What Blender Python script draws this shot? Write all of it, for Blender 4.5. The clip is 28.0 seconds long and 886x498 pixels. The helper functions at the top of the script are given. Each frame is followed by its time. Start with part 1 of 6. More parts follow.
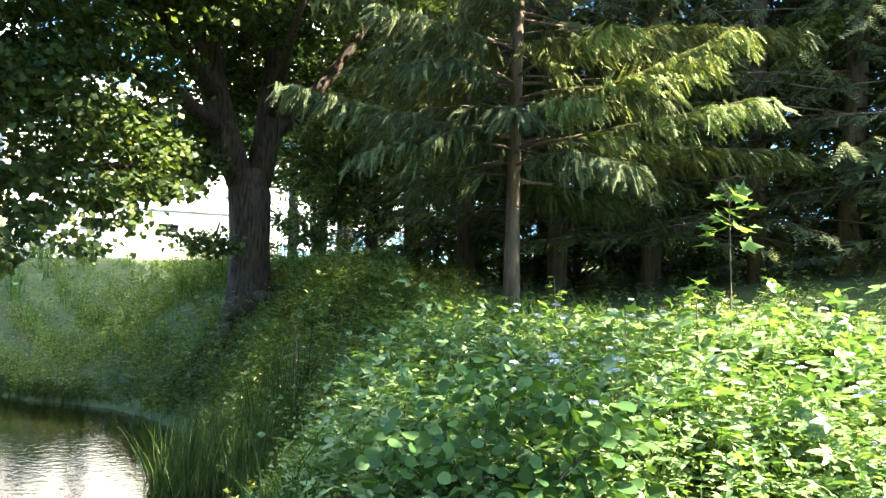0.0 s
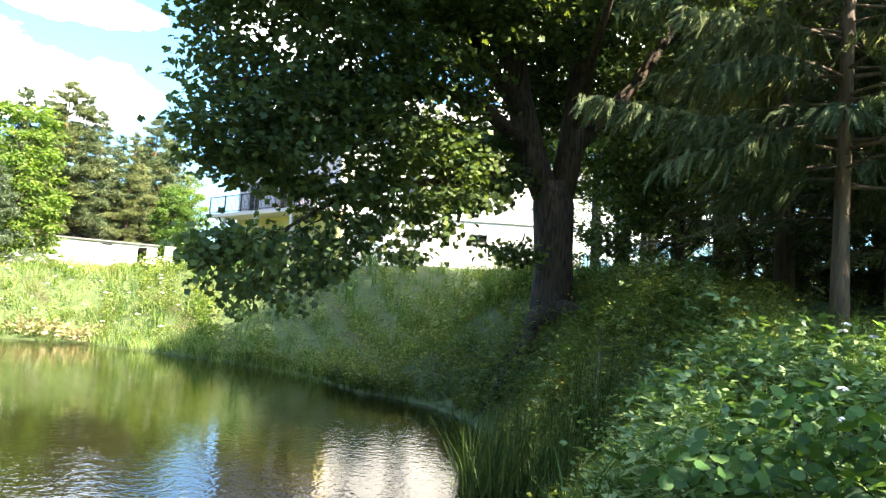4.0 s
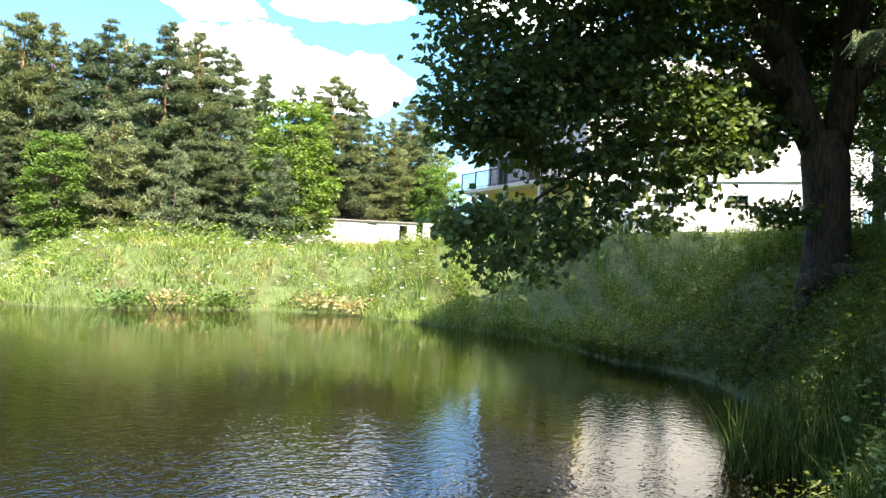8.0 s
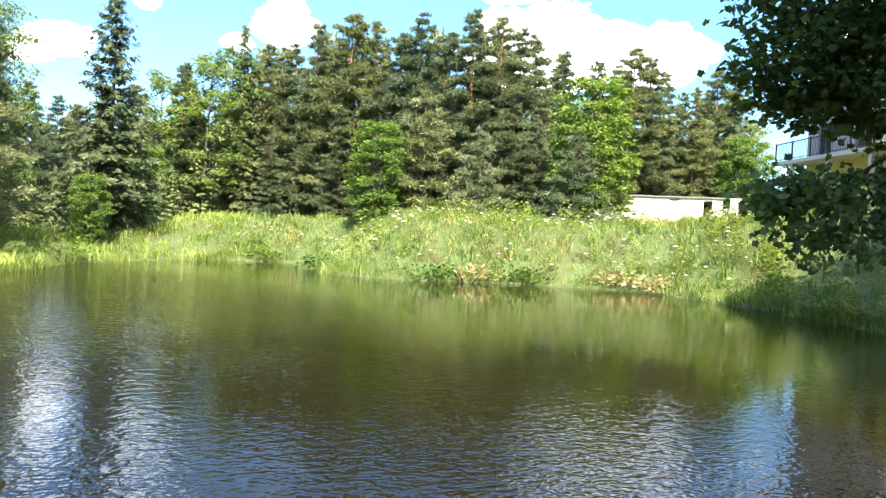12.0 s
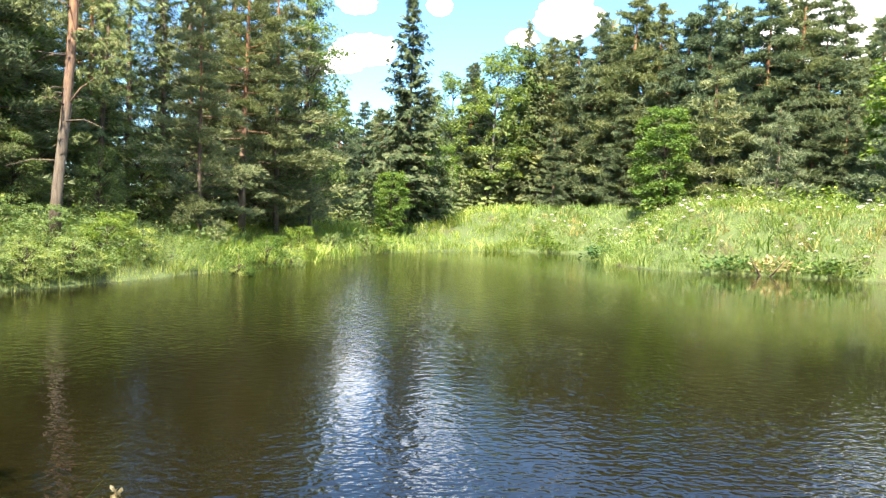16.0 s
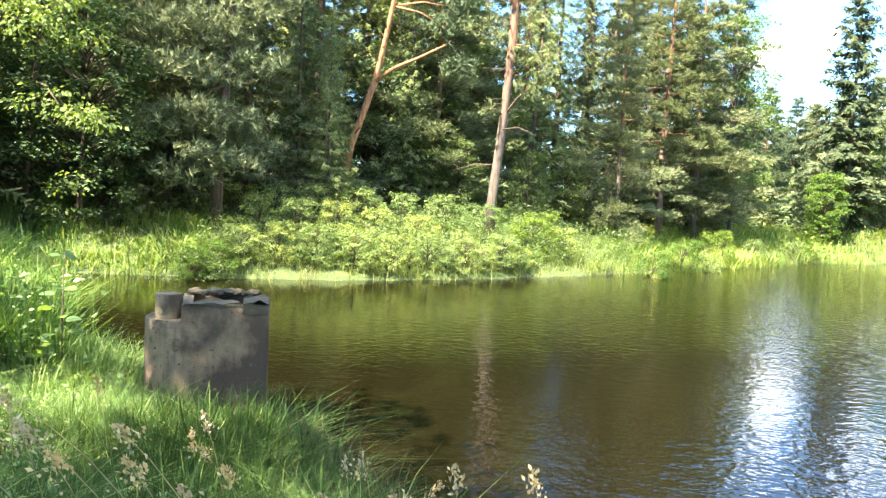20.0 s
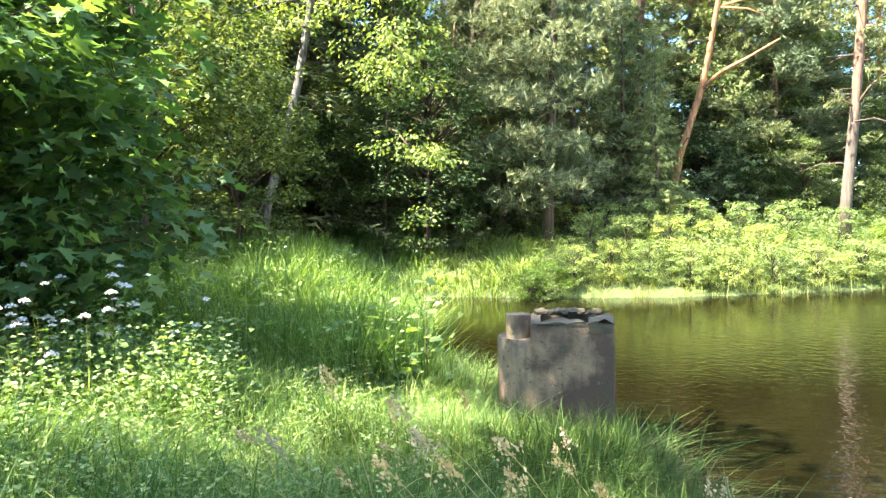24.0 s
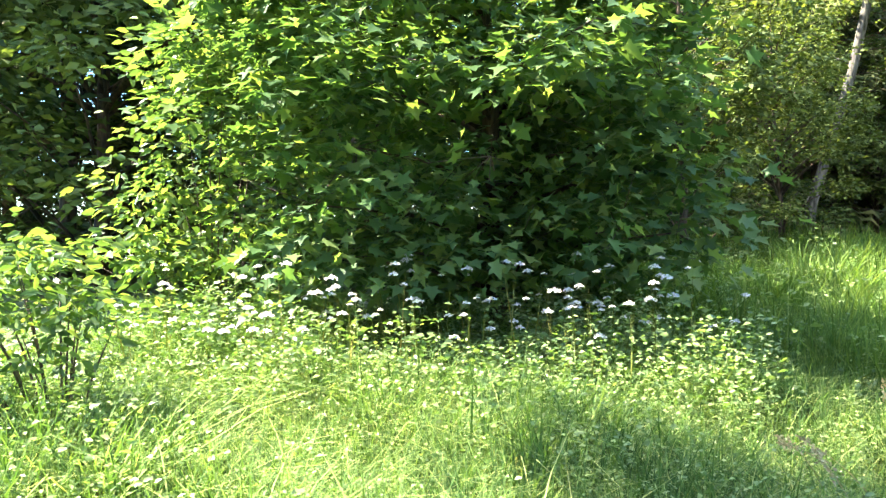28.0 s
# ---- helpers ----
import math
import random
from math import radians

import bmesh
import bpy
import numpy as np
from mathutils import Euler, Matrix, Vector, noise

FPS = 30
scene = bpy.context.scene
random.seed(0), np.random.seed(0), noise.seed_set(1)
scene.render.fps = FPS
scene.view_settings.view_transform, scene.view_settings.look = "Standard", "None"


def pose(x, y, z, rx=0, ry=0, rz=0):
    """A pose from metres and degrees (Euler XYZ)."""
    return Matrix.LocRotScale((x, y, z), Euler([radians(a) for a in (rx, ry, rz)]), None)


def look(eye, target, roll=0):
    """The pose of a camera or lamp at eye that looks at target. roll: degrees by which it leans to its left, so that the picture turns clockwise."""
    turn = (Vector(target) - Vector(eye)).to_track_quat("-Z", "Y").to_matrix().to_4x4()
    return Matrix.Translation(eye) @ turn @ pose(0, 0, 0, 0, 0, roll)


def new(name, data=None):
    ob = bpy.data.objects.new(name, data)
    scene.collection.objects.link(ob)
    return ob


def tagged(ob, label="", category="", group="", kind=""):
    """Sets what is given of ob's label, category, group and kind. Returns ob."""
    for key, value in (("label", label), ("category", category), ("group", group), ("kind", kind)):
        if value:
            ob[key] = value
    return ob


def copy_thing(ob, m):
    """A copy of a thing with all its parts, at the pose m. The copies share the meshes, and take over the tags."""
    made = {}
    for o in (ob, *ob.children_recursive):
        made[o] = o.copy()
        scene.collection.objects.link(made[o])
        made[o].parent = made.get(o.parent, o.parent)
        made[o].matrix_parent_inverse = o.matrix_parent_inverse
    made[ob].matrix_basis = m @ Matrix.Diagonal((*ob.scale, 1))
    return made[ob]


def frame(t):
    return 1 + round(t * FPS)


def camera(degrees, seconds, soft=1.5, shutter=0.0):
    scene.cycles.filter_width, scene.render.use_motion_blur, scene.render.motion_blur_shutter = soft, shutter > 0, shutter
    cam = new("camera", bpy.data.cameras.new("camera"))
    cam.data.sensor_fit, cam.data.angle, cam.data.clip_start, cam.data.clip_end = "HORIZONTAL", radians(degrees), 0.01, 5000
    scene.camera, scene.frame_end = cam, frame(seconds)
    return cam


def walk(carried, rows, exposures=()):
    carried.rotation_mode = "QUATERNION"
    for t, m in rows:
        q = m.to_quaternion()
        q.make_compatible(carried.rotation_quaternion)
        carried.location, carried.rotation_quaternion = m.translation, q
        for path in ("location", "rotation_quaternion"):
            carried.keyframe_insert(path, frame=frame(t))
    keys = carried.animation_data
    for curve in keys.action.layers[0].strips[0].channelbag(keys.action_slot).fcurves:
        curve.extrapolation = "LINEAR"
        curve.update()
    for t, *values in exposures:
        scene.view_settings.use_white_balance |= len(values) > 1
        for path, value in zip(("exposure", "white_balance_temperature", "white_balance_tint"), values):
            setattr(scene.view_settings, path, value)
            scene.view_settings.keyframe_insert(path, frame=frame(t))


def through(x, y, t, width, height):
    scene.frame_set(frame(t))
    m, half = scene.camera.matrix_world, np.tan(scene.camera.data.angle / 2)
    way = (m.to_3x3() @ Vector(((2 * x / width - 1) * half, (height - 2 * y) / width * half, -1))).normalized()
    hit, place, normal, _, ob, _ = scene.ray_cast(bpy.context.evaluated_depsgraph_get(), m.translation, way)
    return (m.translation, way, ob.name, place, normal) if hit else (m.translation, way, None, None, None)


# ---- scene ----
cam = camera(58.94, 28.0, 1.35)
# seconds, yaw, pitch, roll, sideways step of the person who holds the camera
PATH = [
    (0.0, -0.00, 5.24, -1.64, 0.00),
    (0.5, 2.65, 5.48, -1.97, 0.00),
    (1.0, 5.32, 5.59, -1.88, 0.00),
    (1.5, 7.96, 4.93, -1.94, 0.00),
    (2.0, 10.26, 3.45, -2.30, 0.00),
    (2.5, 12.23, 3.34, -2.80, 0.00),
    (3.0, 17.11, 5.23, -3.39, 0.00),
    (3.5, 20.26, 5.28, -3.80, 0.00),
    (5.5, 25.33, 3.45, -3.91, 0.00),
    (6.0, 28.05, 2.68, -3.84, 0.00),
    (6.5, 30.56, 2.33, -3.69, 0.00),
    (7.0, 33.82, 2.91, -3.49, 0.00),
    (7.5, 36.93, 2.48, -2.42, 0.00),
    (8.0, 40.01, 1.70, -2.53, 0.00),
    (8.5, 43.16, 0.83, -2.43, 0.00),
    (9.0, 46.95, -0.43, -2.41, 0.00),
    (9.5, 48.40, -0.02, -2.69, 0.00),
    (10.0, 50.80, 0.10, -2.91, 0.00),
    (10.5, 53.56, -0.23, -2.96, 0.00),
    (11.0, 56.92, -0.85, -3.03, 0.00),
    (11.5, 59.70, -1.13, -2.99, 0.00),
    (13.5, 66.67, -0.53, -3.33, 0.00),
    (14.0, 69.64, -1.09, -3.79, 0.00),
    (14.5, 72.89, -1.75, -3.25, 0.00),
    (15.0, 76.41, -2.36, -2.57, 0.00),
    (15.5, 79.17, -2.53, -2.16, 0.00),
    (16.0, 82.09, -2.57, -2.16, 0.00),
    (16.5, 85.28, -2.74, -1.89, 0.00),
    (17.0, 88.52, -3.05, -1.85, 0.00),
    (17.5, 90.91, -2.92, -2.41, 0.00),
    (18.0, 96.79, -3.21, -3.16, 0.00),
    (18.5, 101.85, -3.52, -3.73, 0.00),
    (19.0, 107.96, -3.69, -3.76, 0.00),
    (19.5, 110.39, -3.58, -3.51, 0.01),
    (20.0, 111.85, -3.78, -3.09, 0.02),
    (20.5, 113.47, -4.54, -2.55, 0.04),
    (21.0, 116.04, -4.47, -2.77, 0.06),
    (21.5, 120.16, -4.35, -2.97, 0.07),
    (22.0, 124.62, -4.05, -3.35, 0.09),
    (22.5, 128.36, -3.91, -1.73, 0.11),
    (24.5, 138.19, -2.15, 1.35, 0.18),
    (25.0, 142.76, -1.39, 1.35, 0.20),
    (25.5, 149.88, -0.67, 1.58, 0.20),
    (26.0, 159.04, 0.10, 1.75, 0.20),
    (26.5, 165.20, -0.85, 1.80, 0.20),
    (27.0, 167.45, -2.03, 1.69, 0.20),
    (27.5, 169.47, -2.56, 1.50, 0.20),
    (28.0, 172.98, -2.41, 1.30, 0.20),
]
EXPOSURES = [(0, 3.1), (1.5, 3.02), (3.5, 2.66), (6, 2.2), (9, 1.98), (15, 1.95), (18, 2.4), (21, 2.9), (25, 3.1), (28, 3.05)]
walk(cam, [(t, pose(0.616 * s, -0.788 * s, 2.5, 90 + p, r, w)) for t, w, p, r, s in PATH], EXPOSURES)

# ---- light: afternoon sun over the wooded slope, blue sky with white clouds ----
SUN_AZ, SUN_EL = 249.0, 51.0
sun_way = Vector((-math.sin(radians(SUN_AZ)) * math.cos(radians(SUN_EL)), math.cos(radians(SUN_AZ)) * math.cos(radians(SUN_EL)), math.sin(radians(SUN_EL))))
sun = new("sun", bpy.data.lights.new("sun", "SUN"))
sun.data.energy, sun.data.angle, sun.data.color = 5.8, radians(0.53), (1.0, 0.88, 0.72)
sun.matrix_world = look(sun_way * 100, (0, 0, 0))
world = bpy.data.worlds.new("sky")
scene.world = world
world.use_nodes = True
wn = world.node_tree.nodes
sky = wn.new("ShaderNodeTexSky")
sky.sky_type, sky.sun_disc = "NISHITA", False
sky.sun_elevation, sky.sun_rotation = radians(SUN_EL), radians(360 - SUN_AZ)
sky.air_density, sky.dust_density, sky.ozone_density = 1.1, 0.2, 3.0
wn["Background"].inputs["Strength"].default_value = 0.096
haze = wn.new("ShaderNodeMix")
haze.data_type, haze.blend_type = "RGBA", "MULTIPLY"
haze.inputs[0].default_value, haze.inputs[7].default_value = 1.0, (0.66, 0.91, 1.10, 1)
world.node_tree.links.new(sky.outputs[0], haze.inputs[6])
world.node_tree.links.new(haze.outputs[2], wn["Background"].inputs["Color"])


# ---- materials ----
class Mat:
    """A node material with short ways to add nodes."""

    def __init__(self, name):
        self.m = bpy.data.materials.new(name)
        self.m.use_nodes = True
        self.t = self.m.node_tree
        self.n = self.t.nodes
        self.b = self.n["Principled BSDF"]
        self.out = self.n["Material Output"]
        self.tex = self.n.new("ShaderNodeTexCoord").outputs["Object"]

    def link(self, a, b):
        self.t.links.new(a, b)

    def noise(self, scale, detail=4.0, rough=0.55, stretch=None, offset=0.0):
        nd = self.n.new("ShaderNodeTexNoise")
        nd.inputs["Scale"].default_value, nd.inputs["Detail"].default_value, nd.inputs["Roughness"].default_value = scale, detail, rough
        mp = self.n.new("ShaderNodeMapping")
        mp.inputs["Scale"].default_value = stretch or (1, 1, 1)
        mp.inputs["Location"].default_value = (offset, offset * 0.7, 0)
        self.link(self.tex, mp.inputs["Vector"])
        self.link(mp.outputs[0], nd.inputs["Vector"])
        return nd.outputs["Fac"]

    def ramp(self, fac, *stops):
        r = self.n.new("ShaderNodeValToRGB")
        while len(r.color_ramp.elements) < len(stops):
            r.color_ramp.elements.new(0.5)
        for e, (p, c) in zip(r.color_ramp.elements, stops):
            e.position = p
            e.color = (*c, 1) if len(c) == 3 else c
        self.link(fac, r.inputs[0])
        return r.outputs[0]

    def mix(self, fac, a, b, how="MIX"):
        m = self.n.new("ShaderNodeMix")
        m.data_type, m.blend_type = "RGBA", how
        for sock, v in ((m.inputs[0], fac), (m.inputs[6], a), (m.inputs[7], b)):
            if isinstance(v, (int, float)):
                sock.default_value = v
            elif isinstance(v, tuple):
                sock.default_value = (*v, 1)
            else:
                self.link(v, sock)
        return m.outputs[2]

    def bump(self, height, strength, distance):
        b = self.n.new("ShaderNodeBump")
        b.inputs["Strength"].default_value, b.inputs["Distance"].default_value = strength, distance
        self.link(height, b.inputs["Height"])
        self.link(b.outputs[0], self.b.inputs["Normal"])
        return b.outputs[0]

    def put(self, colour, rough=0.6):
        self.link(colour, self.b.inputs["Base Color"])
        self.b.inputs["Roughness"].default_value = rough
        return self.m


def leaf_material(name, dark, mid, light, through=0.4, rough=0.5, glow=(1.32, 1.35, 0.42), big=0.5, shine=0.1):
    """Leaves and needles: each piece a little different, letting light through."""
    a = Mat(name)
    geo = a.n.new("ShaderNodeNewGeometry")
    inf = a.n.new("ShaderNodeObjectInfo")
    c = a.ramp(geo.outputs["Random Per Island"], (0.0, dark), (0.55, mid), (1.0, light))
    patch = a.ramp(a.noise(big, 3), (0.3, (0.76, 0.75, 0.78)), (0.7, (1.31, 1.18, 1.24)))
    c = a.mix(1.0, c, patch, "MULTIPLY")
    tree = a.ramp(inf.outputs["Random"], (0.0, (0.70, 0.78, 0.86)), (0.5, (1, 1, 1)), (1.0, (1.25, 1.14, 0.9)))
    c = a.mix(1.0, c, tree, "MULTIPLY")
    a.put(c, rough)
    a.b.inputs["Specular IOR Level"].default_value = shine
    if through > 0:
        tr = a.n.new("ShaderNodeBsdfTranslucent")
        a.link(a.mix(1.0, c, glow, "MULTIPLY"), tr.inputs["Color"])
        ms = a.n.new("ShaderNodeMixShader")
        ms.inputs[0].default_value = through
        a.link(a.b.outputs[0], ms.inputs[1])
        a.link(tr.outputs[0], ms.inputs[2])
        a.link(ms.outputs[0], a.out.inputs["Surface"])
    return a.m


def bark_material(name, low, high, cracks, split=None):
    """Bark with upright cracks; split: the heights between which low turns into high."""
    a = Mat(name)
    grain = a.noise(5.0, 6, 0.6, (3.0, 3.0, 0.5))
    fine = a.noise(28.0, 4, 0.6, (1, 1, 0.35))
    base = low
    if split:
        sep = a.n.new("ShaderNodeSeparateXYZ")
        a.link(a.tex, sep.inputs[0])
        mr = a.n.new("ShaderNodeMapRange")
        mr.inputs["From Min"].default_value, mr.inputs["From Max"].default_value = split
        a.link(sep.outputs["Z"], mr.inputs["Value"])
        base = a.mix(mr.outputs[0], low, high)
    else:
        base = a.mix(a.noise(1.3, 4), low, high)
    c = a.mix(a.ramp(grain, (0.35, (1, 1, 1)), (0.6, (0, 0, 0))), base, cracks)
    c = a.mix(0.35, c, a.mix(fine, (0.05, 0.05, 0.04), (0.9, 0.9, 0.85)), "SOFT_LIGHT")
    a.bump(a.mix(0.35, grain, fine), 0.8, 0.03)
    return a.put(c, 0.85)


def plain_material(name, c1, c2, scale, rough=0.7, bump=0.3, dist=0.01, metal=0.0):
    a = Mat(name)
    f = a.noise(scale, 5)
    c = a.mix(a.noise(scale * 0.13, 3, offset=3.0), a.mix(f, c1, c2), c1)
    a.bump(f, bump, dist)
    a.b.inputs["Metallic"].default_value = metal
    return a.put(c, rough)


def ground_material():
    a = Mat("soil_and_turf")
    soil = a.mix(a.noise(3.0, 6), (0.035, 0.024, 0.014), (0.09, 0.065, 0.035))
    turf = a.mix(a.noise(7.0, 5), (0.035, 0.06, 0.018), (0.11, 0.145, 0.045))
    c = a.mix(a.ramp(a.noise(0.35, 5), (0.28, (0, 0, 0)), (0.42, (1, 1, 1))), soil, turf)
    a.bump(a.noise(9.0, 6), 0.8, 0.06)
    return a.put(c, 0.95)


def water_material():
    a = Mat("pond_water")
    c = a.mix(a.noise(0.12, 4), (0.0042, 0.0036, 0.0011), (0.0084, 0.0066, 0.002))
    wind = a.ramp(a.noise(0.06, 3, offset=9.0), (0.36, (0.2, 0.2, 0.2)), (0.56, (1, 1, 1)))
    sep = a.n.new("ShaderNodeSeparateXYZ")
    a.link(a.tex, sep.inputs[0])
    mr = a.n.new("ShaderNodeMapRange")
    mr.inputs["From Min"].default_value, mr.inputs["From Max"].default_value = -10.0, 14.0
    a.link(sep.outputs["Y"], mr.inputs["Value"])
    open_water = a.ramp(mr.outputs[0], (0.0, (0.25, 0.25, 0.25)), (0.34, (1, 1, 1)), (0.62, (1, 1, 1)), (0.86, (0.3, 0.3, 0.3)))
    wind = a.mix(1.0, wind, open_water, "MULTIPLY")
    long = a.noise(4.6, 1, 0.4, (1.1, 0.9, 1))
    small = a.noise(12.0, 1, 0.4, (1.1, 0.9, 1), 5.0)
    h = a.mix(0.4, long, small)
    b = a.n.new("ShaderNodeBump")
    b.inputs["Distance"].default_value = 0.028
    a.link(wind, b.inputs["Strength"])
    a.link(h, b.inputs["Height"])
    a.link(b.outputs[0], a.b.inputs["Normal"])
    a.b.inputs["IOR"].default_value = 1.333
    return a.put(c, 0.02)


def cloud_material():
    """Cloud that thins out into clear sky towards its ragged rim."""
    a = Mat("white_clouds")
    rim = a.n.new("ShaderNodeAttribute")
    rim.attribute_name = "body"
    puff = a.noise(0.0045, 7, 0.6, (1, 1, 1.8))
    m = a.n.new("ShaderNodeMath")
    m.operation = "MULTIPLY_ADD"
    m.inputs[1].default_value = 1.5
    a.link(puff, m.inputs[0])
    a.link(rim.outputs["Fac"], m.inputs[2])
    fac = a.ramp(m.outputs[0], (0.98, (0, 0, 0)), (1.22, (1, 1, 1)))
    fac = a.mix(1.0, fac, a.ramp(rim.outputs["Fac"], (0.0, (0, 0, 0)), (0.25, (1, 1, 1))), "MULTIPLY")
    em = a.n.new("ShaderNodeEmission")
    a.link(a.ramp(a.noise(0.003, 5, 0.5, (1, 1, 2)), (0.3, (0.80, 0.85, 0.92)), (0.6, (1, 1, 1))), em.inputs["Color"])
    # glows strongly enough to lend the shade white fill light
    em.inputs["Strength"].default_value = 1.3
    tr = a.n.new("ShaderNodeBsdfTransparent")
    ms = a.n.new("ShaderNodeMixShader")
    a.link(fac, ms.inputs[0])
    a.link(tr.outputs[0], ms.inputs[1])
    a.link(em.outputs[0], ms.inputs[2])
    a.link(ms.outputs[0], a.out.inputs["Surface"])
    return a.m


M_GROUND, M_WATER, M_CLOUD = ground_material(), water_material(), cloud_material()
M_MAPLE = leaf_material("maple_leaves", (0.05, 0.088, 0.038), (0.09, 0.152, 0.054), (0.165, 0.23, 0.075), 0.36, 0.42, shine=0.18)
# maple leaves again, brightened in colour for the sunlit crown and saplings
M_MAPLE_LIT = leaf_material("sunlit_maple_leaves", (0.09, 0.165, 0.066), (0.152, 0.265, 0.094), (0.29, 0.38, 0.125), 0.5, 0.38, shine=0.18)
M_HAZEL = leaf_material("hazel_leaves", (0.070, 0.132, 0.054), (0.121, 0.221, 0.078), (0.241, 0.323, 0.105), 0.5, 0.38, shine=0.18)
M_ALDER = leaf_material("alder_leaves", (0.05, 0.112, 0.03), (0.08, 0.165, 0.044), (0.135, 0.225, 0.058), 0.3, 0.45, shine=0.18)
M_BIRCH = leaf_material("birch_leaves", (0.1, 0.16, 0.055), (0.165, 0.25, 0.085), (0.27, 0.345, 0.13), 0.45, 0.5)
M_PINE = leaf_material("pine_needles", (0.078, 0.112, 0.058), (0.14, 0.19, 0.092), (0.225, 0.275, 0.145), 0.25, 0.6, (1.15, 1.15, 0.7))
M_PINE_YOUNG = leaf_material("young_pine_needles", (0.1, 0.142, 0.074), (0.168, 0.22, 0.112), (0.3, 0.345, 0.195), 0.28, 0.6, (1.15, 1.15, 0.7))
M_UNDER = leaf_material("understorey_leaves", (0.05, 0.085, 0.035), (0.09, 0.145, 0.055), (0.16, 0.225, 0.09), 0.35, 0.6)
M_BANK = leaf_material("bank_leaves", (0.125, 0.2, 0.065), (0.215, 0.31, 0.105), (0.35, 0.415, 0.175), 0.4, 0.55, shine=0.18)
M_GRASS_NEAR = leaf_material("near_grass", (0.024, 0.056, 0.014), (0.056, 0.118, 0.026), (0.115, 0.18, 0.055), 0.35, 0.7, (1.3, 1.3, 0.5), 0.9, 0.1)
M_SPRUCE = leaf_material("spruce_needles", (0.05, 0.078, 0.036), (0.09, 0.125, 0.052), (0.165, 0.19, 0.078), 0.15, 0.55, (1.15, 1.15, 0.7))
# spruce needles again, with sunlight put into a lighter green
M_SPRUCE_LIT = leaf_material("sunlit_spruce_needles", (0.11, 0.175, 0.065), (0.19, 0.265, 0.1), (0.32, 0.37, 0.15), 0.25, 0.5, (1.15, 1.15, 0.7))
M_FAR = leaf_material("bright_broad_leaves", (0.076, 0.152, 0.036), (0.129, 0.222, 0.050), (0.211, 0.303, 0.072), 0.4, 0.5)
M_GRASS = leaf_material("meadow_grass", (0.1, 0.185, 0.055), (0.2, 0.32, 0.09), (0.38, 0.44, 0.18), 0.4, 0.7, (1.3, 1.3, 0.5), 0.25, 0.1)
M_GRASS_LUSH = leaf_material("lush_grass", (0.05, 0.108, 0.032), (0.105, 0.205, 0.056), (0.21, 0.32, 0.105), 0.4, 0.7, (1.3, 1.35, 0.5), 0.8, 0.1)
M_GRASS_DRY = leaf_material("dry_grass", (0.216, 0.230, 0.095), (0.351, 0.338, 0.162), (0.513, 0.459, 0.270), 0.3, 0.6, (1.1, 1.05, 0.8), 0.4)
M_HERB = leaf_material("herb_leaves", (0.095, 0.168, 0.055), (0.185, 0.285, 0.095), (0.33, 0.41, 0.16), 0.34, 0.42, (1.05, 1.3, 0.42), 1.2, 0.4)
# bank leaves again, with the maple's shade put into the green
M_BANK_SHADE = leaf_material("shaded_bank_leaves", (0.088, 0.128, 0.034), (0.165, 0.218, 0.06), (0.28, 0.32, 0.1), 0.36, 0.5, (1.2, 1.3, 0.45), 0.9)
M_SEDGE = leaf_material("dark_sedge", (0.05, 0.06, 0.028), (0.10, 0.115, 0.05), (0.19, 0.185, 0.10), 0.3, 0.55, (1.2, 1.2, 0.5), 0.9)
M_REED = leaf_material("reed_blades", (0.041, 0.081, 0.023), (0.075, 0.125, 0.032), (0.137, 0.185, 0.052), 0.35, 0.4)
M_PETAL = leaf_material("white_petals", (0.68, 0.68, 0.62), (0.8, 0.8, 0.76), (0.86, 0.86, 0.82), 0.3, 0.7, (1, 1, 1))
M_STEM = leaf_material("green_stems", (0.099, 0.139, 0.030), (0.157, 0.202, 0.045), (0.255, 0.248, 0.075), 0.1)
M_BARK_MAPLE = bark_material("maple_bark", (0.065, 0.042, 0.025), (0.145, 0.10, 0.062), (0.014, 0.010, 0.007))
M_BARK_PINE = bark_material("pine_bark", (0.14, 0.118, 0.09), (0.40, 0.18, 0.08), (0.07, 0.05, 0.04), (3.5, 9.5))
M_BARK_ORANGE = bark_material("orange_pine_bark", (0.44, 0.20, 0.085), (0.55, 0.27, 0.12), (0.20, 0.10, 0.05))
M_BARK_SPRUCE = bark_material("spruce_bark", (0.13, 0.088, 0.058), (0.19, 0.135, 0.095), (0.07, 0.05, 0.04))
M_BARK_BIRCH = bark_material("birch_bark", (0.085, 0.078, 0.068), (0.23, 0.215, 0.195), (0.03, 0.026, 0.022))
M_TWIG = bark_material("twigs", (0.09, 0.065, 0.045), (0.16, 0.12, 0.09), (0.04, 0.03, 0.025))


# ---- building blocks ----
rng = np.random.default_rng(7)


def raw(name, verts, faces, mat, smooth=False):
    """A mesh from arrays of vertices and triangles."""
    me = bpy.data.meshes.new(name)
    verts, faces = np.asarray(verts, np.float32), np.asarray(faces, np.int32)
    k = faces.shape[1]
    me.vertices.add(len(verts))
    me.vertices.foreach_set("co", verts.ravel())
    me.loops.add(faces.size)
    me.loops.foreach_set("vertex_index", faces.ravel())
    me.polygons.add(len(faces))
    me.polygons.foreach_set("loop_start", np.arange(0, faces.size, k, dtype=np.int32))
    if smooth:
        me.polygons.foreach_set("use_smooth", np.ones(len(faces), bool))
    me.update(calc_edges=True)
    me.materials.append(mat)
    return me


def merged(pieces):
    """Joins (verts, faces) pairs."""
    vs, fs, n = [], [], 0
    for v, f in pieces:
        vs.append(np.asarray(v, float))
        fs.append(np.asarray(f, int) + n)
        n += len(v)
    return np.concatenate(vs), np.concatenate(fs)


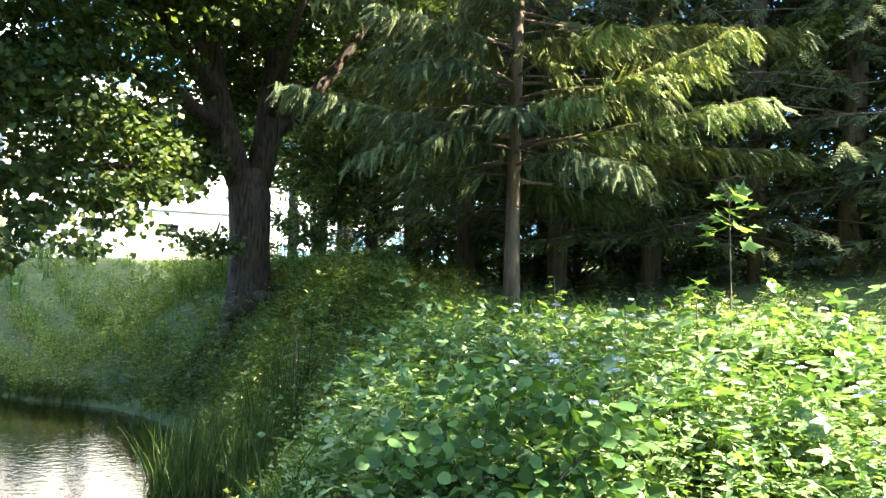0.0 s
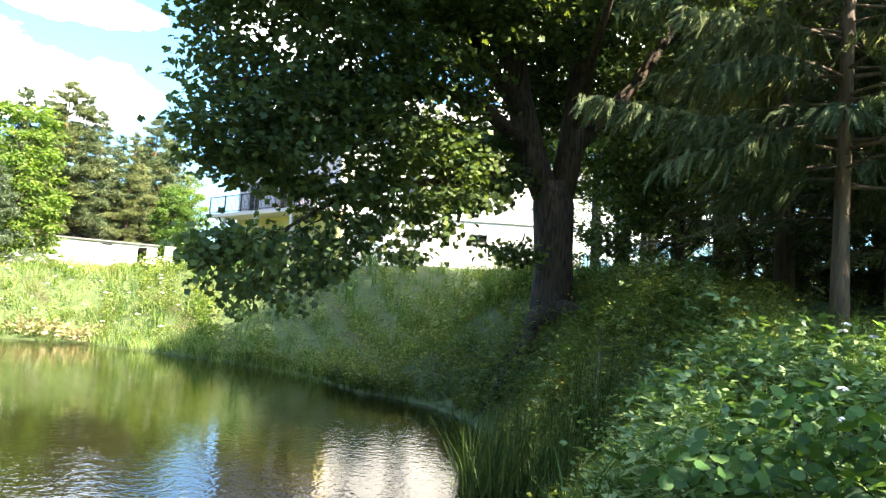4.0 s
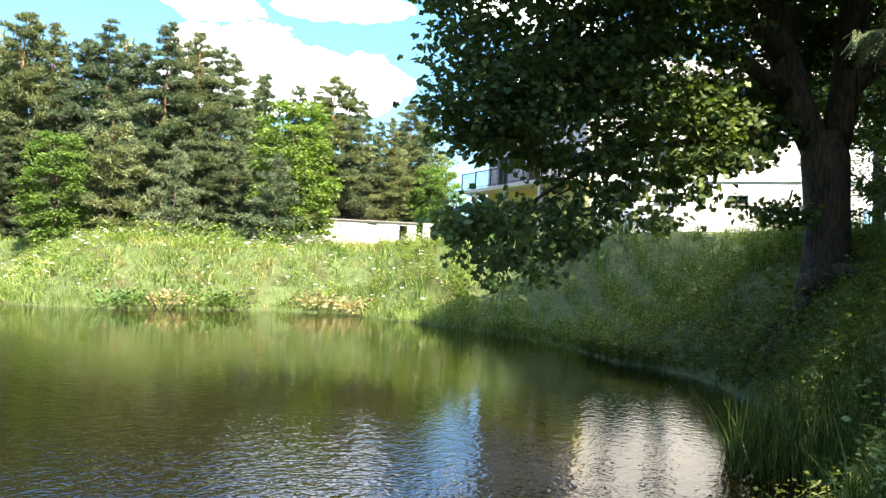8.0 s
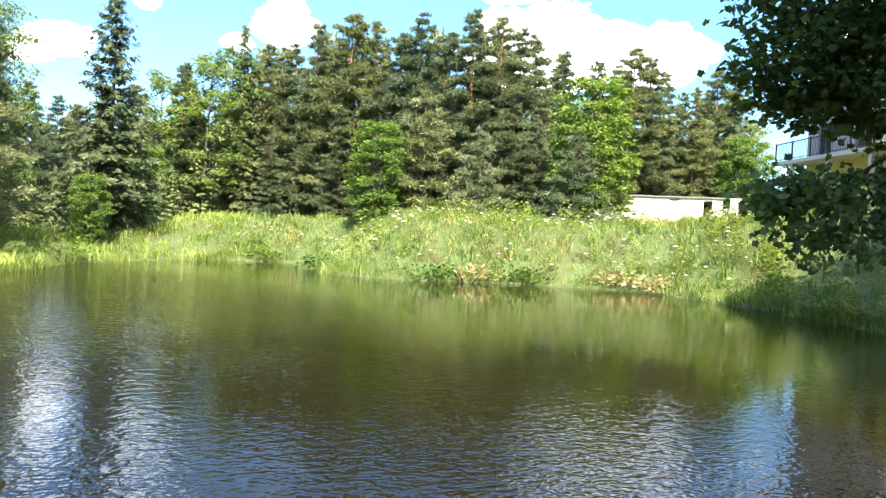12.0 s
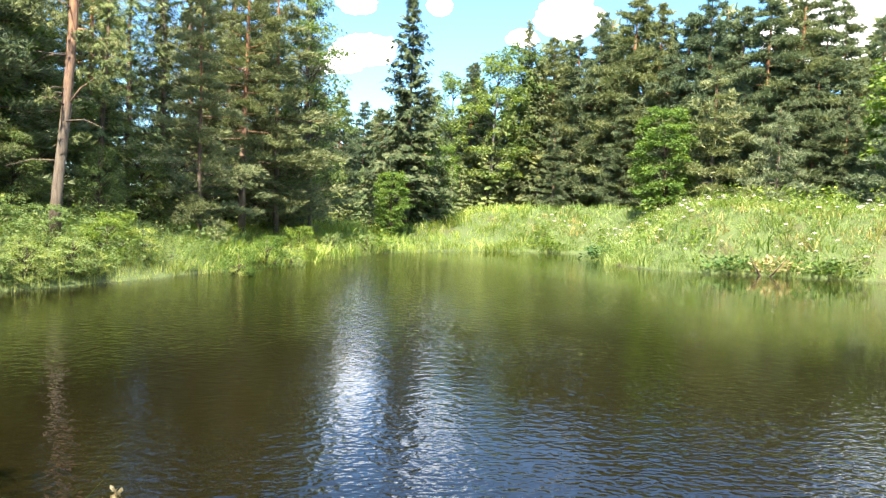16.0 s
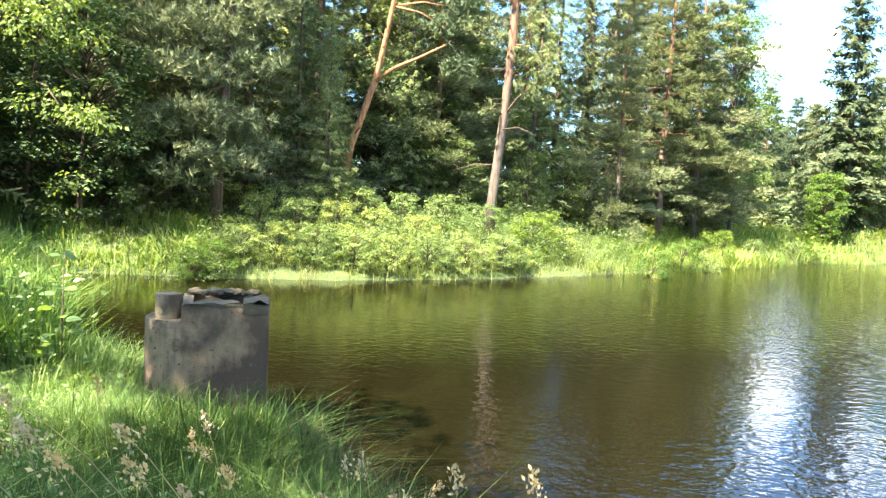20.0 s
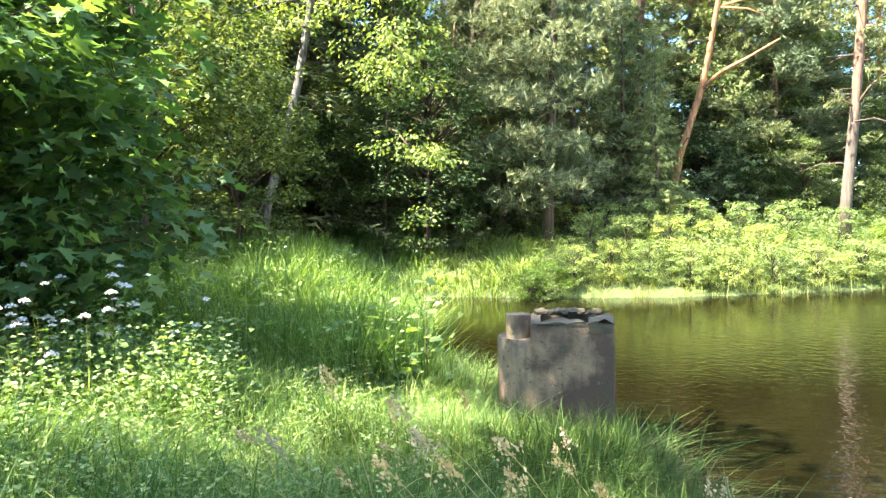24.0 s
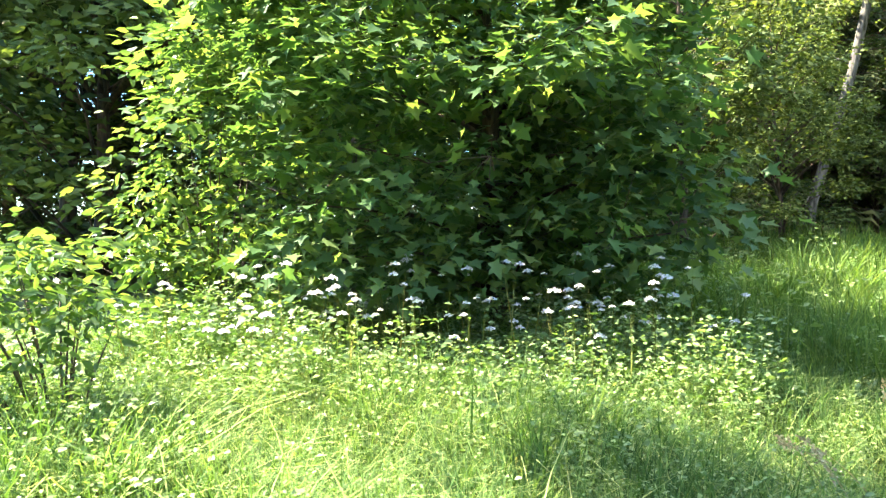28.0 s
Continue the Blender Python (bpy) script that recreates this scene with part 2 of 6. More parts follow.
def tube(points, radii, sides=7, rough=0.0):
    """A closed tapered tube along points, as triangles."""
    p = np.asarray(points, float)
    r = np.asarray(radii, float)
    d = np.gradient(p, axis=0)
    d /= np.linalg.norm(d, axis=1)[:, None] + 1e-9
    ref = np.where(np.abs(d[:, 2:3]) > 0.9, np.array([[1.0, 0, 0]]), np.array([[0, 0, 1.0]]))
    u = np.cross(d, ref)
    u /= np.linalg.norm(u, axis=1)[:, None] + 1e-9
    w = np.cross(d, u)
    a = np.linspace(0, 2 * np.pi, sides, endpoint=False)
    rr = r[:, None] * (1 + rough * rng.normal(size=(len(p), sides)))
    v = p[:, None] + rr[..., None] * (np.cos(a)[None, :, None] * u[:, None] + np.sin(a)[None, :, None] * w[:, None])
    v = v.reshape(-1, 3)
    i = np.arange(len(p) - 1)[:, None] * sides
    j = np.arange(sides)[None]
    k = (j + 1) % sides
    q = np.stack([i + j, i + k, i + sides + k, i + sides + j], -1).reshape(-1, 4)
    f = np.concatenate([q[:, [0, 1, 2]], q[:, [0, 2, 3]]])
    cap = np.array([[0, s + 1, s] for s in range(1, sides - 1)] + [[len(v) - sides, len(v) - sides + s, len(v) - sides + s + 1] for s in range(1, sides - 1)])
    return v, np.concatenate([f, cap])


def unit(v):
    return v / (np.linalg.norm(v, axis=-1, keepdims=True) + 1e-9)


def frames_for(along, normal):
    """Turns whose y lies along and whose z is as near to normal as can be."""
    y = unit(np.asarray(along, float))
    x = unit(np.cross(y, normal))
    z = np.cross(x, y)
    return np.stack([x, y, z], -1)


def scatter(shape, places, turns, sizes):
    """Copies of a small shape, (verts, faces), joined."""
    tv, tf = shape
    n, k = len(places), len(tv)
    sizes = np.asarray(sizes, float)
    sizes = sizes[:, None, None] if sizes.ndim == 1 else sizes[:, None, :]
    v = np.einsum("nij,nkj->nki", turns, tv[None] * sizes) + places[:, None]
    f = tf[None] + (np.arange(n) * k)[:, None, None]
    return v.reshape(-1, 3), f.reshape(-1, 3)


def fan(outline, heart, fold=0.18):
    """A leaf: an outline round its heart, folded up along the middle."""
    o = np.array([heart] + outline, float)
    v = np.c_[o, fold * np.abs(o[:, 0]) - 0.12 * o[:, 1] ** 2]
    n = len(outline)
    return v, np.array([[0, 1 + i, 1 + (i + 1) % n] for i in range(n)])


def mirror(half):
    return half + [(-x, y) for x, y in reversed(half) if x > 0]


LEAF_MAPLE = fan(mirror([(0, 0), (0.34, -0.06), (0.24, 0.2), (0.6, 0.5), (0.24, 0.5), (0, 1.0)]), (0, 0.32))
LEAF_LOBED = fan(mirror([(0, 0), (0.36, 0.0), (0.22, 0.24), (0.56, 0.52), (0, 1.0)]), (0, 0.26))
LEAF_ROUND = fan(mirror([(0, 0), (0.3, 0.15), (0.42, 0.5), (0.28, 0.85), (0, 0.96)]), (0, 0.45))
LEAF_OVAL = fan(mirror([(0, 0), (0.24, 0.35), (0.17, 0.75), (0, 1.05)]), (0, 0.4), 0.3)
LEAF_SMALL = (np.array([(0, 0, 0), (0.3, 0.45, 0.1), (0, 1, -0.08), (-0.3, 0.45, 0.1)]), np.array([[0, 1, 2], [0, 2, 3]]))


def compound_leaf():
    """Three toothed leaflets on one stalk, as ground elder has."""
    one_v, one_f = fan(mirror([(0, 0), (0.2, 0.14), (0.25, 0.42), (0.13, 0.78), (0, 1.0)]), (0, 0.4), 0.25)
    out = []
    for turn, place, long in ((0, (0, 0.48, 0), 0.55), (58, (0.03, 0.40, 0), 0.46), (-58, (-0.03, 0.40, 0), 0.46)):
        c, s = math.cos(radians(turn)), math.sin(radians(turn))
        out.append((one_v * long @ np.array([[c, -s, 0], [s, c, 0], [0, 0, 1]]) + np.array(place), one_f))
    return merged(out)




def tuft_shape(n, width, spread, seed):
    """Needles that point out from a twig's end."""
    g = np.random.default_rng(seed)
    d = unit(g.normal(size=(n, 3)) * spread + np.array([0, 1, 0]))
    side = unit(np.cross(d, g.normal(size=(n, 3)))) * width
    v = np.stack([-side * 0.5, side * 0.5, d * g.uniform(0.7, 1.1, (n, 1))], 1).reshape(-1, 3)
    return v, np.arange(3 * n).reshape(-1, 3)


TUFT = tuft_shape(6, 0.22, 0.8, 3)
TUFT_MID = tuft_shape(8, 0.15, 0.75, 6)
TUFT_FAR = tuft_shape(5, 0.4, 0.9, 4)


def frond_shape(teeth, width, sag, broad):
    """A flat spruce twig: a spine with needle-covered side shoots."""
    v, f = [(-0.025, 0, 0), (0.025, 0, 0), (0, 1, -sag)], [(0, 1, 2)]
    for i in range(teeth):
        y = 0.08 + 0.86 * i / teeth
        ln = width * (1 - 0.75 * y)
        z = -sag * y * y
        for s in (-1, 1):
            k = len(v)
            v += [(0, y - broad * 0.5, z), (0, y + broad * 0.5, z), (s * ln, y + 0.75 * ln + 0.05, z - 0.18 * ln)]
            f.append((k, k + 1, k + 2) if s > 0 else (k, k + 2, k + 1))
    return np.array(v, float), np.array(f)


FROND = frond_shape(2, 0.5, 0.35, 0.42)
FROND_MID = frond_shape(3, 0.34, 0.35, 0.2)
FROND_FINE = frond_shape(6, 0.2, 0.3, 0.11)
FROND_FINGER = frond_shape(7, 0.13, 0.2, 0.12)


def blade_shape(segs, width, lean):
    """One grass blade, bent over."""
    t = np.linspace(0, 1, segs + 1)
    x, z = lean * t ** 2, t * (1 - 0.3 * lean * t)
    w = width * (1 - t ** 1.6) * 0.5
    v = [(x[i], s * w[i], z[i]) for i in range(segs) for s in (-1, 1)] + [(x[-1], 0, z[-1])]
    f = []
    for i in range(segs - 1):
        f += [(2 * i, 2 * i + 1, 2 * i + 3), (2 * i, 2 * i + 3, 2 * i + 2)]
    f.append((2 * segs - 2, 2 * segs - 1, 2 * segs))
    return np.array(v, float), np.array(f)


def clump_shape(n, segs, width, spread, seed, leans=(0.15, 0.8)):
    """A tuft of blades that fans out from one spot."""
    g = np.random.default_rng(seed)
    out = []
    for _ in range(n):
        v, f = blade_shape(segs, width, g.uniform(*leans))
        a = g.uniform(0, 2 * np.pi)
        c, s = math.cos(a), math.sin(a)
        v = v * g.uniform(0.6, 1.1) @ np.array([[c, s, 0], [-s, c, 0], [0, 0, 1]])
        v[:, :2] += g.normal(size=2) * spread
        out.append((v, f))
    return merged(out)


def upright(n):
    """Random turns about the vertical."""
    a = rng.uniform(0, 2 * np.pi, n)
    z = np.zeros(n)
    t = rng.normal(size=(n, 2)) * 0.12
    r = np.stack([np.stack([np.cos(a), -np.sin(a), t[:, 0]], -1), np.stack([np.sin(a), np.cos(a), t[:, 1]], -1), np.stack([z, z, z + 1], -1)], 1)
    return r


def part(name, data, parent, label=""):
    """One mesh under a thing."""
    ob = new(name, data)
    ob.parent = parent
    return tagged(ob, label) if label else ob


def made(name, label, category, m=Matrix(), group="", kind=""):
    """An Empty at the base of a thing."""
    ob = new(name)
    ob.empty_display_size = 0.3
    ob.matrix_world = m
    return tagged(ob, label, category, group, kind)


def stuff(name, data, label, category):
    return tagged(new(name, data), label, category, kind="stuff")


def around(az, d):
    """The plan's spot at a bearing (degrees to the left of +y) and a distance."""
    a = np.radians(az)
    return -np.sin(a) * d, np.cos(a) * d


# ---- the land and the pond ----
SHORE = np.array([(-2.2, 11.5), (-3.8, 13.0), (-5.2, 16.6), (-6.8, 18.9), (-8.5, 20.6), (-11.4, 21.7), (-15.4, 25.2), (-19.8, 27.0), (-25.2, 28.4),
                  (-31.5, 29.4), (-34.8, 26.5), (-36.2, 23.5), (-38.3, 17.0), (-41.5, 15.6), (-45, 16.4), (-54.5, 18.6), (-54.8, 12.5), (-51.5, 6.6),
                  (-46, 2.2), (-39, -0.4), (-31, -3.9), (-26.3, -6.2), (-22.6, -8.3), (-19.6, -10.6), (-17.4, -13.2), (-15.8, -16.2), (-14.0, -17.5),
                  (-12.3, -14.2), (-10.2, -11.0), (-8.4, -8.0), (-7.3, -5.8), (-6.7, -4.5), (-5.6, -3.1), (-4.8, -2.0), (-4.4, -0.8), (-4.0, 1.0), (-3.0, 4.5), (-2.0, 8.0)])


def shore_distance(x, y):
    """Metres from the water's edge: above 0 on land, below 0 in the pond."""
    x, y = np.asarray(x, float), np.asarray(y, float)
    best = np.full(x.shape, 1e9)
    inside = np.zeros(x.shape, bool)
    for (ax, ay), (bx, by) in zip(SHORE, np.roll(SHORE, -1, axis=0)):
        ex, ey = bx - ax, by - ay
        t = np.clip(((x - ax) * ex + (y - ay) * ey) / (ex * ex + ey * ey), 0, 1)
        best = np.minimum(best, np.hypot(x - ax - t * ex, y - ay - t * ey))
        cross = ((ay > y) != (by > y)) & (x < (bx - ax) * (y - ay) / (by - ay + 1e-12) + ax)
        inside ^= cross
    return np.where(inside, -best, best)


def smooth_step(t):
    t = np.clip(t, 0, 1)
    return t * t * (3 - 2 * t)


def land(x, y):
    """Height of the dry land, away from the water: a slope that climbs ahead and to the right."""
    x, y = np.asarray(x, float), np.asarray(y, float)
    h = 0.9 + 0.23 * np.clip(y - 4, 0, 8) + 0.085 * np.clip(y - 12, 0, 45)
    h = h - 1.25 * np.exp(-((x + 14.5) / 6.5) ** 2 - ((y - 28) / 7.5) ** 2)
    h = h + 0.17 * np.clip(x - 3, 0, 30) * smooth_step((y - 6) / 8)
    h = h - 0.050 * np.clip(-x - 20, 0, 45) * smooth_step((y - 20) / 15)
    h = h + 0.018 * np.clip(-y - 6, 0, 60) + 0.012 * np.clip(-x - 8, 0, 80) * smooth_step((10 - y) / 20)
    return h + 0.10 * np.sin(0.45 * x + 1.0) * np.sin(0.4 * y) + 0.05 * np.sin(1.3 * x) * np.cos(1.1 * y + 0.5)


def ground_height(x, y):
    d = shore_distance(x, y)
    wide = 2.3 + 3.9 * smooth_step((np.hypot(x, y) - 22) / 20) + 4.0 * smooth_step((3 - y) / 5) * smooth_step((16 - np.hypot(x, y)) / 6)
    wide = wide + 15 * np.exp(-((x + 16.5) / 6.5) ** 2) * smooth_step((y - 18) / 5)
    bank = 0.12 + (land(x, y) - 0.12) * smooth_step(d / wide) ** 0.8
    return np.where(d > 0, np.maximum(0.0, np.minimum(bank, 0.02 + 1.4 * d)), np.maximum(-1.2, 0.6 * d))


def build_ground():
    n = 190
    u = np.linspace(-1, 1, n)
    c = 900 * np.sinh(5.2 * u) / np.sinh(5.2)
    gx, gy = np.meshgrid(c - 12, c + 8)
    gz = ground_height(gx, gy)
    v = np.stack([gx, gy, gz], -1).reshape(-1, 3)
    i = (np.arange(n - 1)[:, None] * n + np.arange(n - 1)[None]).ravel()
    f = np.stack([i, i + 1, i + n + 1, i + n], -1)
    tagged(new("ground", raw("ground", v, f, M_GROUND, True)), "dark soil and turf sloping down to a pond", "ground", kind="structure")


def build_water():
    m = 40
    gx, gy = np.meshgrid(np.linspace(-60, 0, m), np.linspace(-21, 33, m))
    v = np.stack([gx, gy, 0 * gx], -1).reshape(-1, 3)
    i = (np.arange(m - 1)[:, None] * m + np.arange(m - 1)[None]).ravel()
    f = np.stack([i, i + 1, i + m + 1, i + m], -1)
    keep = shore_distance(v[f].mean(1)[:, 0], v[f].mean(1)[:, 1]) < 2.2
    tagged(new("water", raw("water", v, f[keep], M_WATER, True)), "brown pond water with small ripples", "water", kind="structure")


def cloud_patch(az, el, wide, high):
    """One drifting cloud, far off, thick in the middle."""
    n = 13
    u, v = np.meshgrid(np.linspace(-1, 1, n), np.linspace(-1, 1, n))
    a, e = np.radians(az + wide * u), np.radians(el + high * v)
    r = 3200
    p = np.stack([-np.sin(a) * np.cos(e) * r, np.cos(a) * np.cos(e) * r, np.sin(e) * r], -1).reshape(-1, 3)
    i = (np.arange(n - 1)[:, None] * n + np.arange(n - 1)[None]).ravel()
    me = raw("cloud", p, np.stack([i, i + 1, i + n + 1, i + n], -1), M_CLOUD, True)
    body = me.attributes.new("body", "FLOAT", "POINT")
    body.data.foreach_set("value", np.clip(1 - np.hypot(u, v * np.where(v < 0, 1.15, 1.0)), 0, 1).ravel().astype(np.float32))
    tagged(new("backdrop", me), "white summer cloud in the blue sky; high ones are unseen fill light", "cloud", kind="structure")


def build_clouds():
    for c in [(54.5, 13.4, 8.5, 4.2), (47.5, 13.0, 5.0, 3.2), (48.5, 18.6, 6.5, 1.7), (57.5, 17.6, 4.5, 1.6), (73.6, 14.0, 3.2, 2.1), (77.0, 12.6, 1.8, 0.9), (88.4, 11.3, 3.3, 1.5), (90.2, 10.4, 2.4, 1.1), (88.7, 14.5, 1.9, 1.1), (83.0, 14.6, 1.4, 1.0), (82.0, 17.0, 3.0, 1.0),
              # the clouds centred above 45 degrees are unseen, added as white fill light
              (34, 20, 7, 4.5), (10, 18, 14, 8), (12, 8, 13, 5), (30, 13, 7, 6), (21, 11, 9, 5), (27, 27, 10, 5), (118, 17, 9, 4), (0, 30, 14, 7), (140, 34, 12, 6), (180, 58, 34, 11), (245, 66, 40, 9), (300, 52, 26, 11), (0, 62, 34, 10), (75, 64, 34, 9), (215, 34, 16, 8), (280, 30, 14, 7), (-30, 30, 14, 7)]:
        cloud_patch(*c)


build_ground()
build_water()
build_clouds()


# ---- trees ----
def spot(az, d, lift=0.0, turn=0.0, size=1.0):
    x, y = around(az, d)
    return Matrix.LocRotScale((float(x), float(y), float(ground_height(x, y)) + lift), Euler((0, 0, radians(turn))), (size, size, size))


def trunk_line(h, bend, g, n=9):
    t = np.linspace(0, 1, n)
    a = g.uniform(0, 6.28)
    wob = np.cumsum(g.normal(size=(n, 2)) * 0.02 * h / n, 0)
    return np.stack([bend * h * t ** 1.6 * np.cos(a) + wob[:, 0], bend * h * t ** 1.6 * np.sin(a) + wob[:, 1], h * t - 0.15 * (t == 0)], -1)


def pine(h, clear, reach, thick, tufts, seed, needles, label, name="pine_tree", bend=0.01, size=0.55, pointed=0.95, shape=TUFT, pads=11):
    """A Scots pine: straight trunk, uneven limbs in whorls, needles in tufts at the twig ends."""
    g = np.random.default_rng(seed)
    line = trunk_line(h, bend, g)
    t = np.linspace(0, 1, len(line))
    wood = [tube(line, thick * (1 - 0.93 * t ** 1.1) + 0.012, 8, 0.04)]
    n = int((h - clear) * 4.2)
    zs = clear + (h - clear) * np.clip((np.arange(n) + g.uniform(-0.8, 0.8, n)) / n, 0, 1)
    lens, base, tip = [], [], []
    for k, z in enumerate(zs):
        u = (z - clear) / (h - clear)
        ln = reach * (min(1.0, 0.7 + 1.6 * u) * (1 - u) ** pointed + 0.05) * g.uniform(0.6, 1.15)
        a = k * 2.4 + g.uniform(-0.5, 0.5)
        up = -0.18 + 0.6 * u + g.uniform(-0.12, 0.12)
        b = np.array([np.interp(z, line[:, 2], line[:, 0]), np.interp(z, line[:, 2], line[:, 1]), z])
        e = b + ln * np.array([math.cos(a), math.sin(a), up])
        mid = (b + e) / 2 + np.array([0, 0, -0.06 * ln])
        r = 0.010 + 0.016 * ln
        wood.append(tube([b, mid, e], [r, r * 0.7, 0.006], 3))
        lens.append(ln), base.append(b), tip.append(e)
    for z in g.uniform(clear * 0.35, clear, int(clear * 1.2)):
        a = g.uniform(0, 6.28)
        b = np.array([np.interp(z, line[:, 2], line[:, 0]), np.interp(z, line[:, 2], line[:, 1]), z])
        wood.append(tube([b, b + g.uniform(0.3, 1.3) * np.array([math.cos(a), math.sin(a), -0.1])], [0.014, 0.004], 3))
    lens, base, tip = np.array(lens), np.array(base), np.array(tip)
    pick = g.choice(n, tufts, p=(lens + 0.28) / (lens + 0.28).sum())
    pad_f = np.clip(np.linspace(0.38, 1.0, pads)[None] + g.normal(size=(n, pads)) * 0.08, 0.2, 1.06)
    pad_off = g.normal(size=(n, pads, 3)) * (0.17 * lens + 0.05)[:, None, None] * np.array([1, 1, 0.45])
    pad = g.integers(0, pads, tufts)
    f = pad_f[pick, pad]
    side = pad_off[pick, pad] * (1.15 - 0.5 * f)[:, None] + g.normal(size=(tufts, 3)) * (0.10 + 0.055 * lens[pick])[:, None] * np.array([1, 1, 0.38])
    p = base[pick] + (tip[pick] - base[pick]) * f[:, None] + side
    way = unit(tip[pick] - base[pick]) + unit(side) * 0.5 + np.array([0, 0, 0.45]) + g.normal(size=(tufts, 3)) * 0.35
    crown = scatter(shape, p, frames_for(way, g.normal(size=(tufts, 3))), size * g.uniform(0.6, 1.25, tufts) * (0.75 + 0.3 * np.clip(lens[pick] / reach * 1.6, 0, 1)))
    tree = made(name, label, "tree")
    part("trunk", raw("pine_trunk", *merged(wood), M_BARK_PINE, True), tree)
    part("crown", raw("pine_crown", *crown, needles), tree)
    return tree


def spruce(h, clear, reach, thick, seed, needles, label, name="spruce_tree", step=0.42, per=7, fronds=9, size=1.0, droop=0.35, shape=FROND):
    """A spruce: a narrow cone of drooping branches with hanging twigs."""
    g = np.random.default_rng(seed)
    line = trunk_line(h, 0.0, g)
    t = np.linspace(0, 1, len(line))
    wood = [tube(line, thick * (1 - 0.95 * t) + 0.01, 8, 0.03)]
    P, W, N, S = [], [], [], []
    z = clear
    while z < h - 0.2:
        u = (z - clear) / (h - clear)
        for k in range(per):
            ln = (reach * (1 - u) ** 0.85 + 0.12) * g.uniform(0.6, 1.12)
            a = g.uniform(0, 2 * math.pi)
            out = np.array([math.cos(a), math.sin(a), 0])
            zz = z + g.uniform(-0.2, 0.2)
            q = np.linspace(0, 1, 5)
            lift = 0.35 * u - droop * (1 - u) * q + 0.45 * droop * q ** 3
            pts = np.stack([out[0] * ln * q, out[1] * ln * q, zz + lift * ln * q], -1)
            if ln > 0.5:
                wood.append(tube(pts[[0, 2, 4]], [0.006 + 0.006 * ln, 0.004 + 0.003 * ln, 0.003], 3))
            m = max(3, int(fronds * (0.35 + ln / reach)))
            s = g.uniform(0.12, 1.0, m)
            p = np.stack([np.interp(s, q, pts[:, i]) for i in range(3)], -1)
            lat = np.array([-out[1], out[0], 0]) * np.where(np.arange(m) % 2, 1, -1)[:, None]
            P.append(p)
            W.append(out * (0.45 + 0.8 * s[:, None]) + lat * (0.9 - 0.55 * s[:, None]) + np.array([0, 0, -0.7]) + g.normal(size=(m, 3)) * 0.2)
            N.append(out * 0.7 + np.tile([0, 0, 0.7], (m, 1)) + g.normal(size=(m, 3)) * 0.5)
            S.append(size * (0.45 + 0.55 * ln / reach) * g.uniform(0.6, 1.15, m) * (1.05 - 0.35 * s))
        z += step * (1 - 0.35 * u)
    top = np.tile([[0, 0, h - 0.6]], (5, 1)) + np.array([[0, 0, 0.12]]) * np.arange(5)[:, None]
    P.append(top), W.append(g.normal(size=(5, 3)) * 0.4 + np.array([0, 0, 1.0])), N.append(g.normal(size=(5, 3))), S.append(np.full(5, 0.4))
    crown = scatter(shape, np.concatenate(P), frames_for(np.concatenate(W), np.concatenate(N)), np.concatenate(S))
    tree = made(name, label, "tree")
    part("trunk", raw("spruce_trunk", *merged(wood), M_BARK_SPRUCE, True), tree)
    part("crown", raw("spruce_crown", *crown, needles), tree)
    return tree


def leaf_turns(n, g, out=None, flat=0.8, hang=0.35):
    """Leaves spread outwards, faces mostly to the sky, tips hanging a little."""
    way = g.normal(size=(n, 3))
    if out is not None:
        way = way * 0.6 + out
    way[:, 2] = way[:, 2] * 0.35 - hang
    return frames_for(way, g.normal(size=(n, 3)) * (1 - flat) + np.array([0, 0, flat]))


def broadleaf(h, clear, reach, thick, leaves, seed, foliage, bark, label, name, size=0.3, shape=LEAF_SMALL, clumps=60, bend=0.02, taper=0.6, weep=0.35, up=0.0):
    """A broad-leaved tree: forked limbs, leaves in clumps with gaps between them."""
    g = np.random.default_rng(seed)
    line = trunk_line(h * 0.93, bend, g)
    t = np.linspace(0, 1, len(line))
    wood = [tube(line, thick * (1 - 0.93 * t) + 0.012, 8, 0.05)]
    u = g.uniform(0, 1, clumps) ** 0.9
    ring = reach * np.sin(np.pi * np.clip(0.12 + 0.83 * u, 0, 1)) ** taper * g.uniform(0.35, 1.0, clumps) ** 0.6
    a = np.arange(clumps) * 2.4 + g.uniform(-0.6, 0.6, clumps)
    z = clear + (h - clear) * u
    cx, cy = np.interp(z, line[:, 2], line[:, 0]), np.interp(z, line[:, 2], line[:, 1])
    c = np.stack([cx + ring * np.cos(a), cy + ring * np.sin(a), z + up * ring], -1)
    for k in range(0, clumps, 2):
        zb = max(clear * 0.5, z[k] - 0.65 * ring[k] - 0.3)
        b = np.array([np.interp(zb, line[:, 2], line[:, 0]), np.interp(zb, line[:, 2], line[:, 1]), zb])
        wood.append(tube([b, (b + c[k]) / 2 + np.array([0, 0, 0.1 * ring[k]]), c[k]], [0.012 + 0.02 * ring[k], 0.02, 0.006], 3))
    pick = g.integers(0, clumps, leaves)
    spread = reach * 0.24 * g.uniform(0.6, 1.3, clumps)
    off = unit(g.normal(size=(leaves, 3))) * (g.uniform(0, 1, leaves) ** 0.5 * spread[pick])[:, None] * np.array([1, 1, 0.7])
    p = c[pick] + off
    crown = scatter(shape, p, leaf_turns(leaves, g, unit(off), 0.55, weep), size * g.uniform(0.6, 1.25, leaves))
    tree = made(name, label, "tree")
    part("trunk", raw("broad_trunk", *merged(wood), bark, True), tree)
    part("crown", raw("broad_crown", *crown, foliage), tree)
    return tree


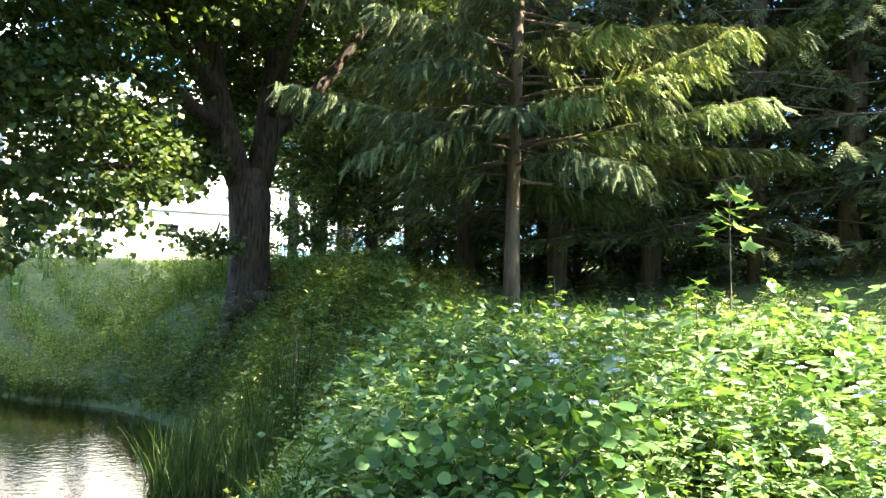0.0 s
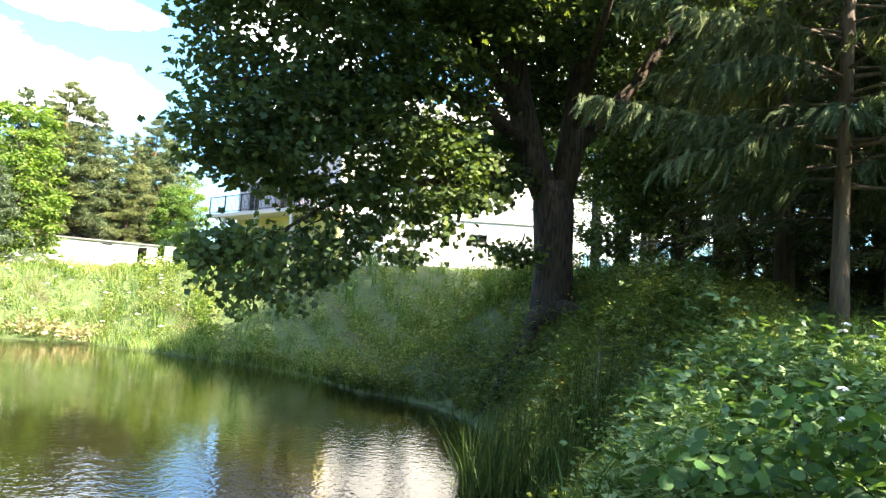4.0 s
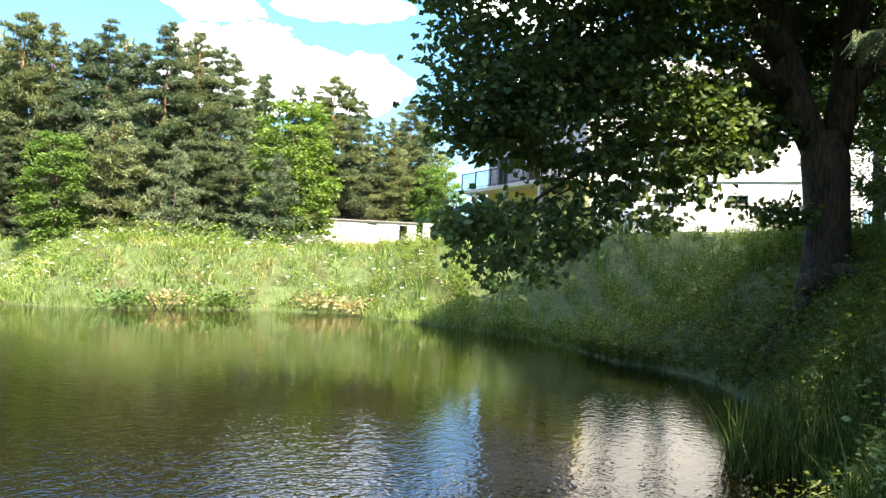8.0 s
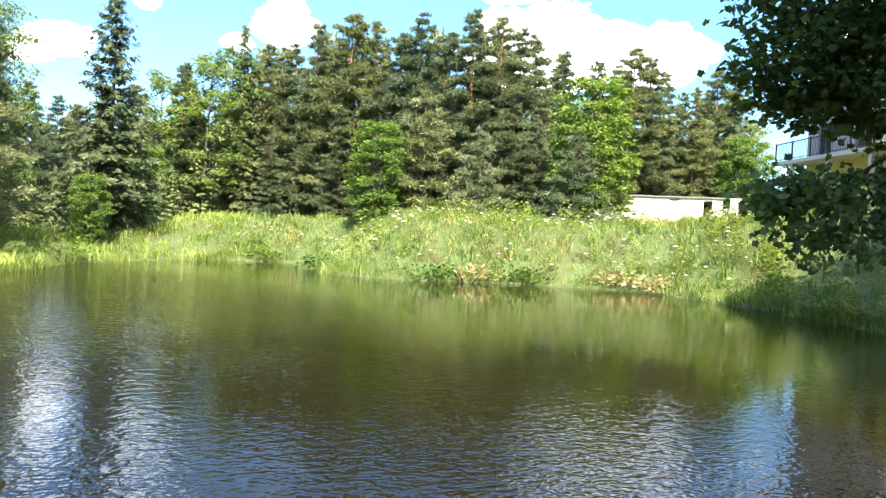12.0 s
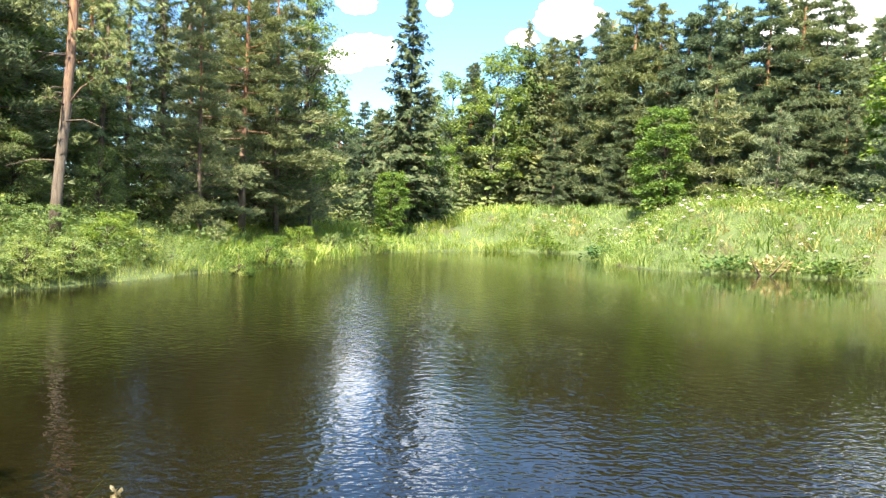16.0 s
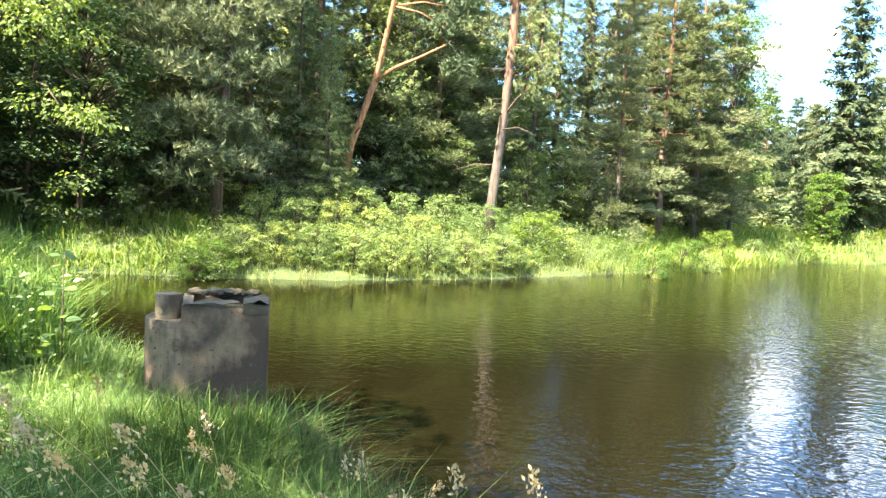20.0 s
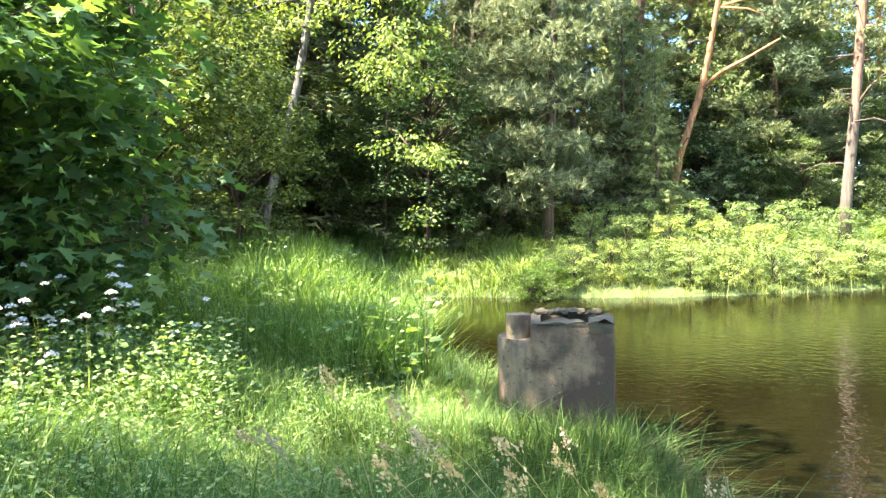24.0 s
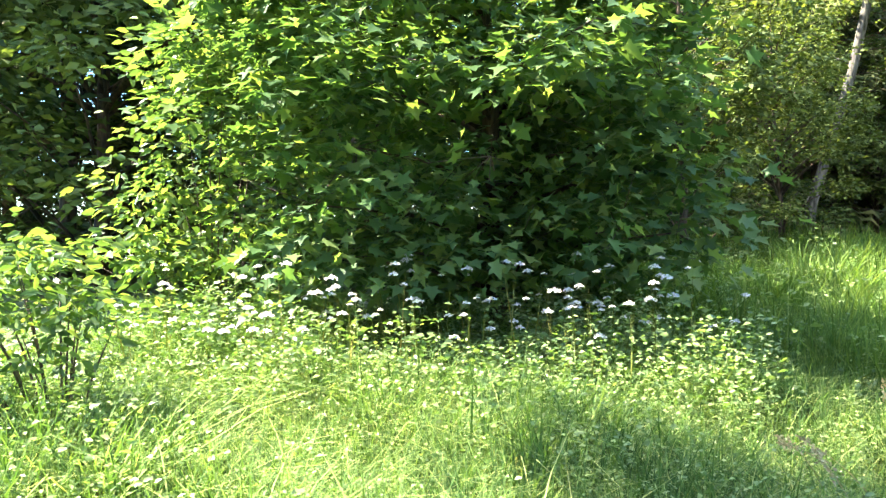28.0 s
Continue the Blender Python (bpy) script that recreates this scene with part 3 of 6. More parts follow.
def grove(models, rows, group):
    """Stands copies of the models at (bearing, distance, height, model) with a turn of their own."""
    g = np.random.default_rng(len(rows) * 13 + len(group))
    for az, d, h, k in rows:
        tree, base = models[k]
        x, y = around(az, d)
        s = h / base
        w = s * g.uniform(1.0, 1.3)
        m = Matrix.Translation((float(x), float(y), float(ground_height(x, y)) - 0.05)) @ pose(0, 0, 0, g.uniform(-1.5, 1.5), g.uniform(-1.5, 1.5), g.uniform(0, 360))
        ob = copy_thing(tree, m)
        ob.scale = (w, w, s)
        tagged(ob, group=group)


def done_with(models):
    """Takes the patterns themselves away once their copies stand."""
    for tree, _ in models.values():
        for o in (*tree.children_recursive, tree):
            bpy.data.objects.remove(o)


def top(d, el, az):
    """Height of a tree at that distance whose top is seen at that elevation."""
    x, y = around(az, d)
    return 2.5 + d * math.tan(radians(el)) - float(ground_height(x, y))


far = {
    "pa": (pine(18, 1.2, 3.9, 0.2, 9500, 1, M_PINE, "tall Scots pine with grey-green needles and orange upper bark", pointed=0.85, size=0.36), 18),
    "pb": (pine(18, 3.2, 3.8, 0.2, 9000, 2, M_PINE, "tall Scots pine with grey-green needles and orange upper bark", pointed=0.7, size=0.36), 18),
    "pc": (pine(18, 0.4, 4.1, 0.22, 10500, 3, M_PINE, "broad Scots pine with branches down to the ground", pointed=0.9, size=0.36), 18),
    "pd": (pine(18, 0.3, 3.6, 0.2, 900, 9, M_PINE, "pine deep in the wood", size=0.95, shape=TUFT_FAR), 18),
    "py": (pine(8, 0.2, 2.9, 0.1, 2400, 4, M_PINE_YOUNG, "young bushy pine with pale needles", size=0.34), 8),
    "sa": (spruce(18, 0.6, 3.3, 0.2, 5, M_SPRUCE, "slender dark spruce tapering to a point", fronds=8, droop=0.5, size=0.95), 18),
    "sl": (spruce(15, 0.4, 3.2, 0.17, 20, M_SPRUCE, "lone slender spruce with drooping tiers of branches", step=0.66, per=12, fronds=14, size=0.78, droop=0.6), 15),
    "sb": (spruce(8, 0.2, 1.9, 0.1, 6, M_SPRUCE_LIT, "young spruce with light green twigs", step=0.34, fronds=12, size=0.5), 8),
    "ba": (broadleaf(15, 3.0, 2.8, 0.14, 6500, 7, M_BIRCH, M_BARK_BIRCH, "birch with light green hanging foliage", "birch_tree", clumps=90, size=0.26), 15),
    "ma": (broadleaf(11, 0.4, 2.5, 0.14, 11500, 8, M_FAR, M_BARK_MAPLE, "bright green young maple in full leaf", "maple_tree", taper=0.4, clumps=150, size=0.27), 11),
}
# the wood behind the far meadow, from the low wall round to the tall spruce
back = [(41.5, 88, 12.3, "sa"), (42.8, 84, 12.2, "pb"), (41.6, 92, 10.8, "ba"), (44.3, 80, 11.0, "pa"), (46.5, 82, 12.1, "pa"), (48.6, 80, 13.8, "pb"), (47.3, 80, 13.2, "pa"), (49.7, 80, 12.6, "pc"),
        (53.3, 72, 13.5, "pa"), (55.3, 68, 14.6, "pc"), (56.7, 66, 14.9, "pa"), (58.3, 66, 15.7, "pb"), (60.1, 65, 16.0, "pa"), (61.8, 67, 14.6, "pb"), (63.5, 66, 15.9, "pc"),
        (65.6, 67, 14.3, "pb"), (67.3, 68, 15.0, "pa"), (69.2, 69, 15.5, "pb"), (71.2, 70, 14.6, "pa"), (72.7, 72, 12.9, "pc"), (74.4, 72, 12.8, "pb"), (76.1, 70, 13.8, "sa"),
        (77.4, 70, 12.4, "ba"), (78.8, 68, 11.6, "ba"), (80.3, 70, 10.9, "pa"), (81.6, 72, 10.2, "ba"), (83.2, 82, 9.2, "pb"), (86.6, 88, 7.4, "pb"), (88.1, 80, 7.9, "pa"), (89.6, 74, 8.6, "pb")]
grove(far, [(a, d, top(d, e, a), k) for a, d, e, k in back], "wood behind the meadow")
second = [(45.4, 92, 10.5, "pd"), (51.2, 82, 12.5, "pd"), (54.2, 80, 13.3, "pd"), (57.5, 78, 14.3, "pd"), (59.3, 76, 14.8, "sa"), (62.6, 78, 14.6, "pd"), (64.5, 77, 14.0, "pd"), (66.4, 78, 13.8, "sa"),
          (68.3, 80, 14.4, "pd"), (70.2, 80, 13.9, "pd"), (73.6, 82, 12.4, "pd"), (75.3, 82, 12.3, "pd"), (79.6, 84, 10.6, "pd"), (85.0, 96, 6.2, "pd"), (87.4, 98, 6.5, "pd"), (91.0, 96, 8.2, "pd"), (43.6, 98, 9.5, "pd"), (42.2, 100, 9.0, "pd"), (88.6, 90, 5.6, "pd"), (90.4, 84, 6.4, "pd"), (83.4, 92, 6.6, "pd"), (86.0, 78, 3.6, "pd"), (88.0, 70, 3.2, "sb"), (89.6, 66, 3.6, "sb"), (82.0, 74, 6.5, "pd")]
grove(far, [(a, d, top(d, e, a), k) for a, d, e, k in second], "wood behind the meadow")
front = [(51.1, 60, 11.5, "ma"), (59.2, 56, 7.9, "py"), (63.3, 60, 10.2, "py"), (72.7, 70, 7.6, "py"), (66.5, 58, 7.9, "ma"), (52.3, 57, 7.9, "py"), (75.4, 69, 9.2, "sa"), (80.9, 66, 3.9, "sb"), (85.9, 54, 2.9, "ma"), (82.6, 60, 4.6, "sb"), (81.6, 63, 3.6, "sb"),
         (55.2, 64, 9.0, "pc"), (57.2, 64, 10.8, "pa"), (69.4, 66, 9.0, "pc"), (77.4, 70, 7.6, "py"), (79.0, 68, 6.0, "sb"), (61.3, 64, 9.6, "pa"), (47.2, 84, 6.2, "ma"),
         (44.6, 84, 7.0, "py"), (41.3, 80, 7.6, "ma"), (40.1, 82, 7.4, "ma"), (45.6, 82, 5.4, "py"), (43.0, 82, 5.6, "py"), (82.3, 66, 5.0, "ma"), (76.3, 70, 8.0, "ba"), (49.4, 68, 7.0, "pc"), (74.2, 68, 6.6, "pc")]
grove(far, [(a, d, top(d, e, a), k) for a, d, e, k in front], "young trees along the meadow")
grove(far, [(84.7, 58, top(58, 15.5, 84.7), "sl")], "lone spruce")

# the taller wood on the bank across the water, nearer
mid = {
    "pa": (pine(20, 5.0, 3.4, 0.2, 5600, 11, M_PINE, "Scots pine with a bare reddish trunk and ragged crown", size=0.32, pointed=0.7, pads=6, shape=TUFT_MID), 20),
    "pb": (pine(15, 1.2, 3.0, 0.13, 7500, 12, M_PINE_YOUNG, "bushy pine with pale grey-green needles", size=0.28, pads=7, shape=TUFT_MID), 15),
    "pc": (pine(18, 3.0, 3.6, 0.18, 6200, 13, M_PINE, "ragged pine with dead lower twigs", size=0.31, pads=6, shape=TUFT_MID), 18),
    "sa": (spruce(20, 0.8, 3.0, 0.2, 14, M_SPRUCE, "dense dark spruce with sunlit twigs", step=0.42, per=7, fronds=14, size=0.65, shape=FROND_MID), 20),
    # front row across the water, painted sunlit through its needle colour
    "sb": (spruce(16, 0.3, 2.8, 0.16, 15, M_SPRUCE_LIT, "spruce with drooping twigs in sunlit light green", step=0.4, per=7, fronds=14, size=0.65, shape=FROND_MID), 16),
    "sn": (spruce(22, 1.3, 3.0, 0.15, 22, M_SPRUCE, "tall dark spruce on the slope with fine hanging twigs", step=0.42, per=7, fronds=17, size=0.5, shape=FROND_FINE), 22),
    "sc": (spruce(20, 0.5, 3.2, 0.2, 19, M_SPRUCE, "dark spruce deep in the wood", step=0.5, per=7, fronds=12, size=0.85, shape=FROND_MID), 20),
    "ba": (broadleaf(17, 3.0, 3.0, 0.13, 11000, 16, M_BIRCH, M_BARK_BIRCH, "birch with hanging light green foliage", "birch_tree", size=0.18, clumps=130, weep=0.7), 17),
    "al": (broadleaf(10, 0.5, 2.6, 0.1, 12000, 17, M_UNDER, M_BARK_MAPLE, "leafy understorey tree, dark green", "alder_tree", size=0.165, clumps=130, taper=0.4), 10),
    "bd": (broadleaf(2.2, 0.05, 1.2, 0.03, 3800, 23, M_FAR, M_TWIG, "round dark green bush at the water's edge", "bush", size=0.09, shape=LEAF_SMALL, clumps=50, taper=0.35), 2.2),
    "bu": (broadleaf(2.2, 0.05, 1.1, 0.03, 2800, 18, M_BANK, M_TWIG, "low leafy bush on the bank", "bush", size=0.10, shape=LEAF_SMALL, clumps=40, taper=0.4), 2.2),
}
wood = [(134.6, 25.8, 9, "sc"), (131.2, 26.4, 11, "sc"), (136.8, 24.6, 6.5, "al"), (126.0, 27.5, 12, "sc"), (149.6, 26.5, 26, "sc"), (120.3, 26.2, 6.5, "sb"), (112.6, 31.5, 13, "pb"), (105.8, 35, 12.5, "sb"), (110.4, 34, 13, "sb"), (105.8, 31.5, 3.4, "al"), (111.0, 30.5, 3.6, "al"), (113.8, 30.5, 4.0, "al"), (99.4, 35, 11.3, "pb"), (94.0, 43, 14.5, "pb"), (96.4, 41, 14.5, "pc"), (94.8, 46, 17, "sa"), (91.8, 46, 14.5, "ba"), (92.2, 48, 13.5, "pb"), (97.6, 44, 16, "sa"), (101.8, 39, 14, "sa"), (104.2, 38, 14, "sb"), (106.2, 42, 15.5, "pc"),
        (111.5, 37, 14, "sb"), (113.6, 33, 15, "ba"), (115.4, 35, 19, "pc"), (117.6, 31.5, 15, "sb"), (120.6, 27.5, 7.5, "sb"), (122.4, 29, 10, "sb"), (114.6, 30, 9, "sb"), (121.3, 31, 17, "sb"), (123.6, 37, 18, "sb"), (126.2, 38, 18, "pc"), (128.6, 40, 19, "sa"), (131.0, 38, 17, "pc"),
        (134.0, 40, 19, "pa"), (137.0, 36, 17, "sa"), (139.5, 36, 17, "ba"), (141.3, 33, 15, "ba"), (143.6, 31, 16, "pc"), (146.5, 34, 17, "ba"), (150.3, 29, 16, "ba"), (153.0, 33, 17, "pc"), (155.2, 27, 15, "ba"),
        (110.2, 34, 8, "al"), (103.0, 34.5, 3.6, "al"), (116.4, 31, 7, "al"), (124.8, 32, 7, "al"), (132.2, 30, 7, "al"), (136.8, 33, 9, "al"), (140.0, 26, 5, "al"), (144.6, 26, 6, "al"), (148.0, 26, 8, "al"), (152.0, 24, 6.5, "al"),
        (112.4, 42, 20, "sc"), (117.2, 41, 20, "sc"), (122.0, 42, 20, "sc"), (127.4, 40, 20, "sc"), (133.0, 40, 20, "sc"), (139.0, 40, 19, "sc"), (145.0, 42, 20, "sc"), (151.0, 42, 19, "sc"), (158.0, 38, 18, "ba"), (107.0, 45, 20, "sc"), (100.0, 46, 20, "sc"), (97.5, 50, 19, "pc"),
        (164.0, 32, 18, "sc"), (170.0, 28, 17, "ba"), (176.0, 30, 18, "sc"), (182.0, 26, 17, "ba"), (188.0, 28, 18, "sc"), (195.0, 25, 17, "sc"), (143, 31, 25, "sc"), (147.5, 29, 25, "sc"), (152.5, 28, 25, "sc"), (157, 30, 24, "sc"), (162, 29, 24, "sc"), (150, 37, 24, "sc"), (137.5, 42, 24, "sc"), (132, 44, 24, "sc"), (202.0, 26, 18, "sc"), (209.0, 26, 17, "pc"),
        (161.0, 22, 8, "al"), (174.0, 20, 8, "al"), (186.0, 19, 9, "al"), (156.5, 17, 8, "al"), (180, 15, 9, "al"), (150, 19, 6, "al"), (160, 27, 10, "sc"), (168, 24, 10, "sc"), (179, 21, 17, "sc"), (199, 21, 16, "al"), (204, 20, 16, "al"), (193, 21, 17, "al"), (197, 18, 12, "al"), (201, 26, 20, "sc"), (194, 28, 20, "sc")]
grove(mid, wood, "wood on the bank across the water")
# the shaded wood on the slope
# the trees at bearings 303 to 323 are unseen, added to block the sun
slope = [(309, 17, 24, "sc"), (316.5, 16, 24, "sc"), (305, 22, 24, "sc"), (312, 21.5, 24, "sc"), (318, 19, 24, "sc"), (323, 17.5, 24, "sc"), (319, 26, 24, "sc"), (351.5, 16.2, 24, "sn"), (358.2, 17.8, 23, "sn"), (345.5, 15.6, 24, "sn"), (338.5, 15.0, 24, "sn"), (332.5, 14.5, 23, "sn"), (325, 14.5, 22, "sn"), (331.4, 19, 18, "pa"), (336.0, 24, 17, "sc"), (342.0, 22, 16, "sc"), (347.0, 26, 18, "sc"), (352.5, 24, 17, "sc"), (357.5, 27, 16, "sb"), (2.5, 28, 26, "sc"), (5.2, 29, 26, "ba"), (9.2, 31, 25, "ba"), (7.0, 36, 26, "ba"), (11.0, 37, 24, "ba"), (7.5, 33, 15, "ba"), (326.0, 20, 17, "sc"), (321.0, 22, 18, "pc"),
         (340.0, 32, 20, "sc"), (346.0, 36, 20, "sc"), (353.0, 35, 20, "sc"), (333.0, 31, 20, "sc"), (359.5, 40, 19, "ba"), (5.0, 42, 18, "sc"), (345.0, 19, 8, "al"), (350.5, 18.5, 8, "al"), (0.8, 21, 7, "al"), (5.2, 24, 8, "al"), (338.0, 17.5, 8, "al"), (355.8, 19, 7, "al"), (9.5, 29, 7, "al"), (328.0, 15.5, 9, "al"),
         (315.0, 17, 17, "sc"), (308.0, 19, 17, "sc"), (318.0, 27, 19, "sc"), (303.0, 22, 18, "sb")]
grove(mid, slope, "shaded wood on the slope")
def far_shore(az):
    """Where the water ends at a bearing, looking out over the pond."""
    d = np.arange(15, 66, 0.1)
    s = shore_distance(*around(az, d))
    return float(d[np.nonzero(s < -0.1)[0][-1]])


bank = [(105.2, 28.2, 1.5, "bd"), (96.7, 29.8, 1.5, "bd"), (94.7, 33.2, 1.5, "bd"), (92.4, 38, 1.5, "bd"), (129.6, 21.5, 1.0, "bd"), (101.2, 25.8, 0.9, "bu"), (96.6, 29.5, 1.0, "bu"), (93.0, 34.5, 1.1, "bu"), (128.4, 21.8, 1.15, "bd"), (129.0, 21.6, 1.0, "bu"), (90.0, 42, 1.1, "bu"), (110.4, 25.2, 1.0, "bu"), (113.5, 25.0, 1.1, "bu"),
        (116.6, 24.5, 1.2, "bu"), (119.5, 24.2, 1.3, "bu"), (122.4, 24.0, 1.3, "bu"), (125.0, 24.0, 1.3, "bu"), (107.3, 26.0, 1.1, "bu"), (114.9, 26.2, 1.4, "bu"), (118.0, 26.0, 1.5, "bu"), (121.0, 25.6, 1.5, "bu"), (123.8, 25.5, 1.5, "bu"), (111.8, 27.0, 1.4, "bu"), (108.8, 27.6, 1.3, "bu"), (105.8, 28.4, 1.2, "bu"), (103.0, 29, 1.2, "bu"), (87.6, 45, 1.3, "bu"), (126.4, 26, 1.4, "bu")]
bank += [(a, far_shore(a) + 0.7 + 0.25 * math.sin(5 * a), 0.95 + 0.2 * math.sin(2.3 * a), "bu") for a in np.arange(106, 126.5, 1.35)]
grove(mid, bank, "bushes along the far bank")
grove(far, [(41.7 + 1.9 * i, 108 + 6 * math.sin(3.0 * i), 15.0 + 2 * math.sin(1.7 * i), "pd") for i in range(31)], "distant wood")
done_with(far)
grove(mid, [(92 + 3.4 * i, 56 + 4 * math.sin(2.0 * i), 21 + 2 * math.sin(1.3 * i), "sc") for i in range(30)], "deep wood across the water")
done_with(mid)


# ---- the old maple over the water ----
def placed(az, el, d):
    """A spot seen at that bearing and elevation, d metres away in plan."""
    x, y = around(az, d)
    return np.array([float(x), float(y), 2.5 + d * math.tan(radians(el))])


def leafy(blobs, leaves, size, shape, g, flat=0.5, hang=0.35):
    """Leaves in many small sprays that fill the blobs (centre, wide, high)."""
    vol = np.array([w * w * h for _, w, h in blobs]) ** 0.8
    sprays = max(20, leaves // 26)
    pick = g.choice(len(blobs), sprays, p=vol / vol.sum())
    c = np.array([b[0] for b in blobs])[pick]
    r = np.array([(b[1], b[1], b[2]) for b in blobs])[pick]
    way = unit(g.normal(size=(sprays, 3)))
    s = c + way * r * (g.uniform(0, 1, (sprays, 1)) ** 0.45)
    k = g.integers(0, sprays, leaves)
    off = g.normal(size=(leaves, 3)) * np.array([1, 1, 0.4]) * size * 1.5
    p = s[k] + off
    return scatter(shape, p, leaf_turns(leaves, g, unit(off) + 0.5 * way[k], flat, hang), size * g.uniform(0.55, 1.2, leaves)), s


def build_old_maple():
    g = np.random.default_rng(21)
    x, y = around(14.0, 20.0)
    z = float(ground_height(x, y))
    tree = made("maple_tree", "large old maple with a forked trunk leaning over the pond", "tree", Matrix.Translation((float(x), float(y), z)))
    o = np.array([x, y, z])

    def limb(pts, radii, name="limb", sides=10):
        v, f = tube(np.array(pts) - o, radii, sides, 0.04)
        part(name, raw(name, v, f, M_BARK_MAPLE, True), tree)

    fork = placed(14.3, 8.6, 20)
    limb([placed(13.9, -0.2, 20), placed(13.95, 0.9, 20), placed(14.0, 1.8, 20), placed(14.0, 4, 20), fork, placed(14.5, 10.2, 20)], [0.74, 0.62, 0.53, 0.47, 0.52, 0.40], "trunk", 14)
    # roots that run down the bank from the foot of the trunk
    for (x1, y1), (x2, y2), r in [((-5.5, 18.75), (-6.3, 18.1), 0.2), ((-5.2, 18.5), (-5.3, 17.5), 0.16), ((-4.2, 18.7), (-3.6, 17.9), 0.17), ((-5.9, 19.4), (-7.0, 19.6), 0.15)]:
        zs = [float(ground_height(*q)) for q in ((x, y), (x1, y1), (x2, y2))]
        limb([(x, y, zs[0] + 0.25), (x1, y1, zs[1] + 0.06), (x2, y2, zs[2] - 0.1)], [r * 1.6, r, r * 0.4], "root", 8)
    limb([placed(14.7, 9.0, 20), placed(16.0, 12.0, 19.9), placed(17.2, 16, 19.8), placed(18.2, 21, 19.6), placed(19.5, 30, 19.3), placed(20, 40, 19)], [0.36, 0.36, 0.33, 0.30, 0.2, 0.06])
    limb([placed(13.8, 9.0, 20.1), placed(13.2, 12.5, 20.2), placed(12.8, 17, 20.3), placed(12.2, 24, 20.5), placed(11, 34, 20.5), placed(10, 42, 20)], [0.34, 0.34, 0.31, 0.26, 0.16, 0.05])
    limb([placed(13.0, 12.5, 20.2), placed(11.0, 15, 20.4), placed(8.6, 17.6, 20.8), placed(6.4, 21, 21), placed(3, 27, 21.5)], [0.2, 0.19, 0.17, 0.13, 0.05])
    limb([placed(16.3, 12.5, 19.8), placed(20, 15.5, 18.5), placed(26, 17, 17), placed(33, 16.5, 15.5), placed(40, 15, 14.8)], [0.2, 0.17, 0.13, 0.09, 0.03])
    limb([placed(15.5, 11.0, 19.8), placed(19, 10.5, 18.8), placed(24, 9.6, 17.8), placed(30, 8, 17), placed(35, 4.5, 16.4)], [0.14, 0.12, 0.09, 0.06, 0.02])
    limb([placed(17.0, 15, 19.7), placed(22, 21, 18), placed(30, 25, 16.5), placed(39, 25, 15.5)], [0.2, 0.15, 0.1, 0.03])
    limb([placed(13.0, 14, 20.2), placed(12, 19, 17.5), placed(10, 26, 15)], [0.15, 0.1, 0.03])
    B = []
    for az, el, d, w, h in [(38, 10.6, 15.6, 1.0, 0.6), (34.5, 11.2, 15.8, 1.5, 0.7), (39.7, 13.0, 15.0, 0.6, 0.6), (37.5, 14, 15.2, 1.3, 1.2), (42.0, 17.5, 14.8, 0.6, 0.6), (39.2, 18.5, 15.0, 0.75, 0.9), (33, 14.5, 15.8, 1.7, 1.2),
                            (28, 13.5, 16.5, 1.6, 1.3), (24, 11.5, 17.3, 1.4, 0.9), (24.2, 15.5, 17.8, 1.4, 1.2), (30, 19, 16, 2.0, 1.4), (36, 22, 15.2, 1.3, 1.2), (24, 21, 17, 2.0, 1.5), (41, 23, 14.8, 1.2, 1.2), 
                            (18, 23.5, 17.5, 1.8, 1.5), (21.5, 8.8, 18.2, 0.8, 0.4), (17.5, 11.6, 21.5, 1.4, 0.8), (11.5, 22, 19, 1.7, 1.2), (7.5, 15.5, 21.8, 1.5, 1.2), (5.5, 20.5, 21.5, 1.9, 1.3), (9.5, 11, 22.5, 1.3, 0.9), (5.5, 12, 23.0, 1.3, 1.2),
                            (10.5, 6.2, 22.0, 0.8, 0.5), (7.0, 8.5, 23, 1.2, 0.7), (16.5, 5.0, 18.8, 0.5, 0.4), (0.5, 22, 22, 1.8, 1.4), (14.6, 15.5, 22, 0.9, 1.0), (15, 20, 22, 1.2, 1.0), (19.5, 13.2, 20, 1.0, 0.7), (11, 17.5, 22, 1.0, 0.8), (16.5, 13.5, 22.5, 1.2, 1.0), (15.5, 17.5, 22.5, 1.4, 1.1), (19, 16.5, 21, 1.4, 1.1), (20.5, 20.5, 20, 1.6, 1.2), (19, 10.5, 19, 1.0, 0.6), (22, 12.5, 18.5, 1.2, 0.8), (10, 14, 20.8, 1.2, 0.9), (17.5, 9.4, 18.8, 0.6, 0.35)]:
        B.append((placed(az, el, d), w, h))
    (v, f), sprays = leafy(B, 58000, 0.145, LEAF_LOBED, g)
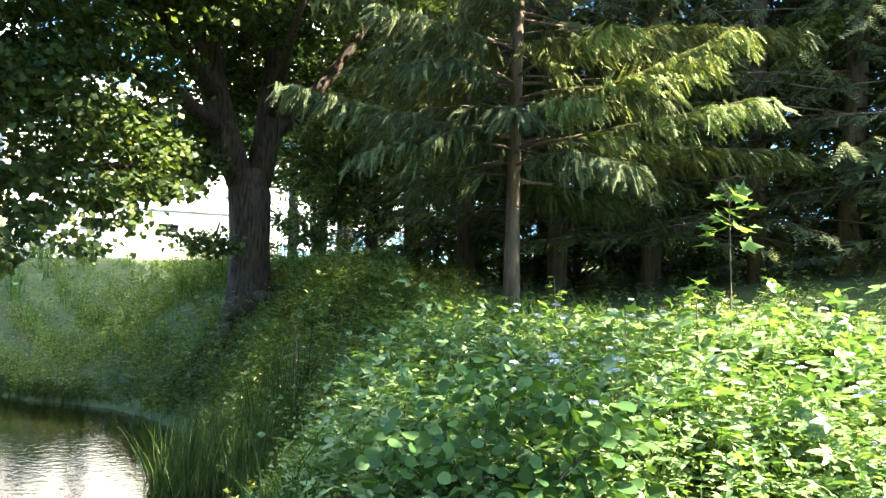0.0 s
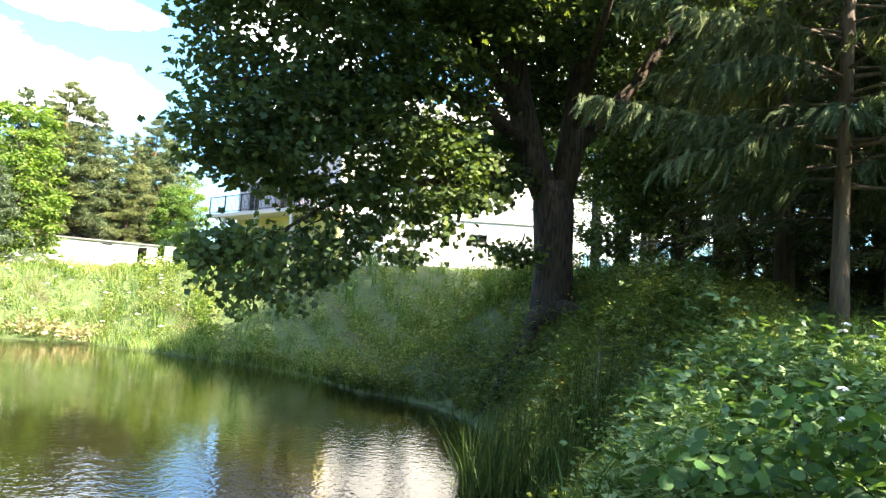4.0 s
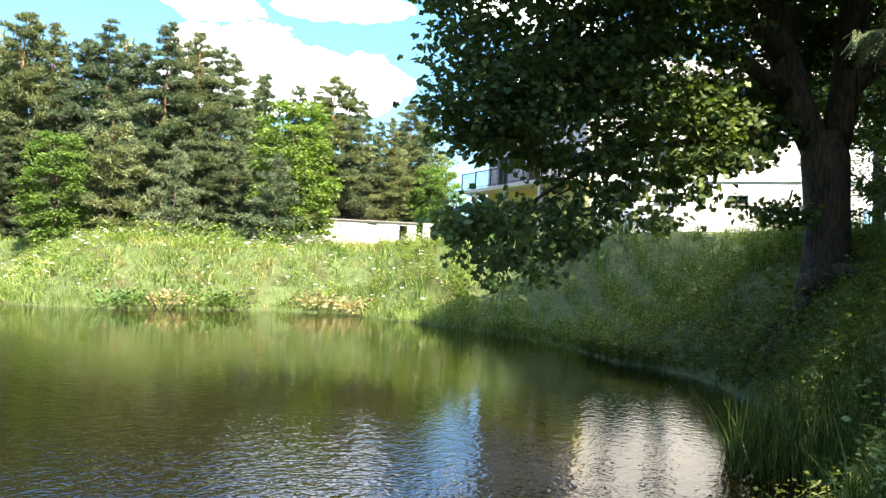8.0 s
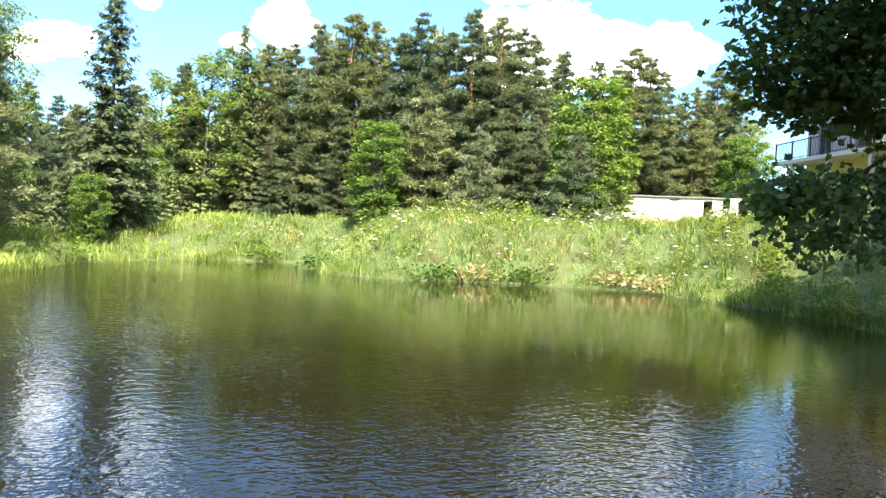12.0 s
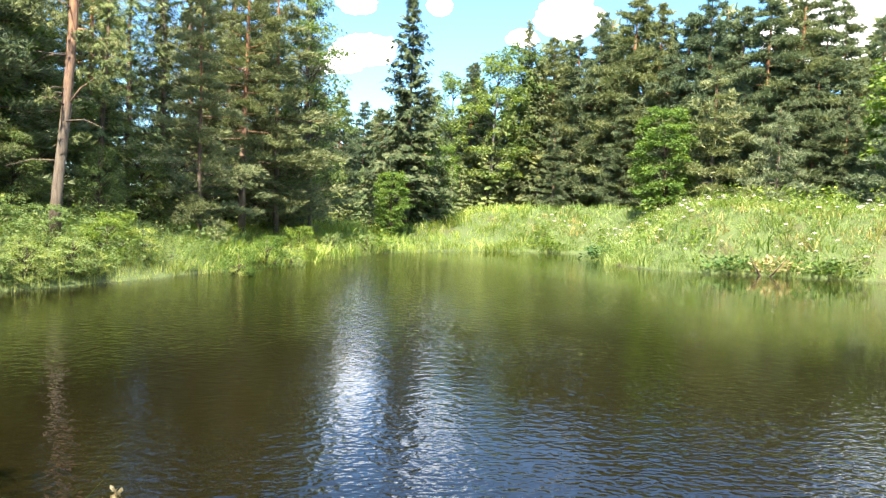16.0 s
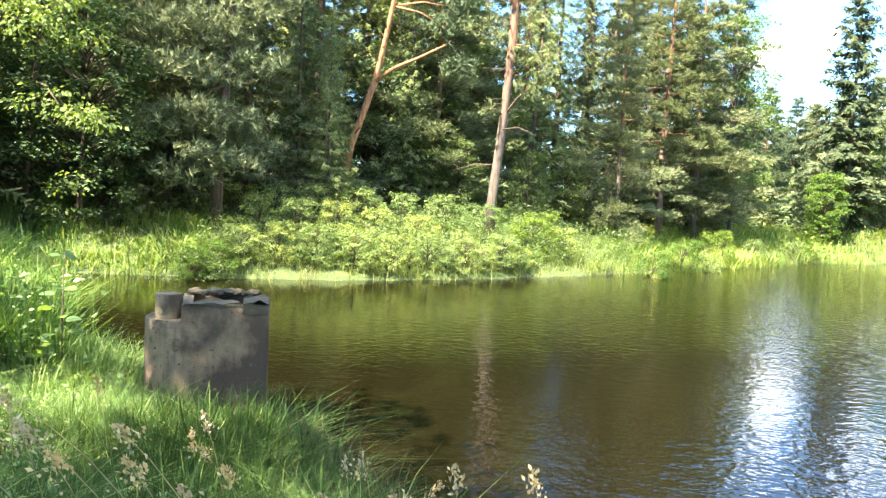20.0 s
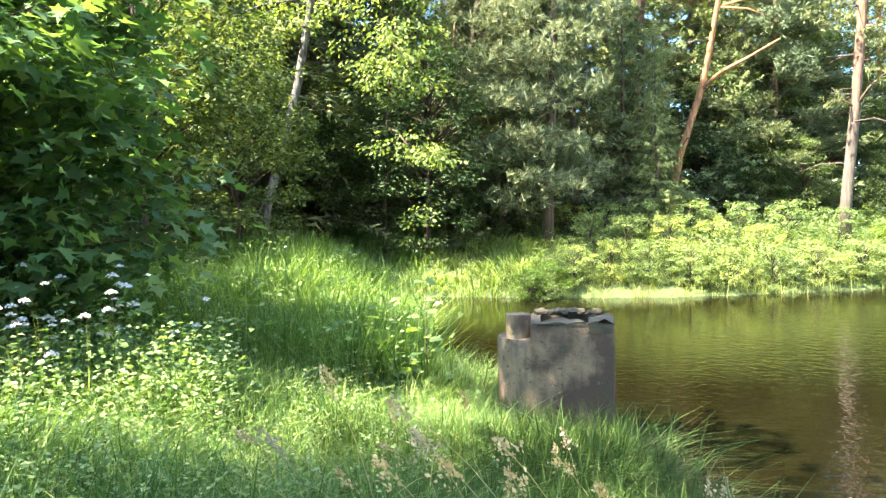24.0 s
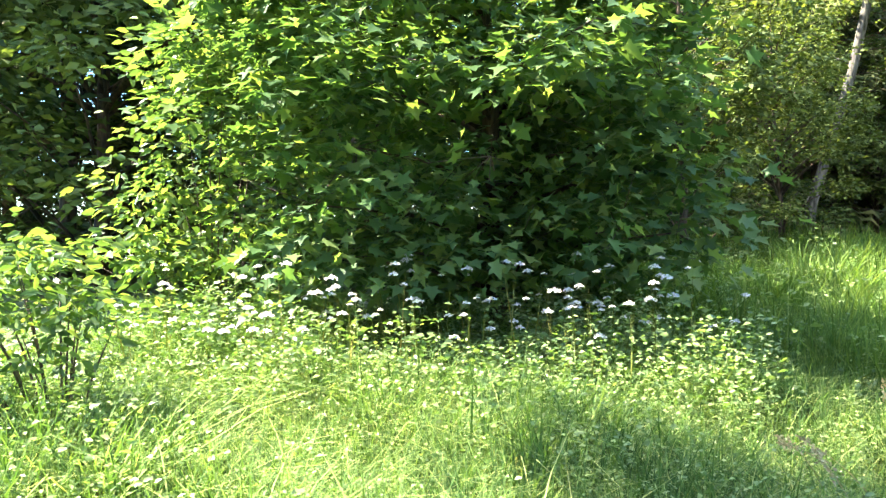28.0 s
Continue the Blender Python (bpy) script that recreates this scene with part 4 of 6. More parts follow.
    # the low limbs that hang over the water, thin enough to see through
    L = [(placed(az, el, d), w, h) for az, el, d, w, h in [
        (38.6, 4.8, 16.4, 0.4, 0.3), (36.4, 3.6, 16.5, 0.9, 0.35), (33.8, 4.6, 16.6, 1.0, 0.4), (39.2, 3.2, 16.3, 0.45, 0.3), (30.6, 4.6, 16.8, 0.7, 0.3), (27.6, 7.0, 17.2, 0.6, 0.3), (34.8, 1.6, 16.4, 0.75, 0.3), (32.4, 2.2, 16.6, 0.7, 0.3), (38.0, 1.4, 16.3, 0.45, 0.25),
        (36.0, 0.0, 16.3, 0.4, 0.25), (33.2, 0.2, 16.4, 0.35, 0.25), (30.2, 3.0, 16.8, 0.5, 0.25), (28.8, 4.8, 17.0, 0.6, 0.3), (26.0, 6.6, 17.2, 0.7, 0.3), (24.0, 7.8, 17.4, 0.7, 0.3), (29.4, 8.4, 16.9, 0.8, 0.35), (26.6, 8.8, 17.2, 0.8, 0.35), (31.6, 8.8, 16.7, 0.7, 0.3), (34.4, 9.0, 16.3, 0.6, 0.3), (37.6, 8.6, 16.0, 0.35, 0.25), (28.2, 6.2, 17.0, 0.7, 0.3), (25.2, 4.6, 17.2, 0.4, 0.25), (22.6, 6.4, 17.6, 0.5, 0.3), (20.6, 8.4, 18.0, 0.6, 0.3), (32.2, 6.6, 16.7, 0.4, 0.3), (18.6, 5.2, 18.4, 0.35, 0.25)]]
    (v3, f3), hung = leafy(L, 4800, 0.165, LEAF_LOBED, g, 0.35, 0.7)
    B, sprays = B + L, np.concatenate([sprays, hung])
    v, f = merged([(v, f), (v3, f3)])
    # unseen upper crown with oversized leaves, spread to shade the limbs below
    tops = [(placed(az, el, d), w, h) for az, el, d, w, h in [
        (14, 36, 19.5, 4.2, 2.6), (24, 33, 17, 3.6, 2.4), (34, 31, 15, 2.6, 2.0), (5, 33, 21, 3.6, 2.4), (16, 44, 20, 3.6, 2.2), (14, 28, 23, 4, 2.5), (28, 26, 20, 3.2, 2.0),
        (31, 33, 12.9, 2.2, 1.1), (37, 34, 12.5, 2.0, 1.0), (24, 34, 14, 2.4, 1.2), (17, 34, 15.5, 2.4, 1.2), (41, 29, 13.6, 1.6, 1.0), (28, 41, 13, 2.4, 1.2), (10, 33, 17, 2.4, 1.2), (20, 30, 15, 2.0, 1.0), (20, 32, 24, 4.2, 2.4), (26, 33, 20, 3.2, 2.0), (14, 30, 27, 4, 2.4), (22, 32, 12.2, 1.8, 0.9), (16, 39, 11.2, 1.8, 0.9), (28, 31, 12.4, 1.5, 0.8)]]
    (v2, f2), _ = leafy(tops, 40000, 0.45, LEAF_SMALL, g)
    part("crown", raw("maple_crown", v - o, f, M_MAPLE), tree, "dense dark green maple leaves")
    part("treetop", raw("maple_treetop", v2 - o, f2, M_MAPLE), tree)
    twigs = []
    ends = sprays[g.choice(len(sprays), 260, replace=False)]
    for e in ends:
        c = B[int(np.argmin([np.linalg.norm(e - b[0]) for b in B]))][0]
        c = c + (np.array([x, y, 8.5]) - c) * 0.12
        twigs.append(tube([c, (c + e) / 2 + np.array([0, 0, 0.08]), e], [0.022, 0.012, 0.004], 3))
    v, f = merged(twigs)
    tagged(part("twig", raw("maple_twigs", v - o, f, M_BARK_MAPLE), tree), "thin dark twigs among the leaves", kind="stuff")


# ---- the spruce on the slope with its long hanging branches ----
def build_hanging_spruce():
    g = np.random.default_rng(31)
    d = 12.0
    x, y = around(355.1, d)
    z = float(ground_height(x, y))
    o = np.array([x, y, z])
    tree = made("spruce_tree", "spruce with a bare slender trunk and long drooping branches", "tree", Matrix.Translation((float(x), float(y), z)))
    h = 13.5
    line = np.array([(0.0, 0, -0.2), (0.0, 0, 1.5), (0.015, 0, 3.0), (0.03, 0, 5), (0.0, 0, 8), (0, 0, 11), (0, 0, h)])
    part("trunk", raw("trunk", *tube(line, [0.14, 0.105, 0.094, 0.085, 0.07, 0.04, 0.01], 12, 0.03), M_BARK_SPRUCE, True), tree)
    main = [(placed(355.2, 13.4, d), placed(3, 14.6, 11.2), placed(11.9, 16.5, 10.4)), (placed(355.2, 14.4, d), placed(346, 17.6, 11.0), placed(339.4, 20.2, 10.2)), (placed(355.2, 12.6, d), placed(345, 14.4, 11.4), placed(338.3, 15.6, 10.9)),
            (placed(355.2, 13.2, d), placed(345, 12.6, 12.4), placed(336.2, 12.0, 12.5)), (placed(355.2, 17.6, d), placed(350.5, 20.4, 11.0), placed(347.8, 21.0, 10.2)), (placed(355.2, 12.0, d), placed(349, 10.8, 12.6), placed(343.0, 10.0, 13.0)),
            (placed(355.2, 11.6, d), placed(359.5, 11.4, 12.6), placed(3.2, 10.6, 13.2)), (placed(355.2, 14.2, d), placed(358, 14.6, 11.4), placed(1.2, 13.4, 10.8)), (placed(355.2, 17.2, d), placed(1.0, 18.2, 12.0), placed(6.5, 18.0, 12.2)),
            (placed(355.2, 17.2, d), placed(347, 17.4, 13.0), placed(340, 17.6, 13.8)), (placed(355.2, 10.6, d), placed(352, 9.8, 13.4), placed(349, 8.6, 14.2)), (placed(355.2, 19.5, d), placed(345, 21.5, 12), placed(335.5, 19.5, 12.4)),
            (placed(355.2, 15.6, d), placed(352, 16.4, 11.0), placed(349.6, 16.2, 10.4)), (placed(355.2, 19.6, d), placed(0, 21.4, 11), placed(5, 22, 10.2))]
    for k in range(22):
        zz = z + 2.0 + 0.13 * k
        a = k * 2.4 + 0.4
        ln = g.uniform(1.6, 3.0)
        b = np.array([x, y, zz])
        out = np.array([math.cos(a), math.sin(a), 0.0])
        main.append((b, b + out * ln * 0.55 + np.array([0, 0, 0.06 * ln]), b + out * ln + np.array([0, 0, -0.16 * ln])))
    for k in range(44):
        zz = 4.6 + z + k * 0.2
        a = k * 2.4
        ln = 3.3 * (1 - 0.85 * k / 44) * g.uniform(0.7, 1.1)
        b = np.array([x, y, zz])
        out = np.array([math.cos(a), math.sin(a), 0.0])
        main.append((b, b + out * ln * 0.5 + np.array([0, 0, -0.05 * ln]), b + out * ln + np.array([0, 0, -0.22 * ln])))
    for i, (b, c, e) in enumerate(main):
        q = np.linspace(0, 1, 9)[:, None]
        pts = b * (1 - q) ** 2 + 2 * (c * 1.0) * q * (1 - q) + e * q ** 2
        ln = np.linalg.norm(e - b)
        wood = [tube(pts - o, np.linspace(0.012 + 0.006 * ln, 0.004, 9), 5)]
        m = int(74 * ln / 3.3) if i < 36 else int(34 * ln / 3)
        s = g.uniform(0.2, 1.0, m)
        p = np.stack([np.interp(s, q[:, 0], pts[:, j]) for j in range(3)], -1)
        way = unit(e - b)
        lat = unit(np.cross(way, [0, 0, 1]))
        side = np.where(np.arange(m) % 2, 1, -1)[:, None]
        shoot = unit(way * (0.5 + 0.5 * s[:, None]) + lat * side * g.uniform(0.3, 0.9, (m, 1)) + np.array([0, 0, -0.30]) + g.normal(size=(m, 3)) * 0.12)
        lens = (0.28 + 0.62 * np.sin(np.pi * np.clip(s, 0, 0.93))) * g.uniform(0.6, 1.15, m) * (1.0 if ln > 2 else 0.7)
        P, W, S = [p], [shoot], [lens * 0.75]
        hang = 4 if i < 14 else 3 if i < 36 else 2
        for r in range(hang):
            f = g.uniform(0.15, 1.0, m)
            P.append(p + shoot * (lens * f)[:, None] * 0.9)
            W.append(shoot * 0.75 + np.array([0, 0, -0.8]) + g.normal(size=(m, 3)) * 0.22)
            S.append(g.uniform(0.2, 0.42, m) * (1.0 if i < 36 else 1.5))
        P, W, S = np.concatenate(P), np.concatenate(W), np.concatenate(S)
        keep = P[:, 2] > z + 1.2
        crown = scatter(FROND_FINGER if i < 36 else FROND_MID, P[keep] - o, frames_for(W[keep], g.normal(size=(keep.sum(), 3)) + np.array([0, 0, 0.6])), S[keep])
        br = part("branch", raw("branch", *merged(wood), M_BARK_SPRUCE, True), tree)
        # four branches on the sunny side get the lit needle colour
        part("needles", raw("needles", *crown, M_SPRUCE_LIT if i in (1, 2, 4, 12) else M_SPRUCE), br)
    dead = []
    for k in range(26):
        zz = g.uniform(1.0, 4.6)
        a = g.uniform(0, 6.28)
        ln = g.uniform(0.3, 1.2)
        e = np.array([math.cos(a) * ln, math.sin(a) * ln, zz - 0.25 * ln])
        dead.append(tube([(0, 0, zz), e], [0.008, 0.002], 3))
    tagged(part("dead_twig", raw("dead_twigs", *merged(dead), M_TWIG), tree), "thin dead twigs on the lower trunk", kind="stuff")


# ---- the young maple by the meadow ----
def build_young_maple():
    g = np.random.default_rng(41)
    x, y = around(170, 9.6)
    z = float(ground_height(x, y))
    o = np.array([x, y, z])
    tree = made("maple_tree", "spreading young maple with sunlit leaves and branches to the ground", "tree", Matrix.Translation((float(x), float(y), z)))
    B = [(placed(az, el, d), w, h) for az, el, d, w, h in [
        (158.3, 9, 9.6, 0.7, 0.9), (157.8, 3, 9.4, 0.6, 0.7), (157.5, -1.5, 9.0, 0.5, 0.45), (161, 12.5, 9.4, 1.0, 1.0), (162, 5, 9.0, 1.0, 1.0), (161.5, -1.2, 8.8, 0.9, 0.7), (161, 16.5, 9.8, 1.1, 0.7),
        (168, 2, 9.4, 1.0, 0.9), (168.5, -2.3, 9.0, 1.0, 0.5), (167, 9.5, 9.4, 1.0, 0.7), (170.5, 4.2, 7.9, 0.35, 0.25), (173, 10.5, 8.3, 0.55, 0.3), (166, 12.0, 8.4, 0.6, 0.22), (163, 13.3, 8.0, 0.35, 0.15), (178, 9, 8.4, 0.8, 0.5), (180, 5, 8.4, 0.8, 0.6),
        (175, 1, 8.8, 0.9, 0.8), (176, -2.6, 8.6, 0.9, 0.5), (183, 1.0, 8.6, 0.9, 0.8), (183, -2.8, 8.4, 0.8, 0.5), (172, 15, 9.0, 1.0, 0.6), (180, 14, 9.0, 1.0, 0.7), (176, 18, 9.4, 1.4, 0.7), (167, 17.5, 9.6, 1.3, 0.7), (185, 16, 9.4, 1.1, 0.7), (164, 7, 11, 1.4, 1.4), (173, 7, 11, 1.6, 1.4), (181, 8, 10.6, 1.4, 1.4), (172, -3.5, 10.5, 2.2, 0.5)]]
    (v, f), sprays = leafy(B, 15500, 0.19, LEAF_MAPLE, g, 0.72, 0.4)
    # sprays that reach out of the crown into the sun
    S = [(placed(az, el, d), w, h) for az, el, d, w, h in [
        (176.3, 4.7, 7.6, 0.34, 0.12), (165.8, 10.8, 7.8, 0.42, 0.12), (168.6, 9.4, 7.8, 0.3, 0.1), (172.0, 11.4, 7.9, 0.5, 0.15), (178.5, 11.6, 8.0, 0.5, 0.16), (182.5, 12.4, 8.2, 0.5, 0.16), (184.5, 9.4, 8.2, 0.45, 0.15), (187.5, 12.6, 9.2, 0.5, 0.2), (190.2, 11.0, 9.4, 0.4, 0.3),
        (189.4, 7.0, 9.4, 0.4, 0.25), (181.0, 8.2, 8.1, 0.4, 0.14), (184.6, 5.2, 8.4, 0.4, 0.14)]]
    (vs, fs), _ = leafy(S, 760, 0.2, LEAF_MAPLE, g, 0.85, 0.3)
    v, f = merged([(v, f), (vs, fs)])
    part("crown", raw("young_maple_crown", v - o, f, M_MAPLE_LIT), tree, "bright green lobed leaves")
    part("trunk", raw("young_maple_trunk", *tube(np.array([(0, 0, -0.1), (0.1, 0, 1.2), (0.05, 0.1, 3), (0.2, 0, 5), (0.1, 0, 7)]), [0.16, 0.12, 0.1, 0.07, 0.02], 9, 0.03), M_BARK_MAPLE, True), tree)
    for (c, w, h) in B:
        b = np.array([x, y, max(z + 0.4, min(c[2] - 0.5, z + 5))])
        part("limb", raw("young_maple_limb", *tube(np.array([b, (b + c) / 2 + np.array([0, 0, 0.12]), c]) - o, [0.04, 0.025, 0.008], 5), M_BARK_MAPLE, True), tree)
    twigs = [tube(np.array([c, e]) - o, [0.007, 0.003], 3) for c, w, h in B for e in c + g.normal(size=(6, 3)) * np.array([w, w, h]) * 0.6]
    tagged(part("twig", raw("young_maple_twigs", *merged(twigs), M_TWIG), tree), "thin twigs among the leaves", kind="stuff")


def bush_of(name, label, blobs, leaves, size, shape, mat, az, d, seed, stems=14, flat=0.5, hang=0.3):
    g = np.random.default_rng(seed)
    x, y = around(az, d)
    z = float(ground_height(x, y))
    o = np.array([x, y, z])
    thing = made(name, label, "bush", Matrix.Translation((float(x), float(y), z)))
    B = [(placed(*b[:3]), b[3], b[4]) for b in blobs]
    (v, f), sprays = leafy(B, leaves, size, shape, g, flat, hang)
    v[:, 2] = np.maximum(v[:, 2], z + 0.02)
    part("foliage", raw(name + "_foliage", v - o, f, mat), thing)
    for e in sprays[g.choice(len(sprays), min(stems, len(sprays)), replace=False)]:
        e = e - o
        b = np.array([e[0] * 0.12, e[1] * 0.12, -0.05])
        part("stem", raw("stem", *tube([b, (b + e) / 2 + np.array([0, 0, 0.1 * abs(e[2])]), e], [0.014, 0.009, 0.003], 5), M_TWIG, True), thing)


def build_shade_tree(base, blobs, fork, leaves, seed, label):
    """An unseen maple, added by the path so that its crown dapples the near bank."""
    g = np.random.default_rng(seed)
    o = np.array([*base, float(ground_height(*base))])
    fork = np.array(fork, float)
    tree = made("maple_tree", label, "tree", Matrix.Translation(o.tolist()))
    part("trunk", raw("shade_trunk", *tube(np.array([(0, 0, -0.1), (0, 0.05, 2.5), *(fork - o)[None] * 0.85, fork - o]), [0.16, 0.13, 0.09, 0.07], 9, 0.03), M_BARK_MAPLE, True), tree)
    B = [(np.array(c, float), w, h) for c, w, h in blobs]
    (v, f), _ = leafy(B, leaves, 0.2, LEAF_LOBED, g)
    part("crown", raw("shade_crown", v - o, f, M_MAPLE), tree)
    for c, w, h in B:
        part("limb", raw("shade_limb", *tube(np.array([fork, (fork + c) / 2 + np.array([0, 0, 0.1]), c]) - o, [0.06, 0.04, 0.01], 5), M_BARK_MAPLE, True), tree)


# both stand out of view, their crowns set to block the sun
build_shade_tree((5.2, 3.6), [((4.65, 6.3, 8.2), 1.4, 0.8), ((2.65, 4.2, 7.6), 1.4, 0.8), ((3.65, 3.0, 7.8), 1.3, 0.8), ((3.5, 7.7, 8.4), 1.4, 0.8), ((2.9, 5.6, 8.4), 1.3, 0.8), ((1.8, 6.6, 8.3), 1.2, 0.7), ((2.9, 9.9, 9.6), 1.3, 0.7), ((1.5, 10.6, 10.0), 1.2, 0.7), ((0.2, 10.2, 9.8), 1.1, 0.6), ((5.7, 5.2, 8.9), 1.2, 0.7), ((4.0, 8.8, 9.0), 1.1, 0.6), ((4.9, 2.9, 8.3), 0.9, 0.5)], (4.5, 4.6, 6.0), 5600, 61, "unseen slender maple added beside the path to shade the bank")
build_shade_tree((6.2, -3.2), [((2.4, -4.4, 9.2), 1.1, 0.7), ((3.4, -5.6, 9.4), 1.1, 0.7), ((1.4, -3.6, 8.8), 1.0, 0.6), ((3.4, -3.8, 9.2), 1.2, 0.7), ((4.4, -4.9, 9.6), 1.2, 0.8), ((4.4, -6.6, 9.4), 1.0, 0.7), ((2.6, -6.4, 9.2), 0.8, 0.5), ((0.0, -7.2, 9.4), 1.0, 0.6), ((1.2, -5.6, 9.3), 1.0, 0.6)], (5.0, -4.2, 7.0), 4600, 62, "unseen young maple added behind the path to shade grass and well")
build_old_maple()
build_hanging_spruce()
build_young_maple()
bush_of("alder_bush", "round-leaved alder bush in shade at the edge of the bank", [(358.5, -2.6, 4.7, 0.2, 0.14), (354.5, -4.0, 4.6, 0.22, 0.16), (2.5, -4.6, 4.7, 0.2, 0.16), (349.5, -6.2, 4.6, 0.22, 0.16), (6, -8.0, 4.7, 0.2, 0.16), (357.5, -6.5, 4.7, 0.3, 0.22), (354, -8.0, 4.6, 0.34, 0.25), (0.5, -9, 4.6, 0.34, 0.25), (357, -11, 4.5, 0.45, 0.3), (350.5, -9.5, 4.6, 0.26, 0.2), (4, -11.0, 4.6, 0.3, 0.22), (358, -15, 4.4, 0.5, 0.3), (351.5, -13, 4.5, 0.35, 0.25)], 1250, 0.098, LEAF_ROUND, M_ALDER, 357, 4.6, 51)
bush_of("hazel_bush", "sunlit bush with small oval leaves beside the young maple", [(190.5, 11.2, 10.4, 0.7, 0.55), (188, 9, 10.4, 0.75, 0.6), (186.5, 12.2, 10.6, 0.7, 0.5), (185, 8, 10.5, 0.7, 0.55), (192, 8.5, 10.3, 0.5, 0.5), (190, 6, 10.36, 0.81, 0.68), (193, 2, 10.22, 0.81, 0.68), (188, 0.0, 10.08, 0.81, 0.68), (190, -3.0, 10.08, 0.81, 0.54), (186, -3.375, 10.08, 0.81, 0.47), (183, 4, 10.64, 0.68, 0.54), (191, -6.0, 9.8, 0.81, 0.41), (187, -6.0, 9.8, 0.81, 0.41), (195, -2.25, 10.08, 0.68, 0.54)], 4600, 0.16, LEAF_OVAL, M_HAZEL, 190, 10.4, 52)
bush_of("hazel_bush", "low sunlit bush with oval leaves at the wood's edge", [(199.5, -3, 6.6, 0.5, 0.3), (196, -5, 6.4, 0.4, 0.25), (203, -2, 6.6, 0.5, 0.35), (206, -4, 6.4, 0.5, 0.3), (200, -7, 6.3, 0.5, 0.25)], 1300, 0.11, LEAF_OVAL, M_HAZEL, 200, 6.5, 53)


for k, (az, wide, leaf, mat, what) in enumerate([(70.4, 0.7, 0.3, M_ALDER, "dark broad-leaved plant at the far water's edge"), (62.2, 0.6, 0.28, M_ALDER, "dark broad-leaved plant at the far water's edge"), (56.6, 0.6, 0.28, M_ALDER, "dark broad-leaved plant at the far water's edge"),
                                                  (55.3, 0.5, 0.26, M_MAPLE, "dark broad-leaved plant at the far water's edge"), (74.6, 0.8, 0.26, M_FAR, "leafy green bush in the far meadow's edge"), (86.6, 0.9, 0.24, M_FAR, "leafy green bush at the head of the pond"), (49.0, 0.9, 0.3, M_GRASS_DRY, "yellowish sedge clump at the far water's edge"),
                                                  (46.2, 0.8, 0.3, M_GRASS_DRY, "yellowish sedge clump at the far water's edge"), (59.0, 0.6, 0.3, M_GRASS_DRY, "yellow-brown withered plant beside a dead branch")]):
    d = far_shore(az) + 0.5
    x, y = around(az, d)
    e = math.degrees(math.atan2(float(ground_height(x, y)) + wide * 0.55 - 2.5, d))
    bush_of("waterside_plant", what, [(az, e, d, wide, wide * 0.55), (az + 0.7, e - 0.2, d, wide * 0.7, wide * 0.4), (az - 0.7, e - 0.25, d, wide * 0.7, wide * 0.4)], 260, leaf, LEAF_OVAL, mat, az, d, 400 + k, 6, 0.3, -0.3)


def build_dead_branch():
    """A forked dead branch that stands out of the water by the far bank."""
    d = far_shore(59.6) - 0.3
    x, y = around(59.6, d)
    o = np.array([x, y, 0.0])
    thing = made("dead_branch", "dark dead forked branch standing in the shallow water", "branch", Matrix.Translation(o.tolist()))
    part("limb", raw("limb", *tube([(0, 0, -0.4), (-0.25, -0.3, 0.3), (-0.5, -0.6, 1.0)], [0.07, 0.055, 0.02], 6, 0.06), M_BARK_MAPLE, True), thing)
    part("limb", raw("limb", *tube([(0, 0, -0.3), (0.3, 0.35, 0.25), (0.55, 0.7, 0.8)], [0.06, 0.045, 0.015], 6, 0.06), M_BARK_MAPLE, True), thing)


build_dead_branch()


